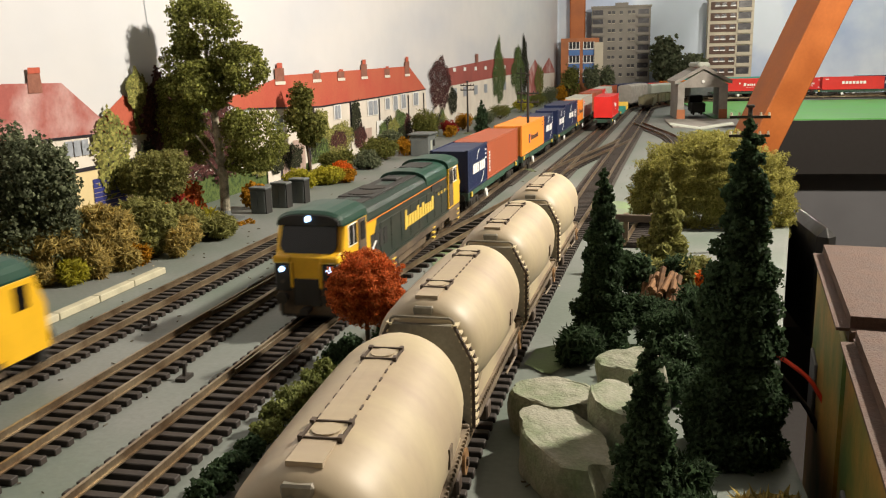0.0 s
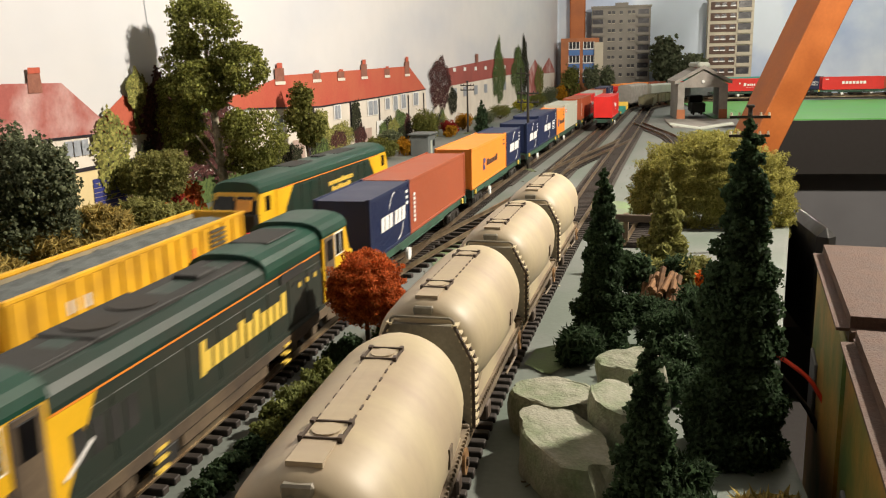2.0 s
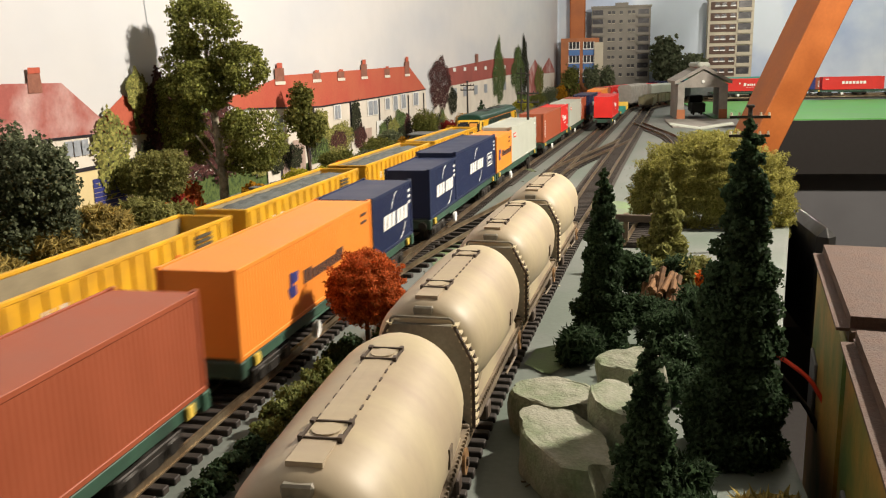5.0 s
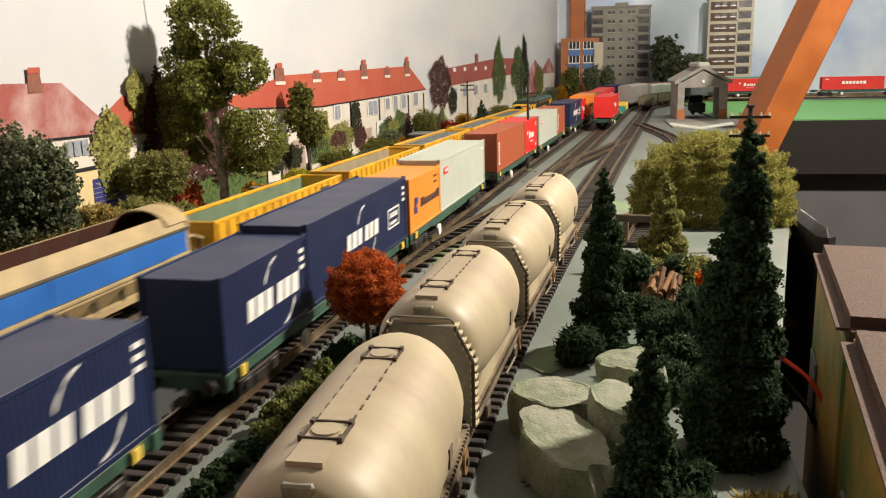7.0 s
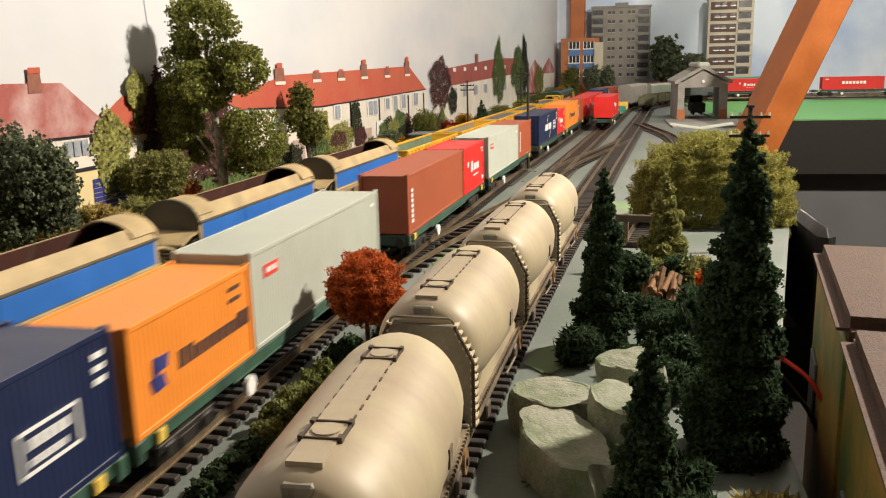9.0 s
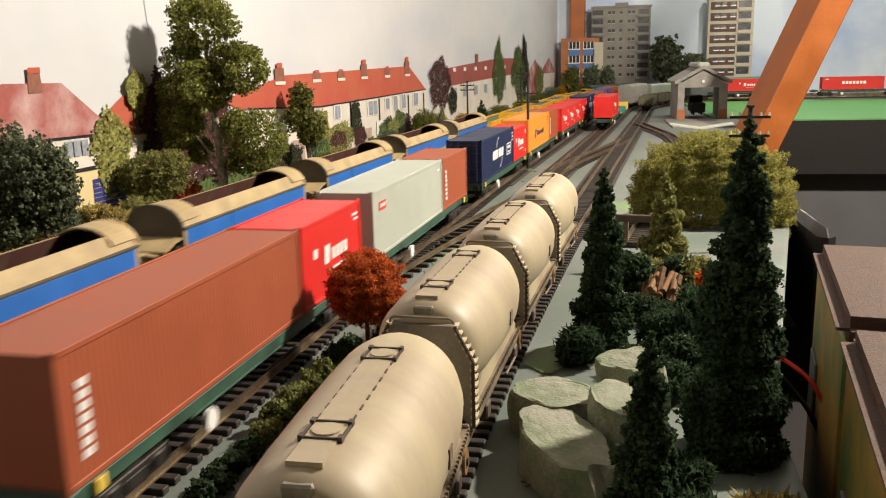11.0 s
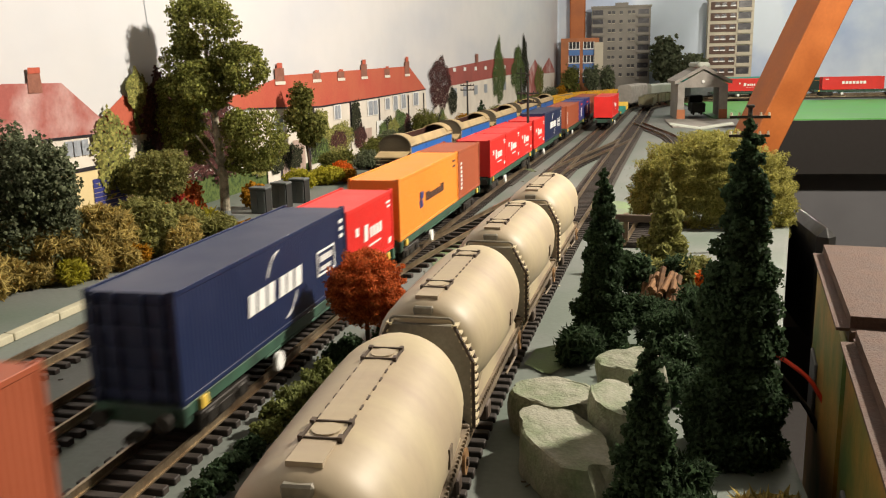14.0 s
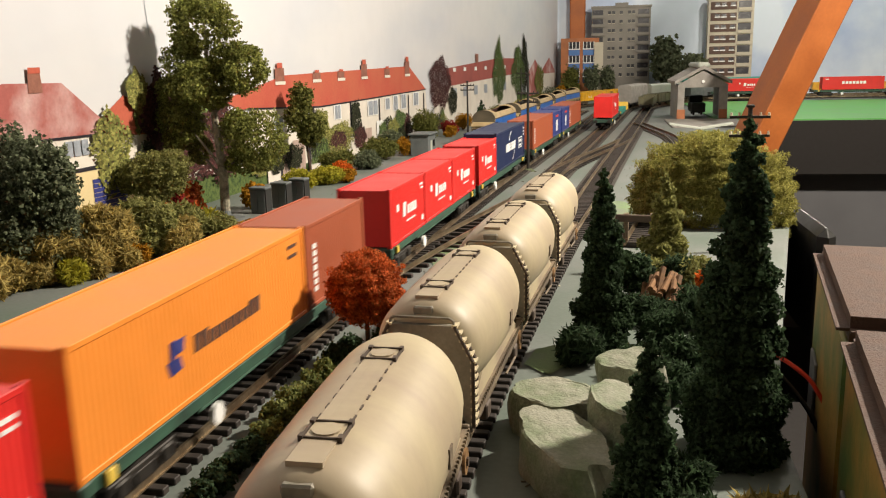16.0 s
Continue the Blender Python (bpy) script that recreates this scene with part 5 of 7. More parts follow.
def build_far_stock():
    # the container wagon standing in the yard, and vans beyond it
    x, y, a = line(2.095, 0.0515)
    w = flat_wagon(True, True)
    w.matrix_basis = pose(x, y, 0, 0, 0, -math.degrees(a))
    tagged(w, "green flat wagon standing in the yard with one container", "wagon", "yard wagons")
    x, y, a = line(2.055, 0.0515)
    c = container("red", 40, 1, "k_line", "bright red container on a standing yard wagon")
    c.matrix_basis = pose(x, y, 0.0015, 0, 0, -math.degrees(a))

    def van(colour, length, height, s, d, label, roofed=True):
        x, y, a = line(s, d)
        v = thing("goods_van", label, "wagon", "yard wagons", at=(x, y, 0), turn=-math.degrees(a))
        h = length / 2
        if roofed:
            part("body", hull(B(), [(-h, ring(0.0165, 0.011, height - 0.004, height, 0.010)), (h, ring(0.0165, 0.011, height - 0.004, height, 0.010))]), colour, v)
            for s_ in (-1, 1):
                for k in range(4):
                    boxpart("door_panel", colour, v, s_ * 0.0165 - 0.0004, s_ * 0.0165 + 0.0006, -h + (k + 0.08) * length / 4, -h + (k + 0.92) * length / 4, 0.013, height - 0.006, bevel=0.0003)
        else:
            boxpart("floor_plate", colour, v, -0.0165, 0.0165, -h, h, 0.010, 0.012)
            for s_ in (-1, 1):
                boxpart("side_wall", colour, v, s_ * 0.0165 - 0.0006, s_ * 0.0165 + 0.0006, -h, h, 0.011, height)
                boxpart("end_wall", colour, v, -0.016, 0.016, s_ * h - 0.0006, s_ * h + 0.0006, 0.011, height)
                for k in range(5):
                    boxpart("stake", colour, v, s_ * 0.0168, s_ * 0.0178, -h + (k + 0.5) * length / 5 - 0.001, -h + (k + 0.5) * length / 5 + 0.001, 0.011, height)
        boxpart("frame", "wheel", v, -0.015, 0.015, -h, h, 0.0075, 0.0112)
        for y_ in (-h * 0.6, h * 0.6):
            wheelset(v, y_)
        for e in (-1, 1):
            buffers(v, e * h, e, 0.011)
        return v

    van("teal", 0.11, 0.020, 2.29, 0.0515, "low teal wagon with yellow load in the yard", False)
    van("mark_yellow", 0.05, 0.026, 2.39, 0.0515, "small yellow works wagon in the yard", False)
    van("shed_stone", 0.17, 0.056, 2.72, 0.0515, "grey covered van on the far curve")
    van("grey", 0.17, 0.052, 2.92, 0.0515, "pale covered van on the far curve")
    van("olive", 0.14, 0.030, 2.62, 0.1045, "olive open wagon on the far curve", False)
    van("olive", 0.14, 0.030, 2.79, 0.1045, "olive open wagon on the far curve", False)
    van("slate", 0.17, 0.05, 3.12, 0.0515, "slate-blue covered van on the far curve")
    van("teal", 0.30, 0.058, 3.30, -0.02, "dark teal coach at the end of the yard")
    # container flats on the lawn track
    for k, (x, col, lab) in enumerate(((0.86, "red", "red container with white block marking on a dark flat wagon"), (1.05, "red", "red container with white block marking on a dark flat wagon"), (0.585, "red", "red container on a dark flat wagon beside the shed"))):
        t = container(col, 40, 0, "k_line" if k == 2 else "plain_word", lab)
        t.matrix_basis = pose(x, 2.99, 0.006, 0, 0, -90)
        f = flat_wagon(True, True)
        f.matrix_basis = pose(x + 0.02, 2.99, 0.0058, 0, 0, -90)
        tagged(f, "dark flat wagon on the lawn track", "wagon", "yard wagons")
    build_track("track_7", [(0.48 + i * 0.002, 2.99, math.pi / 2) for i in range(600)], "model track along the back of the lawn board").location.z = 0.0058


# ---------------------------------------------------------------- printed backscene and the end of the room
BACK = None


def on_board(s, z):
    """Place on the board of a point of the print: the near half of the print is drawn smaller than the far half."""
    s, z = np.asarray(s, float), np.asarray(z, float)
    t = np.where(s < 1.9, 0.7879 / (1 - 0.1116 * s), 1.0)
    return 0.4191 + t * (s - 0.4191), np.where(z <= GZ + 1e-6, GZ, 0.1219 + t * (z - 0.1219))


def printed(name, outline, mat, layer):
    """A printed shape, folded where the board bends."""
    bm = B()
    bm.faces.new([bm.verts.new((0.0, s, z)) for s, z in outline])
    bmesh.ops.bisect_plane(bm, geom=bm.verts[:] + bm.edges[:] + bm.faces[:], plane_co=(0, 1.9, 0), plane_no=(0, 1, 0))
    for v in bm.verts:
        s, z = on_board(v.co.y, v.co.z)
        v.co = Vector((float(back_x(s)) + layer * 0.0005, float(s), float(z)))
    bmesh.ops.recalc_face_normals(bm, faces=bm.faces)
    part(name, bm, mat, BACK)


def rect(s0, s1, z0, z1):
    return [(s0, z0), (s1, z0), (s1, z1), (s0, z1)]


def printed_crown(name, cs, cz, rs, rz, seed, mat, layer, count=900, size=0.0022, point=0.0):
    """Foliage printed on the backscene: many small flecks over a lobed outline, each its own shade."""
    count, size = int(count * 2.2), size * 0.62
    rng = np.random.default_rng(seed)
    a = rng.random(count) * math.tau
    edge = 1 + 0.10 * np.sin(5 * a + seed) + 0.07 * np.sin(9 * a + 2 * seed) + 0.06 * rng.normal(size=count)
    q = np.sqrt(rng.random(count)) * edge
    s = cs + rs * q * np.cos(a) * (1 - point * np.maximum(0, np.sin(a)))
    s, z = on_board(s, np.maximum(cz + rz * q * np.sin(a), GZ + size))
    x = back_x(s) + layer * 0.0005 + rng.random(count) * 0.0004
    verts = []
    turn, big = rng.random((count, 5)) * 0.5, size * (0.5 + rng.random((count, 5)))
    for k in range(5):
        b = k * math.tau / 5 + turn[:, k]
        verts.append(np.stack([x + 0.09 * big[:, k] * 1.5 * np.cos(b), s + big[:, k] * 1.5 * np.cos(b), z + big[:, k] * np.sin(b)], axis=1))
    me = bpy.data.meshes.new(name)
    me.from_pydata(np.stack(verts, axis=1).reshape(-1, 3).tolist(), [], np.arange(count * 5).reshape(-1, 5).tolist())
    me.materials.append(M[mat])
    new(name, me).parent = BACK


def build_backscene():
    global BACK
    bm = B()
    prev = None
    for y in (-2.2, 1.9, 3.5):
        x = float(back_x(y))
        row = [bm.verts.new(q) for q in ((x, y, GZ), (x, y, 0.75), (x - 0.006, y, 0.75), (x - 0.006, y, GZ))]
        if prev:
            for i in range(4):
                bm.faces.new((prev[i], row[i], row[(i + 1) % 4], prev[(i + 1) % 4]))
        else:
            bm.faces.new(row)
        prev = row
    bm.faces.new(prev[::-1])
    bmesh.ops.recalc_face_normals(bm, faces=bm.faces)
    BACK = tagged(part("backdrop", bm, "sky_print"), "printed backscene board with suburban houses under a pale sky", "backdrop", kind="structure")
    # lower gardens and fences
    printed("garden", [(0.6, GZ), (3.49, GZ), (3.49, 0.030), (2.7, 0.034), (2.0, 0.022), (1.5, 0.016), (1.0, 0.02), (0.6, 0.03)], "tree_print", 1)
    # detached house
    printed("house_wall", [(0.90, 0.071), (1.096, 0.069), (1.093, 0.030), (0.90, 0.036)], "wall_print", 2)
    printed("house_roof", [(0.90, 0.071), (0.966, 0.105), (0.998, 0.114), (1.059, 0.113), (1.103, 0.081), (1.096, 0.069), (1.058, 0.070)], "roof_faded", 3)
    printed("eave_line", [(0.90, 0.0695), (1.097, 0.0675), (1.097, 0.0695), (0.90, 0.0715)], "dark_print", 4)
    printed("chimney", [(1.022, 0.106), (1.037, 0.106), (1.036, 0.122), (1.023, 0.122)], "brick_print", 4)
    printed("chimney_pot", [(1.023, 0.121), (1.036, 0.121), (1.036, 0.1255), (1.023, 0.1255)], "roof_print", 5)
    for k in range(3):
        printed("house_window", rect(1.055 + k * 0.0095, 1.0630 + k * 0.0095, 0.053, 0.066), "window_print", 4)
    printed("house_roof", [(1.096, 0.078), (1.135, 0.100), (1.169, 0.088), (1.201, 0.062), (1.11, 0.065)], "roof_print", 2)
    printed("chimney", rect(1.150, 1.162, 0.092, 0.108), "brick_print", 3)
    printed("house_wall", [(1.11, 0.066), (1.36, 0.070), (1.36, 0.010), (1.11, 0.016)], "wall_print", 1.5)
    # garage
    printed("garage_wall", [(1.045, 0.040), (1.155, 0.040), (1.150, 0.002), (1.040, 0.002)], "cream_print", 5)
    printed("garage_roof", [(1.040, 0.0395), (1.160, 0.0395), (1.160, 0.0440), (1.040, 0.0425)], "dark_print", 6)
    for k in range(7):
        printed("garage_door", rect(1.081, 1.124, 0.004 + k * 0.0040, 0.0075 + k * 0.0040), "mark_blue", 6)
    # first terrace
    printed("terrace_wall", [(1.36, 0.075), (1.542, 0.068), (1.999, 0.075), (2.009, -0.003), (1.36, -0.003)], "wall_print", 2)
    printed("terrace_roof", [(1.30, 0.088), (1.443, 0.111), (1.909, 0.117), (1.999, 0.075), (1.542, 0.068), (1.33, 0.076)], "roof_print", 3)
    printed("gutter", [(1.35, 0.0745), (1.542, 0.0665), (2.0, 0.0735), (2.0, 0.0752), (1.542, 0.0685), (1.35, 0.0765)], "dark_print", 4)
    for s, h in ((1.431, 0.022), (1.535, 0.012), (1.615, 0.012), (1.702, 0.025), (1.800, 0.014), (1.898, 0.029)):
        z = 0.104 if h > 0.02 else 0.104
        printed("chimney", rect(s - 0.012, s + 0.012, z, z + h * 0.72), "brick_print", 4)
        printed("chimney_cap", rect(s - 0.013, s + 0.013, z - 0.004, z), "wall_print", 5)
        printed("chimney_pot", rect(s - 0.007, s + 0.007, z + h * 0.72, z + h), "roof_print", 5)
    for s, w, z0, z1 in ((1.42, 0.024, 0.042, 0.062), (1.50, 0.026, 0.043, 0.061), (1.597, 0.020, 0.048, 0.066), (1.732, 0.040, 0.045, 0.066), (1.797, 0.018, 0.050, 0.067), (1.835, 0.018, 0.046, 0.069), (1.874, 0.022, 0.047, 0.070), (1.94, 0.026, 0.049, 0.070)):
        printed("window_frame", rect(s - w / 2 - 0.003, s + w / 2 + 0.003, z0 - 0.0012, z1 + 0.0012), "mark_white", 4)
        for q in (-1, 1):
            printed("window_pane", rect(s + q * w / 4 - w / 4.8, s + q * w / 4 + w / 4.8, z0, z1), "window_print", 5)
    for s in (1.52, 1.645, 1.76, 1.90, 1.985):
        printed("drain_pipe", rect(s - 0.0025, s + 0.0025, 0.006, 0.068), "dark_print", 4)
    printed("garage_wall", [(1.744, 0.034), (1.823, 0.034), (1.823, 0.0), (1.744, 0.0)], "mark_white", 5)
    printed("garage_door", rect(1.755, 1.812, 0.003, 0.024), "wall_print", 6)
    printed("garage_wall", rect(1.855, 1.90, 0.0, 0.030), "wall_print", 5)
    printed("garage_door", rect(1.868, 1.895, 0.0, 0.022), "brick_print", 6)
    for k, s in enumerate((1.385, 1.42, 1.455, 1.50, 1.545, 1.59, 1.64, 1.69)):
        printed("fence_panel", rect(s, s + 0.032, GZ, 0.022 + 0.004 * (k % 3)), "fence_print" if k % 3 else "wall_print", 5)
        if k % 2:
            printed("fence_post", rect(s - 0.004, s + 0.002, GZ, 0.030), "dark_print", 6)
    # second terrace and the trees in front of it
    printed("terrace_wall", [(2.05, 0.076), (2.157, 0.076), (2.80, 0.087), (2.80, 0.0), (2.05, 0.0)], "wall_print", 2)
    printed("terrace_roof", [(2.13, 0.110), (2.576, 0.129), (2.80, 0.128), (2.80, 0.088), (2.15, 0.075)], "roof_far", 3)
    for s in (2.19, 2.27, 2.36, 2.45, 2.55, 2.65):
        printed("window_pane", rect(s - 0.015, s + 0.015, 0.050, 0.070), "window_print", 4)
        printed("roof_light", rect(s - 0.010, s + 0.010, 0.103, 0.111), "mark_white", 4)
    printed("chimney", rect(2.36, 2.385, 0.119, 0.139), "brick_print", 4)
    printed("far_house", [(2.95, 0.085), (3.06, 0.125), (3.16, 0.088), (3.30, 0.130), (3.42, 0.082), (3.42, 0.02), (2.95, 0.02)], "roof_faded", 2)
    printed("far_house_wall", rect(3.16, 3.42, 0.02, 0.080), "wall_print", 3)
    printed_crown("printed_tree", 2.088, 0.082, 0.066, 0.047, 1, "tree_plum_print", 6, 1302)
    printed_crown("printed_tree", 2.582, 0.100, 0.068, 0.074, 2, "tree_print", 6, 2113, point=0.75)
    printed_crown("printed_tree", 2.81, 0.098, 0.085, 0.062, 3, "tree_print", 6, 2213, point=0.6)
    printed_crown("printed_tree", 2.895, 0.110, 0.060, 0.078, 4, "tree_dark_print", 5.5, 1965, point=0.7)
    printed_crown("printed_tree", 3.12, 0.060, 0.07, 0.045, 5, "tree_lime_print", 6, 1323)
    printed_crown("printed_tree", 1.110, 0.052, 0.024, 0.036, 6, "tree_lime_print", 7, 362)
    printed_crown("printed_tree", 1.158, 0.085, 0.012, 0.020, 7, "tree_lime_print", 4, 350)
    printed_crown("printed_shrub", 1.60, 0.022, 0.05, 0.020, 8, "tree_lime_print", 7, 420)
    printed_crown("printed_shrub", 1.66, 0.040, 0.018, 0.030, 9, "tree_dark_print", 7, 350)
    printed_crown("printed_shrub", 1.54, 0.040, 0.022, 0.024, 10, "tree_lime_print", 6.5, 350)
    printed_crown("printed_shrub", 1.85, 0.022, 0.030, 0.022, 11, "tree_print", 7, 350)
    printed_crown("printed_shrub", 2.17, 0.045, 0.03, 0.025, 12, "tree_dark_print", 7, 350)
    # trees behind the birch, printed dark to take in the shadow lying there too
    printed_crown("printed_tree", 1.205, 0.060, 0.050, 0.046, 13, "tree_plum_print", 8, 966)
    printed_crown("printed_tree", 1.275, 0.050, 0.050, 0.045, 14, "tree_plum_print", 8, 944)
    printed_crown("printed_tree", 1.165, 0.030, 0.022, 0.030, 15, "tree_dark_print", 9, 350)
    printed_crown("printed_tree", 1.235, 0.092, 0.030, 0.022, 16, "tree_print", 9, 350)
    # plum flecks beside the birch colour in its cast shadow; a lime crown next to them
    printed_crown("printed_tree", 1.184, 0.080, 0.024, 0.036, 18, "tree_plum_print", 10, 1900, 0.0019)
    printed_crown("printed_tree", 1.150, 0.104, 0.015, 0.016, 19, "tree_lime_print", 8.5, 500, 0.0016)
    rng = random.Random(3)
    for k in range(26):
        s = rng.uniform(1.36, 2.1)
        printed_crown("printed_shrub", s, rng.uniform(0.0, 0.018), rng.uniform(0.012, 0.03), rng.uniform(0.010, 0.022), 30 + k,
                      rng.choice(("tree_print", "tree_lime_print", "tree_dark_print", "tree_plum_print")), 7.5, 260, 0.0018)
    printed("thread", [(1.1815, 0.152), (1.1825, 0.152), (1.1700, 0.30), (1.1690, 0.30)], "window_print", 1)
    printed("brick_gable", [(1.16, 0.060), (1.20, 0.060), (1.20, 0.088), (1.18, 0.098), (1.16, 0.088)], "brick_print", 7)
    # end of the room
    setting("backdrop", box(B(), float(back_x(3.47)) - 0.02, 2.25, 3.47, 3.476, GZ, 0.75), "sky_blue", "blue printed sky with white cloud at the end of the layout", "backdrop")


def tower(name, label, x0, x1, z1, y, wall, rows, brown):
    t = thing(name, label, "tower block", "tower blocks")
    z0 = GZ
    boxpart("wall", wall, t, x0, x1, y, y + 0.04, z0, z1)
    boxpart("roof", wall, t, x0 - 0.003, x1 + 0.003, y - 0.003, y + 0.043, z1, z1 + 0.006)
    boxpart("lift_house", wall, t, x0 + (x1 - x0) * 0.4, x0 + (x1 - x0) * 0.62, y + 0.01, y + 0.035, z1 + 0.006, z1 + 0.016)
    w, hgt = x1 - x0, (z1 - 0.055) / rows
    for k in range(rows):
        z = 0.05 + k * hgt
        if brown:
            boxpart("cladding", "tower_brown", t, x0 + w * 0.05, x0 + w * 0.62, y - 0.0015, y + 0.001, z + hgt * 0.22, z + hgt * 0.92)
            for a in (0.20, 0.34, 0.54):
                win = boxpart("window", "tower_glass", t, x0 + w * (a - 0.05), x0 + w * (a + 0.05), y - 0.0022, y, z + hgt * 0.58, z + hgt * 0.84)
                part("sill", box(B(), x0 + w * (a - 0.06), x0 + w * (a + 0.06), y - 0.004, y, z + hgt * 0.50, z + hgt * 0.60), "mark_white", win)
            b = boxpart("balcony", "tower_glass", t, x0 + w * 0.66, x0 + w * 0.94, y - 0.001, y + 0.001, z + hgt * 0.34, z + hgt * 0.96)
            part("parapet", box(B(), x0 + w * 0.65, x0 + w * 0.95, y - 0.006, y, z + hgt * 0.05, z + hgt * 0.36), wall, b)
        else:
            for a, ww in ((0.10, 0.22), (0.88, 0.22)):
                b = boxpart("balcony", "tower_glass", t, x0 + w * (a - ww / 2 + 0.02), x0 + w * (a + ww / 2 - 0.02), y - 0.001, y + 0.001, z + hgt * 0.34, z + hgt * 0.94)
                part("parapet", box(B(), x0 + w * (a - ww / 2), x0 + w * (a + ww / 2), y - 0.006, y, z + hgt * 0.06, z + hgt * 0.38), wall, b)
            for a in (0.30, 0.37, 0.50, 0.64, 0.71):
                win = boxpart("window", "tower_glass", t, x0 + w * (a - 0.025), x0 + w * (a + 0.025), y - 0.0015, y, z + hgt * 0.46, z + hgt * 0.80)
                part("sill", box(B(), x0 + w * (a - 0.03), x0 + w * (a + 0.03), y - 0.0025, y, z + hgt * 0.40, z + hgt * 0.46), "tower_pale", win)


def build_far_end():
    tower("tower_block", "grey concrete tower block with recessed balconies", 0.148, 0.338, 0.285, 3.40, "tower_grey", 8, False)
    tower("tower_block", "pale tower block with brown panels and balconies", 0.520, 0.662, 0.300, 3.40, "tower_pale", 7, True)
    t = thing("low_building", "brick low-relief building with blue panels and white windows", "building")
    boxpart("wall", "brick_orange", t, 0.047, 0.172, 3.375, 3.42, GZ, 0.190)
    for r in range(3):
        for k in range(2):
            x = 0.073 + k * 0.047
            win = boxpart("window", "tower_glass", t, x, x + 0.036, 3.3735, 3.3755, 0.155 - r * 0.045, 0.178 - r * 0.045)
            for q in range(4):
                part("frame", box(B(), x + q * 0.0115, x + q * 0.0115 + 0.002, 3.372, 3.3745, 0.155 - r * 0.045, 0.178 - r * 0.045), "mark_white", win)
            part("frame", box(B(), x - 0.001, x + 0.038, 3.372, 3.3745, 0.153 - r * 0.045, 0.156 - r * 0.045), "mark_white", win)
            boxpart("blue_panel", "panel_blue", t, x, x + 0.036, 3.3733, 3.3755, 0.134 - r * 0.045, 0.152 - r * 0.045)
    boxpart("pale_wing", "tower_pale", t, 0.157, 0.186, 3.365, 3.42, GZ, 0.175)
    setting("post", box(B(), 0.074, 0.126, 3.425, 3.465, GZ, 1.95, bevel=0.003), "timber", "upright orange-stained timber post at the end wall", "post")
    for x, y, z, r, h, s in ((0.387, 3.36, 0.12, 0.050, 0.075, 1), (0.475, 3.37, 0.085, 0.045, 0.052, 2)):
        t = thing("broadleaf_tree", "dark rounded tree before the tower blocks", "tree", "far trees", at=(x, y, GZ))
        part("trunk", rod(B(), (0, 0, 0), (0, 0, z), 0.005, 8, 0.003), "twig", t)
        crown("crown", "leaf_deep", t, [((0, 0, z), (r, 0.03, h)), ((r * 0.5, 0, z - h * 0.4), (r * 0.6, 0.03, h * 0.6))], 2600, 0.006, seed=s)
    for x, y, r, mat, s in ((0.085, 3.30, 0.036, "leaf_mid", 3), (0.15, 3.31, 0.030, "leaf_deep", 4), (0.055, 3.18, 0.020, "leaf_gold", 5), (0.20, 3.33, 0.03, "leaf_deep", 6)):
        shrub(x, y, r, 0.11 if r > 0.025 else 0.05, mat, 1300, 0.0035, s, "rounded garden shrub at the end of the layout")
    # timber brace that leans across the operating well
    d = Vector((0.068, 0, 0.162)).normalized()
    m = Matrix.Translation((0.4475, 1.90, 0.05)) @ d.to_track_quat("Z", "Y").to_matrix().to_4x4() @ pose(0, 0, 0, 0, 0, BRACE_TURN)
    bm = box(B(), -0.041, 0.041, -0.024, 0.024, -0.42, 1.6, bevel=0.002, m=m)
    setting("brace", bm, "timber", "leaning orange-stained timber brace beside the layout", "timber brace")
    # engine shed
    t = thing("engine_shed", "grey stone engine shed with an open gabled front", "engine shed", at=(0, 0, 0))
    x0, x1, y, zt = 0.326, 0.424, 2.25, 0.066
    xm = (x0 + x1) / 2
    out = [(x0, GZ), (x0 + 0.013, GZ), (x0 + 0.013, 0.060), (x1 - 0.017, 0.060), (x1 - 0.017, GZ), (x1, GZ), (x1, zt), (xm, 0.094), (x0, zt)]
    part("front_wall", prism(B(), out, y, y + 0.008), "shed_stone", t)
    for x in (x0, x1 - 0.006):
        boxpart("side_wall", "shed_stone", t, x, x + 0.006, y + 0.008, y + 0.17, GZ, zt)
    for s in (-1, 1):
        bm = B()
        xe = xm + s * 0.056
        prism(bm, [(xm, 0.097), (xe, zt + 0.001), (xe, zt + 0.007), (xm, 0.104)], y - 0.006, y + 0.18)
        part("roof_slope", bm, "shed_stone", t)
    boxpart("ridge_vent", "grey", t, xm - 0.012, xm + 0.012, y - 0.004, y + 0.18, 0.098, 0.110, bevel=0.004)
    for x in (x0 - 0.001, x1 - 0.016):
        boxpart("brick_foot", "brick_orange", t, x, x + 0.016, y - 0.0015, y + 0.004, GZ, 0.016)
    part("lamp", rod(B(), (xm, y - 0.004, 0.072), (xm, y, 0.072), 0.003, 12), "mark_white", t)
    t = thing("engine", "small dark engine inside the shed", "locomotive", at=(xm, y + 0.10, 0))
    boxpart("body", "soot", t, -0.014, 0.014, -0.04, 0.04, 0.006, 0.026, bevel=0.002)
    boxpart("cab", "soot", t, -0.014, 0.014, 0.005, 0.032, 0.026, 0.040, bevel=0.002)
    wheelset(t, -0.02)
    wheelset(t, 0.02)
    t = thing("shed_slab", "pale concrete slab before the shed", "slab")
    boxpart("slab", "shed_stone", t, 0.30, 0.44, 2.05, 2.249, GZ, GZ + 0.003, bevel=0.0005)
    # platform canopy
    t = thing("platform_canopy", "grey butterfly platform canopy on a black post", "canopy", at=(0.308, 1.70, GZ))
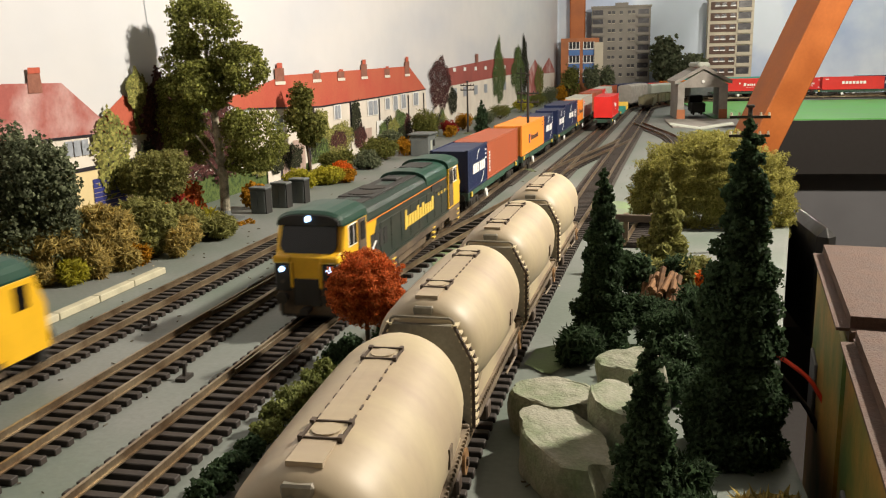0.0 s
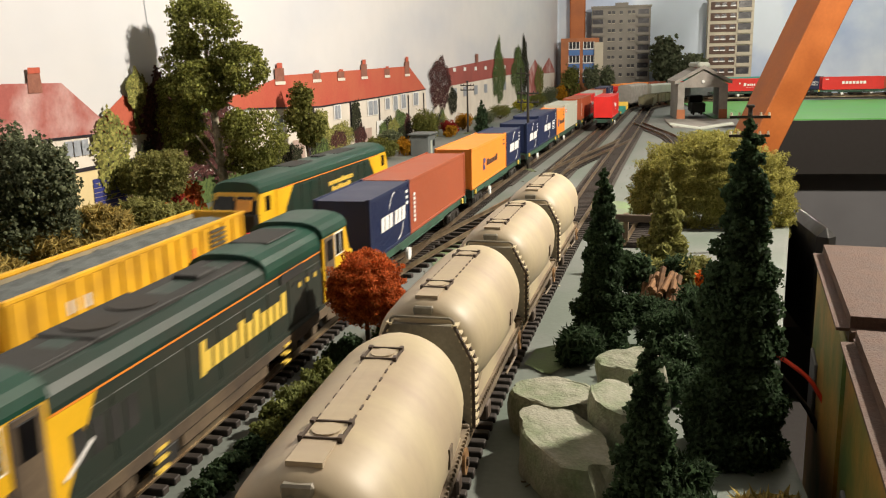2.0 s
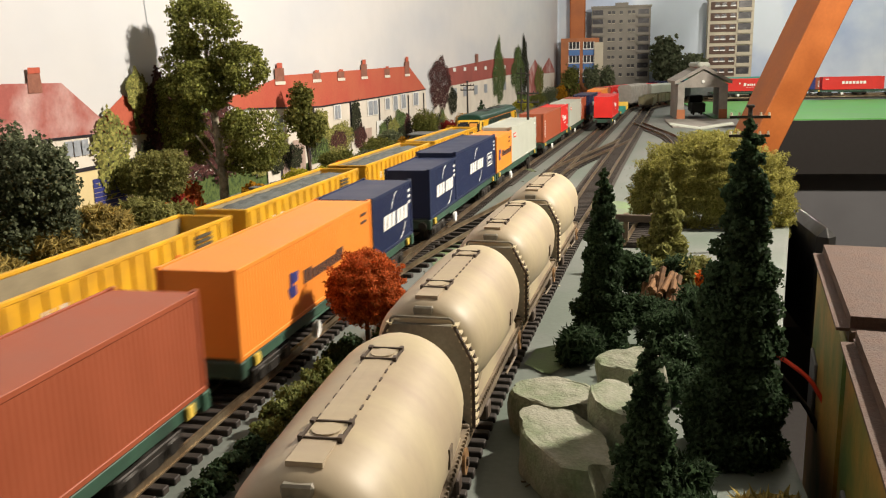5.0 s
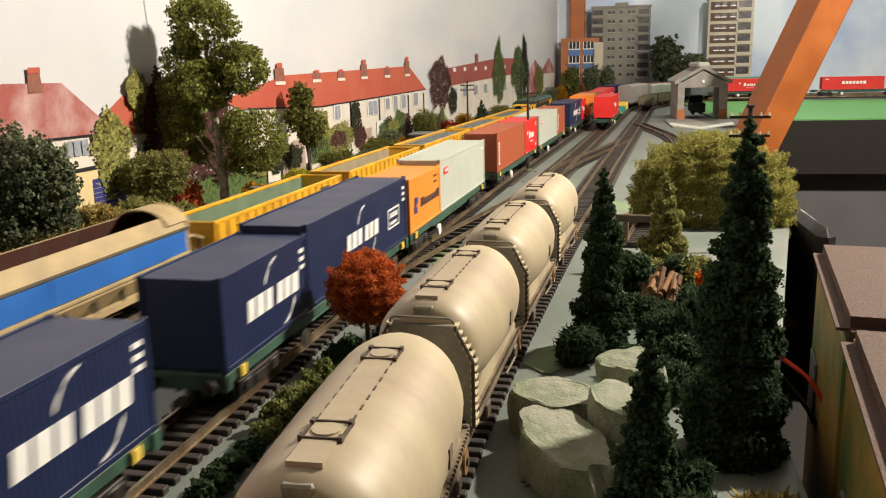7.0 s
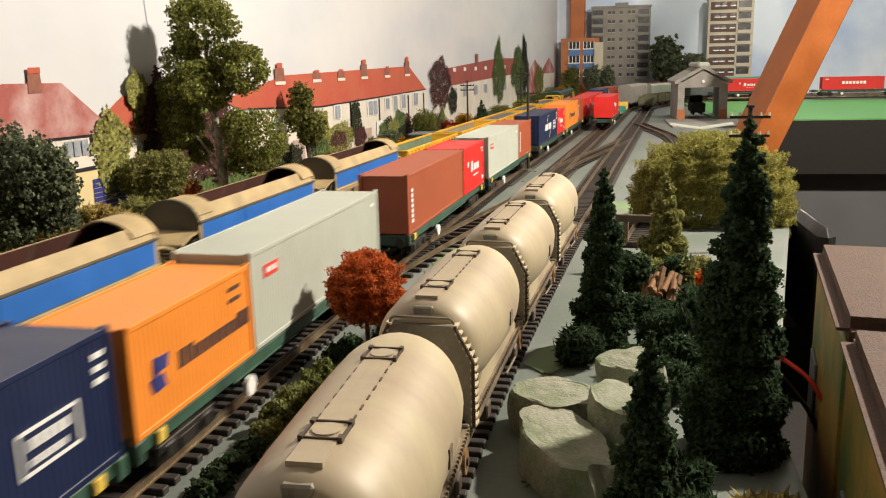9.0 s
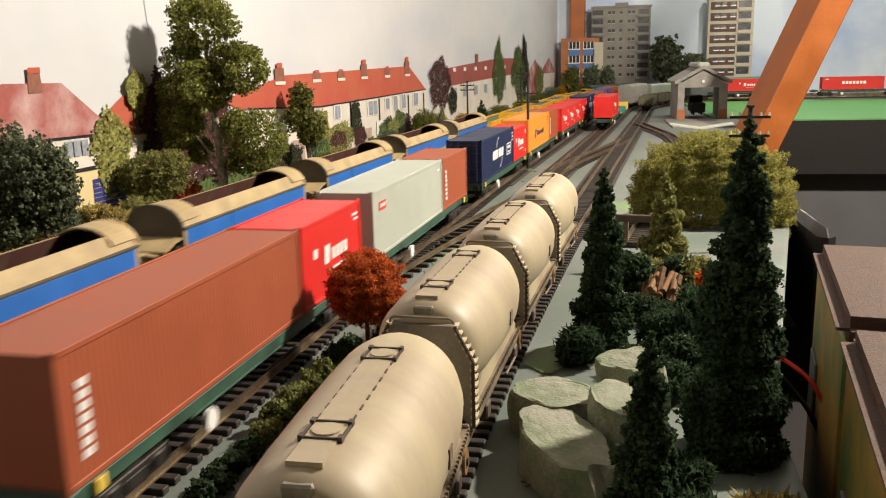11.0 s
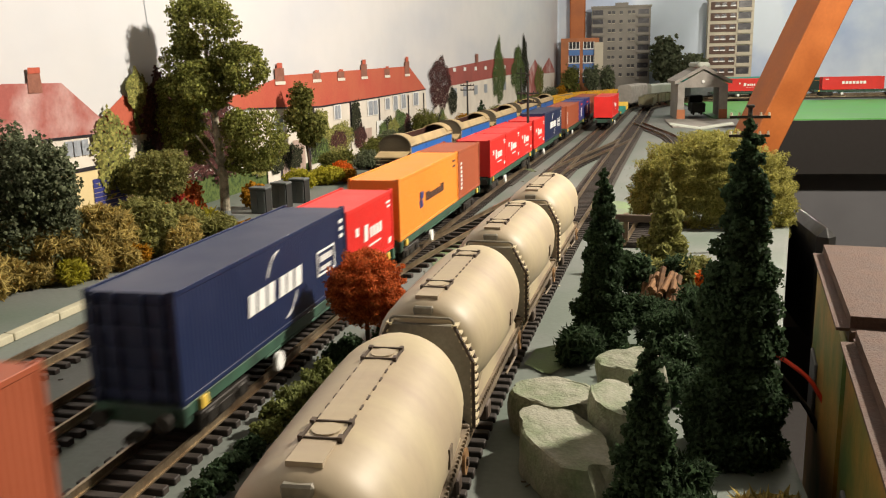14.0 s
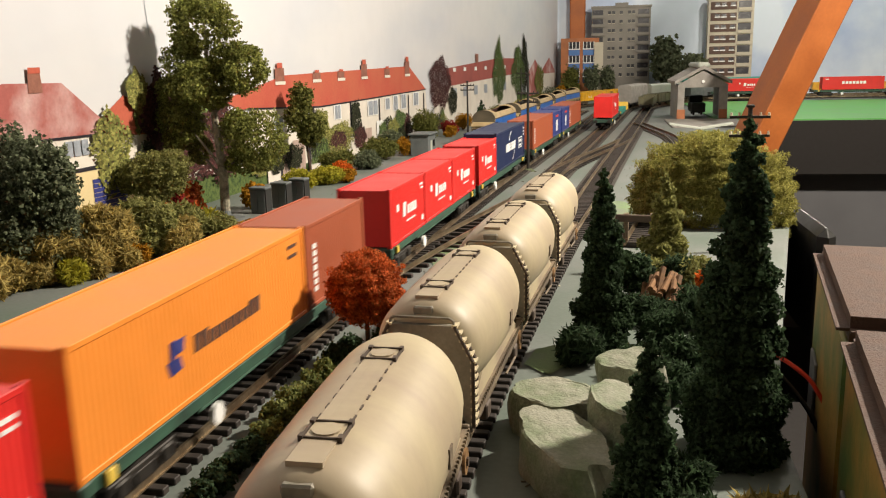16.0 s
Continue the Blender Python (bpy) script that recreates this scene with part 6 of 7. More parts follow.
    part("post", rod(B(), (0, 0, 0), (0, 0, 0.027), 0.0028, 8), "pole", t)
    for s in (-1, 1):
        bm = B()
        prism(bm, [(0, 0.0255), (s * 0.044, 0.0325), (s * 0.044, 0.0345), (0, 0.0278)], -0.012, 0.012)
        part("wing", bm, "grey", t)


# ---------------------------------------------------------------- scenery
def shrub(x, y, r, h, mat, count, size, seed, label, stretch=1.0, name="shrub", shell=0.35):
    t = thing(name, label, "bush", "trackside bushes", at=(x, y, GZ))
    rng = random.Random(seed)
    bm = B()
    for k in range(4):
        a = rng.uniform(0, math.tau)
        rod(bm, (0, 0, 0), (r * 0.5 * math.cos(a), r * 0.5 * math.sin(a), h * 0.6), 0.0012, 5, 0.0004)
    part("stem", bm, "twig", t)
    lobes = [((0, 0, h * 0.5), (r * 0.75, r * 0.75, h * 0.5))]
    for k in range(6):
        a = k * math.tau / 6 + rng.uniform(-0.4, 0.4)
        q = rng.uniform(0.35, 0.6) * r
        lobes.append(((q * math.cos(a), q * math.sin(a), h * rng.uniform(0.3, 0.72)), (r * 0.45, r * 0.45, h * rng.uniform(0.25, 0.36))))
    crown("foliage", mat, t, lobes, count, size, stretch, seed, shell)
    return t


def conifer(x, y, r, h, seed, count, label, mat="leaf_dark", size=0.0015, group="model conifers"):
    t = thing("conifer", label, "conifer", group, at=(x, y, GZ))
    part("trunk", rod(B(), (0, 0, 0), (0, 0, h * 0.9), r * 0.13, 8, r * 0.03), "twig", t)
    rng = random.Random(seed)
    lobes = []
    rows = int(h / (r * 0.34))
    for k in range(rows):
        f = (k + 0.5) / rows
        rad = r * (1 - f ** 1.7) ** 0.85 * (0.78 + 0.40 * rng.random()) + r * 0.12
        n = max(2, int(6 * rad / r + 2))
        for j in range(n):
            a = math.tau * (j + rng.random() * 0.7) / n + k
            q = rad * rng.uniform(0.5, 0.80)
            s = rad * rng.uniform(0.26, 0.44) + r * 0.05
            lobes.append(((q * math.cos(a), q * math.sin(a), h * f * 0.97 + rng.uniform(-0.3, 0.3) * h / rows), (s, s, s * 0.85)))
        lobes.append(((0, 0, h * f * 0.97), (rad * 0.55, rad * 0.55, h / rows)))
    crown("foliage", mat, t, lobes, count, size, 1.0, seed, 0.6)
    return t


def build_birch():
    t = thing("birch_tree", "tall model birch with pale bark and olive foliage", "tree", at=(-0.154, 1.102, GZ))
    bm = B()
    pts = [(0, 0, 0, 0.0042), (0.0006, 0, 0.035, 0.0038), (-0.002, 0, 0.075, 0.0032), (-0.006, 0, 0.12, 0.0022), (-0.006, 0, 0.165, 0.0010)]
    for a, b in zip(pts, pts[1:]):
        rod(bm, a[:3], b[:3], a[3], 12, b[3])
    part("trunk", bm, "bark", t, "pale flaking birch bark")
    for a, b, r in (((0, 0, 0.034), (-0.022, 0.004, 0.060), 0.0016), ((-0.001, 0, 0.046), (-0.024, -0.004, 0.078), 0.0015), ((0, 0, 0.060), (0.022, 0.002, 0.085), 0.0015),
                    ((-0.002, 0, 0.07), (-0.03, 0.0, 0.10), 0.0012), ((-0.003, 0, 0.09), (0.024, 0, 0.115), 0.0012), ((0.0, 0, 0.040), (0.020, -0.004, 0.056), 0.0013)):
        part("limb", rod(B(), a, b, r, 8, r * 0.5), "bark", t)
    part("base_disc", rod(B(), (0, 0, 0), (0, 0, 0.0012), 0.016, 24), "slate", t)
    part("collar", rod(B(), (0, 0, 0.001), (0, 0, 0.008), 0.0055, 14, 0.0042), "slate", t)
    big = [((-0.0087, 0, 0.162), 0.025, 0.021), ((-0.031, 0.002, 0.131), 0.017, 0.018), ((-0.013, -0.003, 0.114), 0.027, 0.019), ((0.005, 0.002, 0.130), 0.014, 0.013), ((0.025, 0, 0.125), 0.0195, 0.019),
           ((-0.040, 0.003, 0.106), 0.014, 0.014), ((-0.036, 0.004, 0.080), 0.020, 0.022), ((0.032, 0, 0.069), 0.026, 0.025), ((0.016, 0.004, 0.050), 0.013, 0.012), ((-0.021, 0.004, 0.058), 0.010, 0.012)]
    lobes, rng = [], random.Random(5)
    for c, r, h in big:
        lobes.append((c, (r * 1.02, r * 0.86, h * 1.02)))
        for k in range(9):
            a, b = rng.uniform(0, math.tau), rng.uniform(-1.2, 1.3)
            d = (math.cos(a) * math.cos(b), math.sin(a) * math.cos(b), math.sin(b))
            s = rng.uniform(0.34, 0.52)
            lobes.append(((c[0] + d[0] * r * 0.82, c[1] + d[1] * r * 0.72, c[2] + d[2] * h * 0.84), (r * s, r * s, h * s)))
    crown("crown", "leaf_birch", t, lobes, 58000, 0.0010, seed=11, shell=0.6)


def build_scenery():
    build_birch()
    # shrubs along the back of the board
    shrub(-0.186, 0.894, 0.0335, 0.091, "leaf_deep", 20000, 0.0013, 21, "large dark green bush before the printed houses", shell=0.45)
    shrub(-0.205, 0.843, 0.028, 0.076, "leaf_deep", 11000, 0.0013, 22, "dark green bush beside a larger one", shell=0.45)
    shrub(-0.190, 0.895, 0.0312, 0.0389, "leaf_straw", 17000, 0.0011, 23, "straw-coloured tangled undergrowth beside the dark bushes", stretch=3.0)
    shrub(-0.163, 0.925, 0.0221, 0.0410, "leaf_straw", 14000, 0.0011, 24, "straw-coloured tangled undergrowth beside the dark bushes", stretch=3.0)
    shrub(-0.197, 0.838, 0.0270, 0.0324, "leaf_straw", 14000, 0.0011, 25, "straw-coloured tangled undergrowth beside the dark bushes", stretch=3.0)
    shrub(-0.152, 0.968, 0.0234, 0.0389, "leaf_sage", 14000, 0.0011, 26, "olive tangled undergrowth beside the line", stretch=2.0)
    shrub(-0.136, 0.990, 0.013, 0.022, "leaf_straw", 2600, 0.0015, 27, "low straw-coloured tangle on the verge", stretch=2.2)
    shrub(-0.150, 1.015, 0.0208, 0.0281, "leaf_sage", 5700, 0.0015, 28, "olive tangled undergrowth beside the line", stretch=2.0)
    shrub(-0.137, 1.035, 0.011, 0.020, "leaf_lime", 1600, 0.0016, 29, "yellow-green twiggy tangle on the verge", stretch=3.0)
    shrub(-0.160, 1.000, 0.010, 0.026, "leaf_gold", 1400, 0.0014, 30, "golden low bush in the verge", stretch=1.6)
    shrub(-0.165, 1.045, 0.010, 0.030, "leaf_red", 1600, 0.0013, 31, "dark red small bush in the verge")
    shrub(-0.182, 1.085, 0.020, 0.034, "leaf_rust", 2600, 0.0014, 32, "rust-brown bush under the birch")
    shrub(-0.150, 1.155, 0.013, 0.024, "leaf_gold", 2400, 0.0014, 33, "golden yellow bush behind the birch")
    rng = random.Random(31)
    for k in range(16):
        y = 0.845 + k * 0.0125
        x = line(y, -0.168)[0] + rng.uniform(-0.022, 0.012) - 0.030 * max(0, (0.92 - y) / 0.1)
        mat = rng.choice(("leaf_straw", "leaf_straw", "leaf_sage", "leaf_lime", "leaf_gold"))
        shrub(x, y, rng.uniform(0.008, 0.014), rng.uniform(0.012, 0.026), mat, 1500, 0.0013, 130 + k,
              {"leaf_straw": "dry straw-coloured scrub on the verge", "leaf_sage": "olive scrub clump on the verge", "leaf_lime": "yellow-green scrub clump on the verge", "leaf_gold": "golden scrub clump on the verge"}[mat], stretch=2.6)
    t = thing("topiary_tree", "small round-headed olive tree among the undergrowth", "tree", at=(-0.188, 1.050, GZ))
    part("trunk", rod(B(), (0, 0, 0), (0, 0, 0.035), 0.0018, 8, 0.0012), "twig", t)
    crown("crown", "leaf_sage", t, [((0, 0, 0.046), (0.026, 0.022, 0.017)), ((0.012, 0, 0.052), (0.018, 0.018, 0.014)), ((-0.014, 0, 0.042), (0.018, 0.018, 0.014)), ((0.004, 0, 0.036), (0.02, 0.018, 0.012))], 15000, 0.0009, seed=34, shell=0.5)
    t = thing("young_tree", "slender young tree before the terrace", "tree", at=(-0.166, 1.360, GZ))
    part("trunk", rod(B(), (0.004, 0, 0), (-0.004, 0, 0.07), 0.0018, 8, 0.0008), "twig", t)
    crown("crown", "leaf_mid", t, [((-0.004, 0, 0.092), (0.014, 0.014, 0.018)), ((-0.008, 0, 0.070), (0.018, 0.016, 0.020)), ((0.010, 0, 0.058), (0.014, 0.014, 0.018)), ((0.002, 0, 0.048), (0.012, 0.012, 0.012))], 4500, 0.0016, seed=35, shell=0.35)
    for k, (x, y, r, h, mat, n) in enumerate((
            (-0.148, 1.275, 0.020, 0.022, "leaf_lime", 3000), (-0.130, 1.315, 0.022, 0.020, "leaf_lime", 3000), (-0.112, 1.330, 0.012, 0.016, "leaf_gold", 1400), (-0.125, 1.355, 0.014, 0.022, "leaf_fire", 1300),
            (-0.150, 1.42, 0.026, 0.026, "leaf_mid", 2600), (-0.120, 1.455, 0.020, 0.024, "leaf_deep", 2200), (-0.130, 1.56, 0.030, 0.030, "leaf_mid", 3000), (-0.105, 1.60, 0.016, 0.026, "leaf_gold", 1400),
            (-0.150, 1.70, 0.024, 0.030, "leaf_deep", 2000), (-0.128, 1.87, 0.030, 0.052, "leaf_mid", 3000), (-0.100, 1.96, 0.018, 0.026, "leaf_red", 1600), (-0.088, 1.90, 0.014, 0.020, "leaf_gold", 1200),
            (-0.090, 2.06, 0.022, 0.032, "leaf_gold", 1500), (-0.062, 2.20, 0.024, 0.030, "leaf_deep", 1500), (-0.050, 2.36, 0.028, 0.032, "leaf_mid", 1500), (-0.02, 2.62, 0.03, 0.034, "leaf_lime", 1300), (0.0, 2.85, 0.032, 0.04, "leaf_mid", 1300), (0.03, 3.02, 0.03, 0.05, "leaf_deep", 1300))):
        shrub(x, y, r, h, mat, int(n * 1.8), 0.0011, 40 + k, {"leaf_lime": "lime green low bush on the verge", "leaf_gold": "golden yellow bush on the verge", "leaf_fire": "orange autumn bush on the verge",
              "leaf_mid": "olive green bush before the houses", "leaf_deep": "dark green bush before the houses", "leaf_red": "bright red bush before the houses"}[mat])
    conifer(-0.046, 2.0, 0.012, 0.060, 60, 1500, "small dark conifer before the far terrace", size=0.002)
    # red-leaved round tree between the lines
    t = thing("autumn_tree", "round russet-leaved tree between the tracks", "tree", at=(0.0604, 0.765, GZ))
    part("trunk", rod(B(), (0, 0, 0), (0, 0, 0.028), 0.0011, 8, 0.0008), "twig", t)
    crown("crown", "leaf_rust", t, [((0, 0, 0.0345), (0.0155, 0.0150, 0.0140)), ((0.007, 0, 0.029), (0.0095, 0.010, 0.009)), ((-0.0075, 0, 0.031), (0.0095, 0.010, 0.010)), ((0, 0.004, 0.041), (0.010, 0.010, 0.008)), ((0, 0, 0.0265), (0.0125, 0.012, 0.0095))], 42000, 0.00042, 1.7, seed=36, shell=0.62)
    # low hedge beside the tank siding
    rng = random.Random(7)
    for k in range(13):
        y = 0.632 + k * 0.0118
        x = 0.0450 + 0.004 * (y - 0.63) / 0.14 + rng.uniform(-0.0012, 0.0012)
        dark = k < 4 or k > 9
        shrub(x, y, rng.uniform(0.0052, 0.0068), rng.uniform(0.008, 0.0125), "leaf_dark" if dark else "leaf_moss", 750, 0.0008, 70 + k,
              "dark green low hedge clump beside the siding" if dark else "dull green low hedge clump beside the siding", name="hedge_clump")
    shrub(0.066, 0.785, 0.010, 0.013, "leaf_dark", 1100, 0.0010, 84, "dark clump under the russet tree", name="hedge_clump")
    # conifers by the operating well
    conifer(0.161, 0.790, 0.0104, 0.083, 61, 42000, "dark blue-green model conifer behind the rocks", size=0.0008)
    conifer(0.2025, 0.690, 0.0125, 0.111, 62, 60000, "tall dark green model conifer at the board edge", size=0.0008)
    conifer(0.1690, 0.600, 0.0078, 0.0710, 63, 45000, "dark conifer close beside the rocks", size=0.0006)
    conifer(0.200, 0.945, 0.0125, 0.058, 64, 14000, "pale sage conifer beside stacked logs", "leaf_sage", 0.0012)
    shrub(0.178, 0.880, 0.013, 0.026, "leaf_dark", 2600, 0.0012, 85, "dark bush between conifer and logs")
    shrub(0.152, 0.772, 0.013, 0.017, "leaf_dark", 2600, 0.0010, 86, "dark scrubby bush behind the rocks", stretch=2.6, shell=0.1)
    # low scrub, with extra dark clumps added to stand for the conifers' shadow on the ground
    for k, (x, y, r, h, mat) in enumerate(((0.181, 0.835, 0.011, 0.014, "leaf_dark"), (0.176, 0.762, 0.010, 0.012, "leaf_dark"), (0.187, 0.795, 0.012, 0.018, "leaf_dark"), (0.186, 0.735, 0.011, 0.016, "leaf_dark"),
                                           (0.189, 0.905, 0.012, 0.016, "leaf_sage"), (0.203, 0.900, 0.012, 0.020, "leaf_dark"), (0.184, 0.660, 0.009, 0.012, "leaf_dark"), (0.158, 0.795, 0.010, 0.010, "leaf_dark"), (0.196, 0.765, 0.013, 0.016, "leaf_dark"), (0.207, 0.745, 0.013, 0.014, "leaf_dark"), (0.194, 0.825, 0.012, 0.014, "leaf_dark"),
                                           (0.209, 0.835, 0.013, 0.018, "leaf_dark"), (0.163, 0.830, 0.010, 0.009, "leaf_dark"), (0.211, 0.900, 0.014, 0.020, "leaf_sage"), (0.187, 0.640, 0.010, 0.010, "leaf_dark"), (0.216, 0.720, 0.010, 0.012, "leaf_dark"))):
        shrub(x, y, r, h, mat, 2200, 0.0009, 160 + k, "olive low scrub between the conifers" if mat == "leaf_sage" else "dark low scrub between the conifers", stretch=2.2, shell=0.15)
    shrub(0.214, 0.800, 0.012, 0.040, "leaf_dark", 2600, 0.0012, 87, "dark bush in the shade of the conifer")
    shrub(0.213, 0.86, 0.005, 0.022, "leaf_fire", 350, 0.0012, 88, "bright orange twigs behind the conifer")
    shrub(0.206, 0.650, 0.012, 0.006, "leaf_straw", 380, 0.0012, 89, "dry straw tuft at the board edge", stretch=2.4)
    shrub(0.184, 0.632, 0.010, 0.008, "leaf_straw", 700, 0.0010, 90, "dry straw tuft below the conifers", stretch=2.4)
    t = thing("weeping_tree", "broad yellow-green weeping tree at the board edge", "tree", at=(0.245, 1.10, GZ))
    part("trunk", rod(B(), (0, 0, 0), (0, 0, 0.045), 0.004, 8, 0.002), "twig", t)
    crown("crown", "leaf_willow", t, [((-0.028, 0, 0.033), (0.028, 0.028, 0.029)), ((0.002, 0, 0.050), (0.034, 0.030, 0.022)), ((0.032, 0, 0.030), (0.028, 0.028, 0.030)), ((-0.042, 0, 0.020), (0.018, 0.02, 0.024)),
                                         ((-0.010, -0.018, 0.030), (0.030, 0.014, 0.034)), ((0.022, -0.018, 0.026), (0.028, 0.014, 0.030)), ((0.046, 0, 0.012), (0.018, 0.02, 0.030))], 80000, 0.0007, 2.4, seed=37, shell=0.6)
    # stacked logs
    pile = thing("log_pile", "stack of short brown logs beside the conifers", "logs", at=(0.194, 0.862, GZ), turn=-14)
    me = mesh_of(rod(B(), (0, -0.010, 0), (0, 0.010, 0), 0.0016, 7), "log", "log")
    rng = random.Random(9)
    for r in range(5):
        for k in range(8 - r):
            ob = new("log", me)
            ob.parent = pile
            ob.matrix_basis = pose(-0.0125 + k * 0.0034 + r * 0.0017, rng.uniform(-0.002, 0.002), 0.0016 + r * 0.0029, rng.uniform(0, 40), rng.uniform(-3, 3), rng.uniform(-6, 6))
    # rocks
    for k, (x, y, z, r, top, tilt, turn) in enumerate(((0.1495, 0.668, 0.0, (0.0130, 0.0255, 0.030), 0.0085, -5, 24), (0.1445, 0.704, 0.0, (0.0150, 0.0150, 0.026), 0.0085, -4, 20),
                                                       (0.1670, 0.690, 0.0, (0.0115, 0.0190, 0.030), 0.0125, -9, 8), (0.1715, 0.726, 0.001, (0.0125, 0.0130, 0.030), 0.0128, 6, 40))):
        bm = B()
        bmesh.ops.create_icosphere(bm, subdivisions=4, radius=1.0)
        for v in bm.verts:
            n1 = noise.noise(v.co * 1.7 + Vector((k * 7, 0, 0))) * 0.22 + noise.noise(v.co * 6 + Vector((0, k * 5, 0))) * 0.06
            p = v.co * (1 + n1)
            q = Vector((p.x * r[0], p.y * r[1], p.z * r[2]))
            lid = top + q.x * math.tan(radians(tilt)) + 0.0006 * noise.noise(q * 180)
            q.z = min(q.z, lid)
            v.co = q
        ob = part("boulder", bm, "rock", None)
        ob.matrix_basis = pose(x, y, max(GZ + 0.004, z), 0, 0, turn)
        tagged(ob, "pale flat-topped plaster boulder with green staining", "rock", "boulders by the siding")
    # relay cabinets
    for k, (x, y) in enumerate(((-0.1345, 1.134), (-0.1265, 1.165), (-0.1185, 1.192))):
        t = thing("relay_cabinet", "slate grey lineside relay cabinet", "cabinet", "lineside cabinets", at=(x, y, GZ), turn=-7)
        boxpart("body", "slate", t, -0.0075, 0.0075, -0.005, 0.005, 0, 0.0215, bevel=0.0004)
        boxpart("lid", "slate", t, -0.0085, 0.0085, -0.006, 0.006, 0.0215, 0.0235, bevel=0.0006)
        for s in (-1, 1):
            boxpart("door", "slate", t, s * 0.0037 - 0.0033, s * 0.0037 + 0.0033, -0.0056, -0.0049, 0.0015, 0.0200, bevel=0.0002)
        boxpart("corner_strip", "soot", t, 0.0068, 0.0082, -0.0052, 0.0052, 0, 0.0215)
    t = thing("lineside_hut", "dark grey flat-roofed lineside hut", "hut", at=(-0.080, 1.610, GZ), turn=-6)
    boxpart("wall", "slate", t, -0.013, 0.013, -0.018, 0.018, 0, 0.029, bevel=0.0004)
    boxpart("roof", "slate", t, -0.016, 0.016, -0.021, 0.021, 0.029, 0.0315, bevel=0.0006)
    boxpart("door", "grey", t, 0.0128, 0.0134, -0.008, 0.000, 0.001, 0.021)
    boxpart("window", "glass_dark", t, 0.0128, 0.0134, 0.005, 0.012, 0.012, 0.021)
    # concrete cable trough beside the line
    t = thing("cable_trough", "pale concrete lineside cable trough in sections", "cable trough")
    me = mesh_of(box(B(), -0.0028, 0.0028, -0.0170, 0.0170, 0, 0.0040, bevel=0.0004), "trough_section", "concrete")
    for k in range(7):
        ob = new("trough_section", me)
        ob.parent = t
        y = 0.895 - k * 0.0345
        ob.matrix_basis = pose(line(y, -0.142)[0], y, GZ, 0, 0, -math.degrees(line(y)[2]) + (0.6 if k % 2 else -0.4))
    # fallen twigs, petals and litter on the board
    rng = random.Random(12)
    t = thing("board_litter", "tiny scattered twigs and crumbs on the baseboard", "litter", kind="stuff")
    bm = B()
    for k in range(240):
        y = rng.uniform(0.55, 1.5)
        d = rng.choice((-0.150, -0.128, -0.077, -0.026, 0.028, 0.045, 0.128))
        x = line(y, d)[0] + rng.gauss(0, 0.006)
        a, q = rng.uniform(0, math.tau), rng.uniform(0.0006, 0.0026)
        rod(bm, (x, y, GZ + 0.0004), (x + q * math.cos(a), y + q * math.sin(a), GZ + 0.0005), 0.0003, 4)
    part("crumbs", bm, "hopper_dark", t)
    bm = B()
    for x, y in ((0.0395, 0.686), (0.0425, 0.690), (0.0405, 0.700), (-0.13, 0.93), (-0.075, 0.76), (0.138, 0.90)):
        rod(bm, (x, y, GZ), (x, y, GZ + 0.0004), 0.0009, 8)
    part("pale_spots", bm, "concrete", t)
    t = thing("flower_patch", "yellow and white flowers at the birch's foot", "flowers", at=(-0.134, 1.075, GZ), kind="stuff")
    crown("yellow_flowers", "leaf_gold", t, [((0, 0, 0.001), (0.010, 0.006, 0.002)), ((0.008, 0.008, 0.001), (0.006, 0.004, 0.003))], 220, 0.0010, seed=38)
    crown("white_flowers", "mark_white", t, [((-0.006, -0.003, 0.001), (0.008, 0.004, 0.002))], 60, 0.0009, seed=39)
    # telegraph poles
    for x, y, h, arms in ((0.0815, 1.426, 0.111, (0.090, 0.080)), (-0.067, 1.965, 0.093, (0.086, 0.078)), (-0.021, 2.579, 0.108, (0.096, 0.086)), (0.2555, 1.00, 0.095, (0.0885, 0.0765))):
        t = thing("telegraph_pole", "black model telegraph pole with two crossarms", "telegraph pole", "telegraph poles", at=(x, y, GZ), turn=-4)
        part("pole", rod(B(), (0, 0, 0), (0, 0, h), 0.0019, 10, 0.0014), "pole", t)
        boxpart("cap", "pole", t, -0.0024, 0.0024, -0.0024, 0.0024, h - 0.0005, h + 0.0014, bevel=0.0004)
        for z in arms:
            boxpart("crossarm", "pole", t, -0.0125, 0.0125, -0.0009, 0.0009, z - 0.0009, z + 0.0009, bevel=0.0002)
            for q in (-0.0115, -0.0065, 0.0065, 0.0115):
                part("insulator", rod(B(), (q, 0, z + 0.0008), (q, 0, z + 0.0030), 0.0009, 8, 0.0006), "insulator" if x > 0.2 else "pole", t)
        bm = B()
        bmesh.ops.create_cone(bm, cap_ends=True, segments=14, radius1=0.009, radius2=0.004, depth=0.003, matrix=Matrix.Translation((0, 0, 0.0015)))
        part("earth_mound", bm, "leaf_deep", t)
    # buffer stop of the hidden siding
    t = thing("buffer_stop", "brown timber buffer stop at a siding's end", "buffer stop", at=(0.1885, 1.015, 0), turn=-8)
    for s in (-1, 1):
        boxpart("upright", "underframe", t, s * 0.009 - 0.0016, s * 0.009 + 0.0016, -0.002, 0.002, -0.005, 0.017)
    boxpart("beam", "brown_fit", t, -0.016, 0.016, -0.004, -0.001, 0.0115, 0.0165, bevel=0.0004)
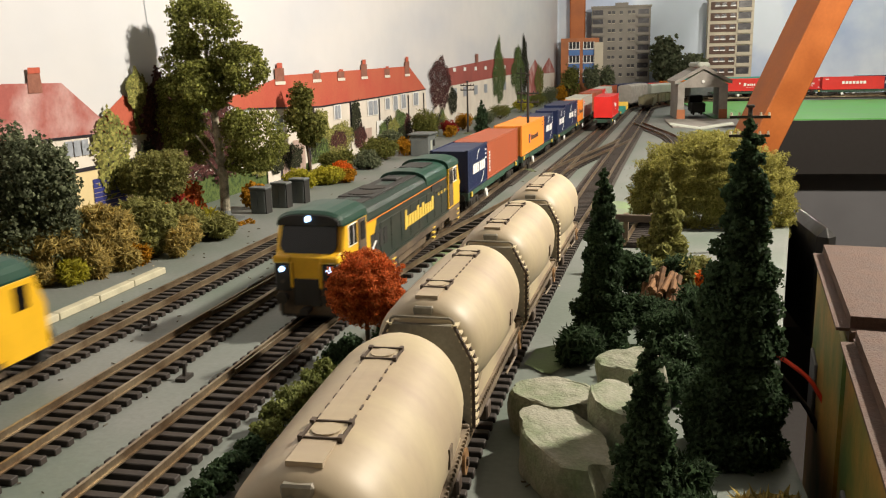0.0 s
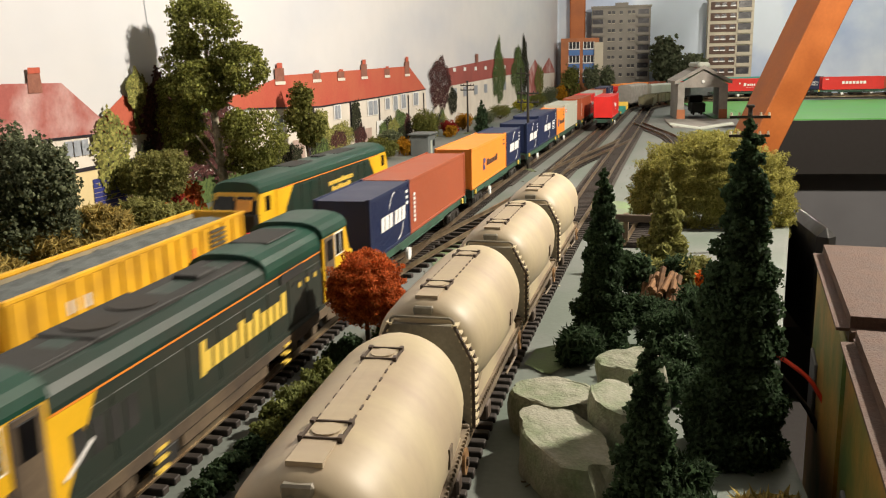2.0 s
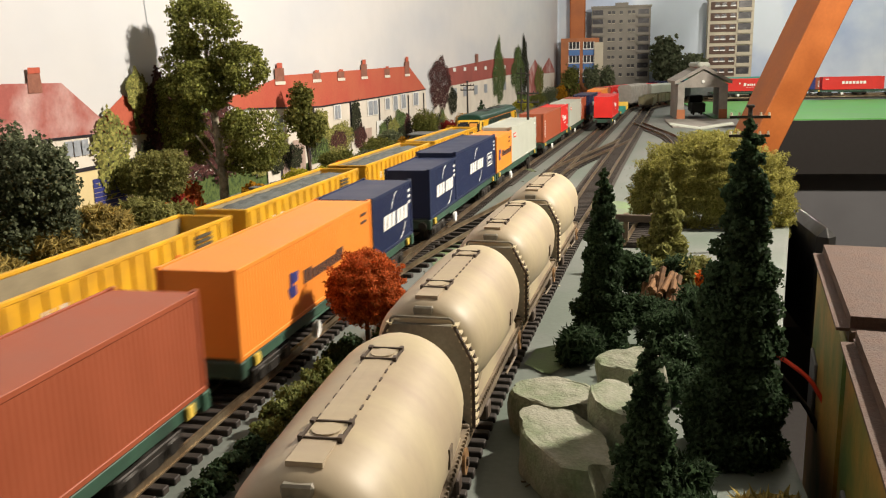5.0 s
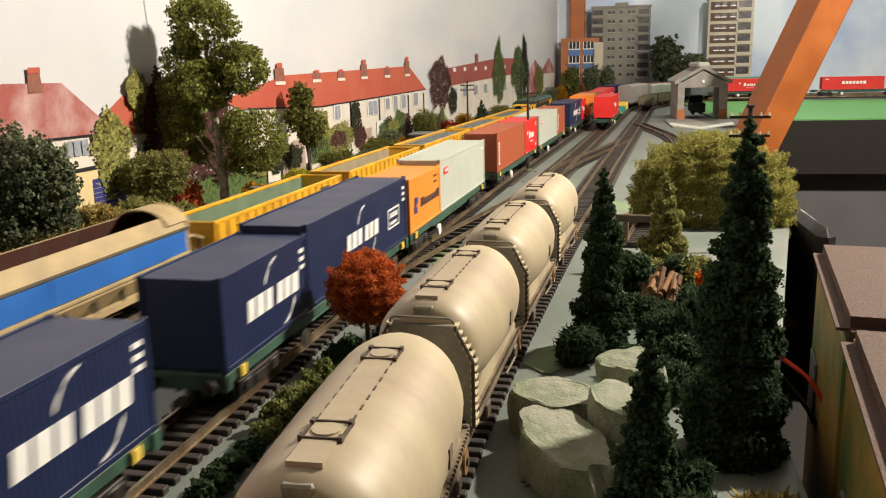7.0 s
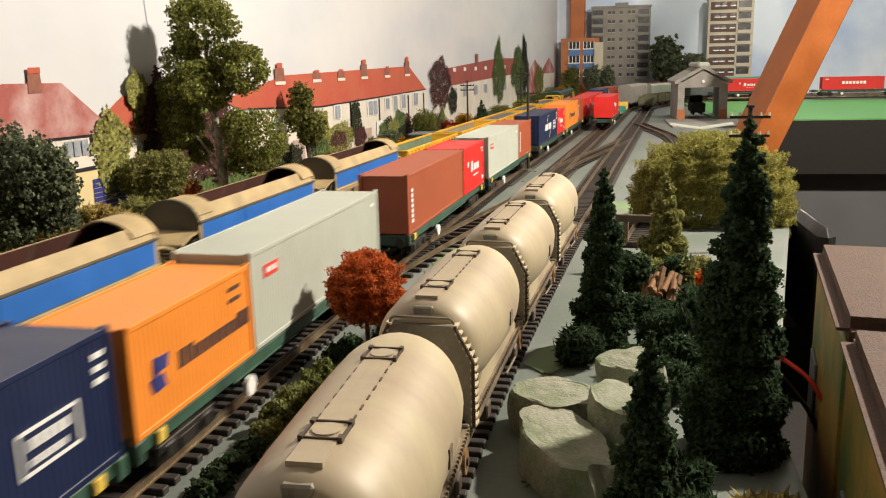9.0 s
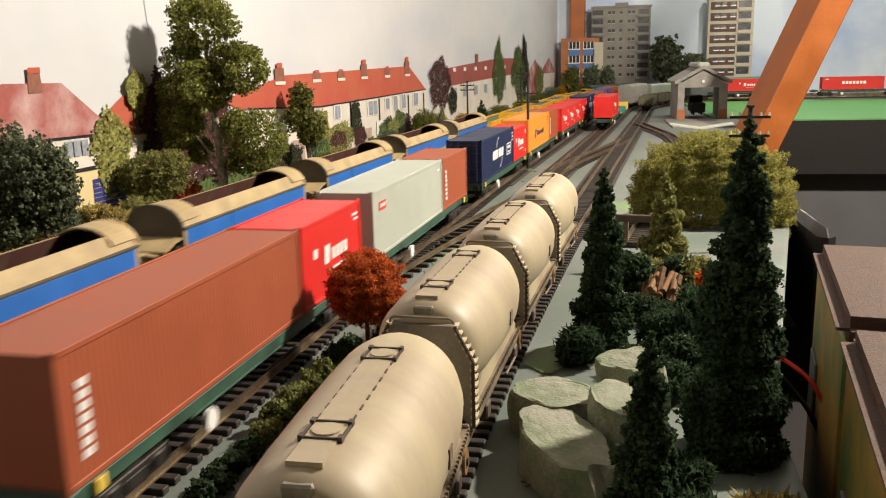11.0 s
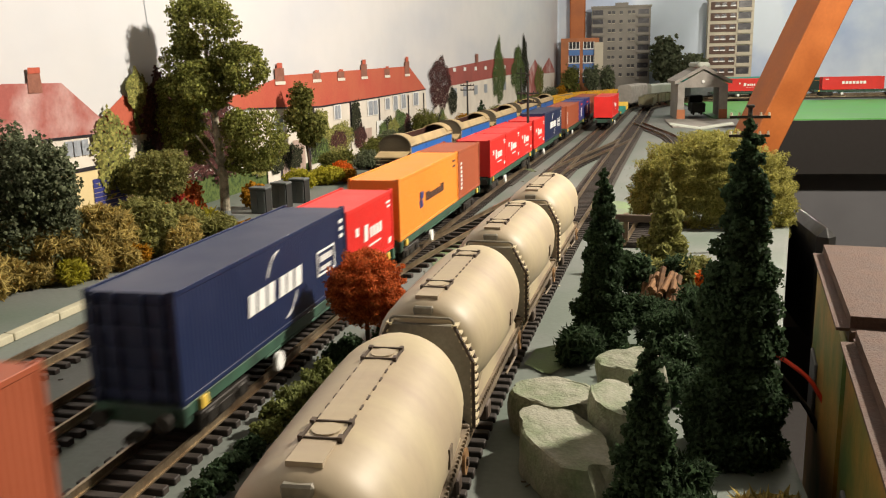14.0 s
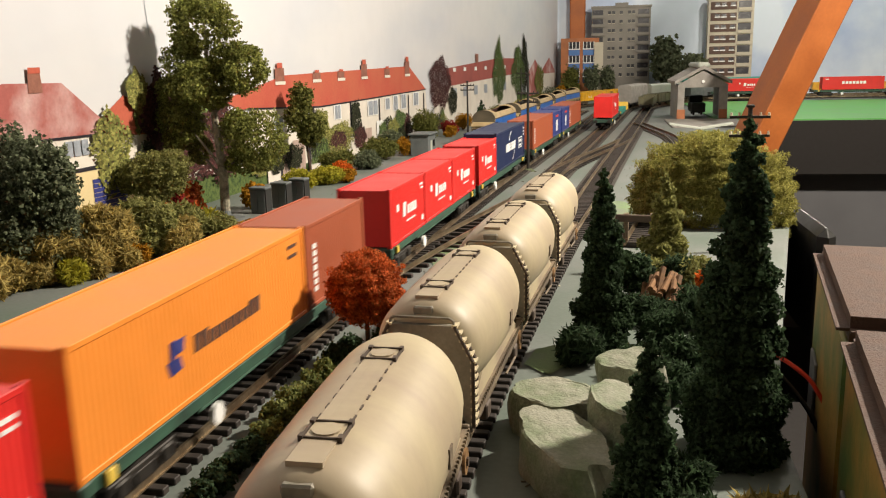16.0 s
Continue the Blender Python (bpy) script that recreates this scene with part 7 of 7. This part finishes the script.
    # brown topped cases beside the board
    for a, b, lab in (((0.2525, 0.811), 0.119, "brown textured case with a painted side"), ((0.2315, 0.687), 0.20, "brown textured case with a painted side standing before another")):
        t = thing("storage_case", lab, "case", "cases beside the layout", at=(a[0], a[1], 0), turn=-9.6)
        part("lid", box(B(), 0.0, 0.30, -b, 0.0, 0.0315, 0.0405, bevel=0.0040, seg=4), "box_brown", t, smooth=False)
        boxpart("body", "box_side", t, 0.0025, 0.297, -b + 0.001, -0.001, -0.31, 0.0318, bevel=0.001)
        boxpart("label_plate", "panel_grey", t, 0.0012, 0.0026, -b * 0.30, -b * 0.10, -0.030, -0.004, bevel=0.0004)
    # wires by the case
    for k, (mat, r, pts) in enumerate((("wire_red", 0.0009, ((0.228, 0.76, 0.006), (0.236, 0.755, 0.002), (0.243, 0.75, -0.004), (0.250, 0.75, -0.02))), ("wire_red", 0.0009, ((0.224, 0.70, -0.02), (0.228, 0.68, -0.045), (0.226, 0.66, -0.08), (0.220, 0.65, -0.14))),
                                       ("wire_red", 0.0008, ((0.226, 0.71, -0.02), (0.231, 0.69, -0.05), (0.230, 0.67, -0.09), (0.226, 0.66, -0.15))), ("wire_black", 0.0010, ((0.226, 0.77, 0.0), (0.238, 0.765, -0.01), (0.250, 0.76, -0.03), (0.255, 0.76, -0.06))))):
        cu = bpy.data.curves.new("wire", "CURVE")
        cu.dimensions, cu.bevel_depth = "3D", r
        sp = cu.splines.new("NURBS")
        sp.points.add(len(pts) - 1)
        for p, q in zip(sp.points, pts):
            p.co = (*q, 1)
        sp.use_endpoint_u, sp.order_u = True, 3
        cu.materials.append(M[mat])
        tagged(new("wire", cu), "loose red wire hanging beside the baseboard" if mat == "wire_red" else "loose black wire beside the baseboard", "wire", "wires")
    t = thing("chair", "dark chair with a white curved arm in the operating well", "chair", at=(0.36, 1.12, -0.31))
    boxpart("seat", "wire_black", t, -0.03, 0.10, -0.07, 0.07, 0.20, 0.225, bevel=0.01)
    boxpart("backrest", "wire_black", t, -0.045, -0.032, -0.07, 0.07, 0.22, 0.31, bevel=0.006)
    boxpart("armrest", "chair_white", t, -0.040, -0.028, -0.095, -0.075, 0.19, 0.285, bevel=0.005)
    part("pillar", rod(B(), (0.03, 0, 0), (0.03, 0, 0.20), 0.012, 12), "wheel", t)


BRACE_TURN = 14

# ---------------------------------------------------------------- building and motion
build_room()
build_ground()
build_backscene()
build_far_end()
build_container_train()
build_container_engine()
build_stone_train()
build_tank_wagons()
build_far_stock()
build_scenery()
build_tracks()

# metres along the line of each train's first container / first wagon end, by seconds
RUN = {"A": ((0.0, 1.105), (1.0, 0.981), (2.0, 0.853), (3.0, 0.714), (4.0, 0.577), (6.3, 0.2355), (7.0, 0.1315), (8.0, -0.0235), (9.0, -0.1725),
             (11.5, -0.5885), (12.5, -0.7615), (13.0, -0.8470), (14.0, -1.0105), (15.0, -1.165), (16.0, -1.3185)),
       "B": ((0.0, 0.222), (1.0, 0.467), (2.0, 0.706), (3.0, 0.942), (4.0, 1.169), (6.5, 1.701), (8.0, 2.010), (9.0, 2.205), (11.5, 2.724), (12.5, 2.945), (14.0, 3.281), (15.0, 3.492), (16.0, 3.705))}
OFFSET = {"A": 0.0, "B": -0.103}


def place(run, t):
    """Smooth run of a train through its known places."""
    k = max(i for i in range(len(run) - 1) if run[i][0] <= t + 1e-9)
    (t0, p0), (t1, p1) = run[k], run[k + 1]
    slope = lambda i: (run[min(i + 1, len(run) - 1)][1] - run[max(i - 1, 0)][1]) / (run[min(i + 1, len(run) - 1)][0] - run[max(i - 1, 0)][0])
    h, u = t1 - t0, (t - t0) / (t1 - t0)
    return (p0 * (2 * u ** 3 - 3 * u * u + 1) + slope(k) * h * (u ** 3 - 2 * u * u + u) + p1 * (3 * u * u - 2 * u ** 3) + slope(k + 1) * h * (u ** 3 - u * u))


def motions():
    for ob, train, at in MOVERS:
        rows = []
        for i in range(33):
            t = i * 0.5
            x, y, a = line(place(RUN[train], t) + at, OFFSET[train])
            rows.append((t, pose(x, y, 0, 0, 0, -math.degrees(a))))
        walk(ob, rows)


motions()
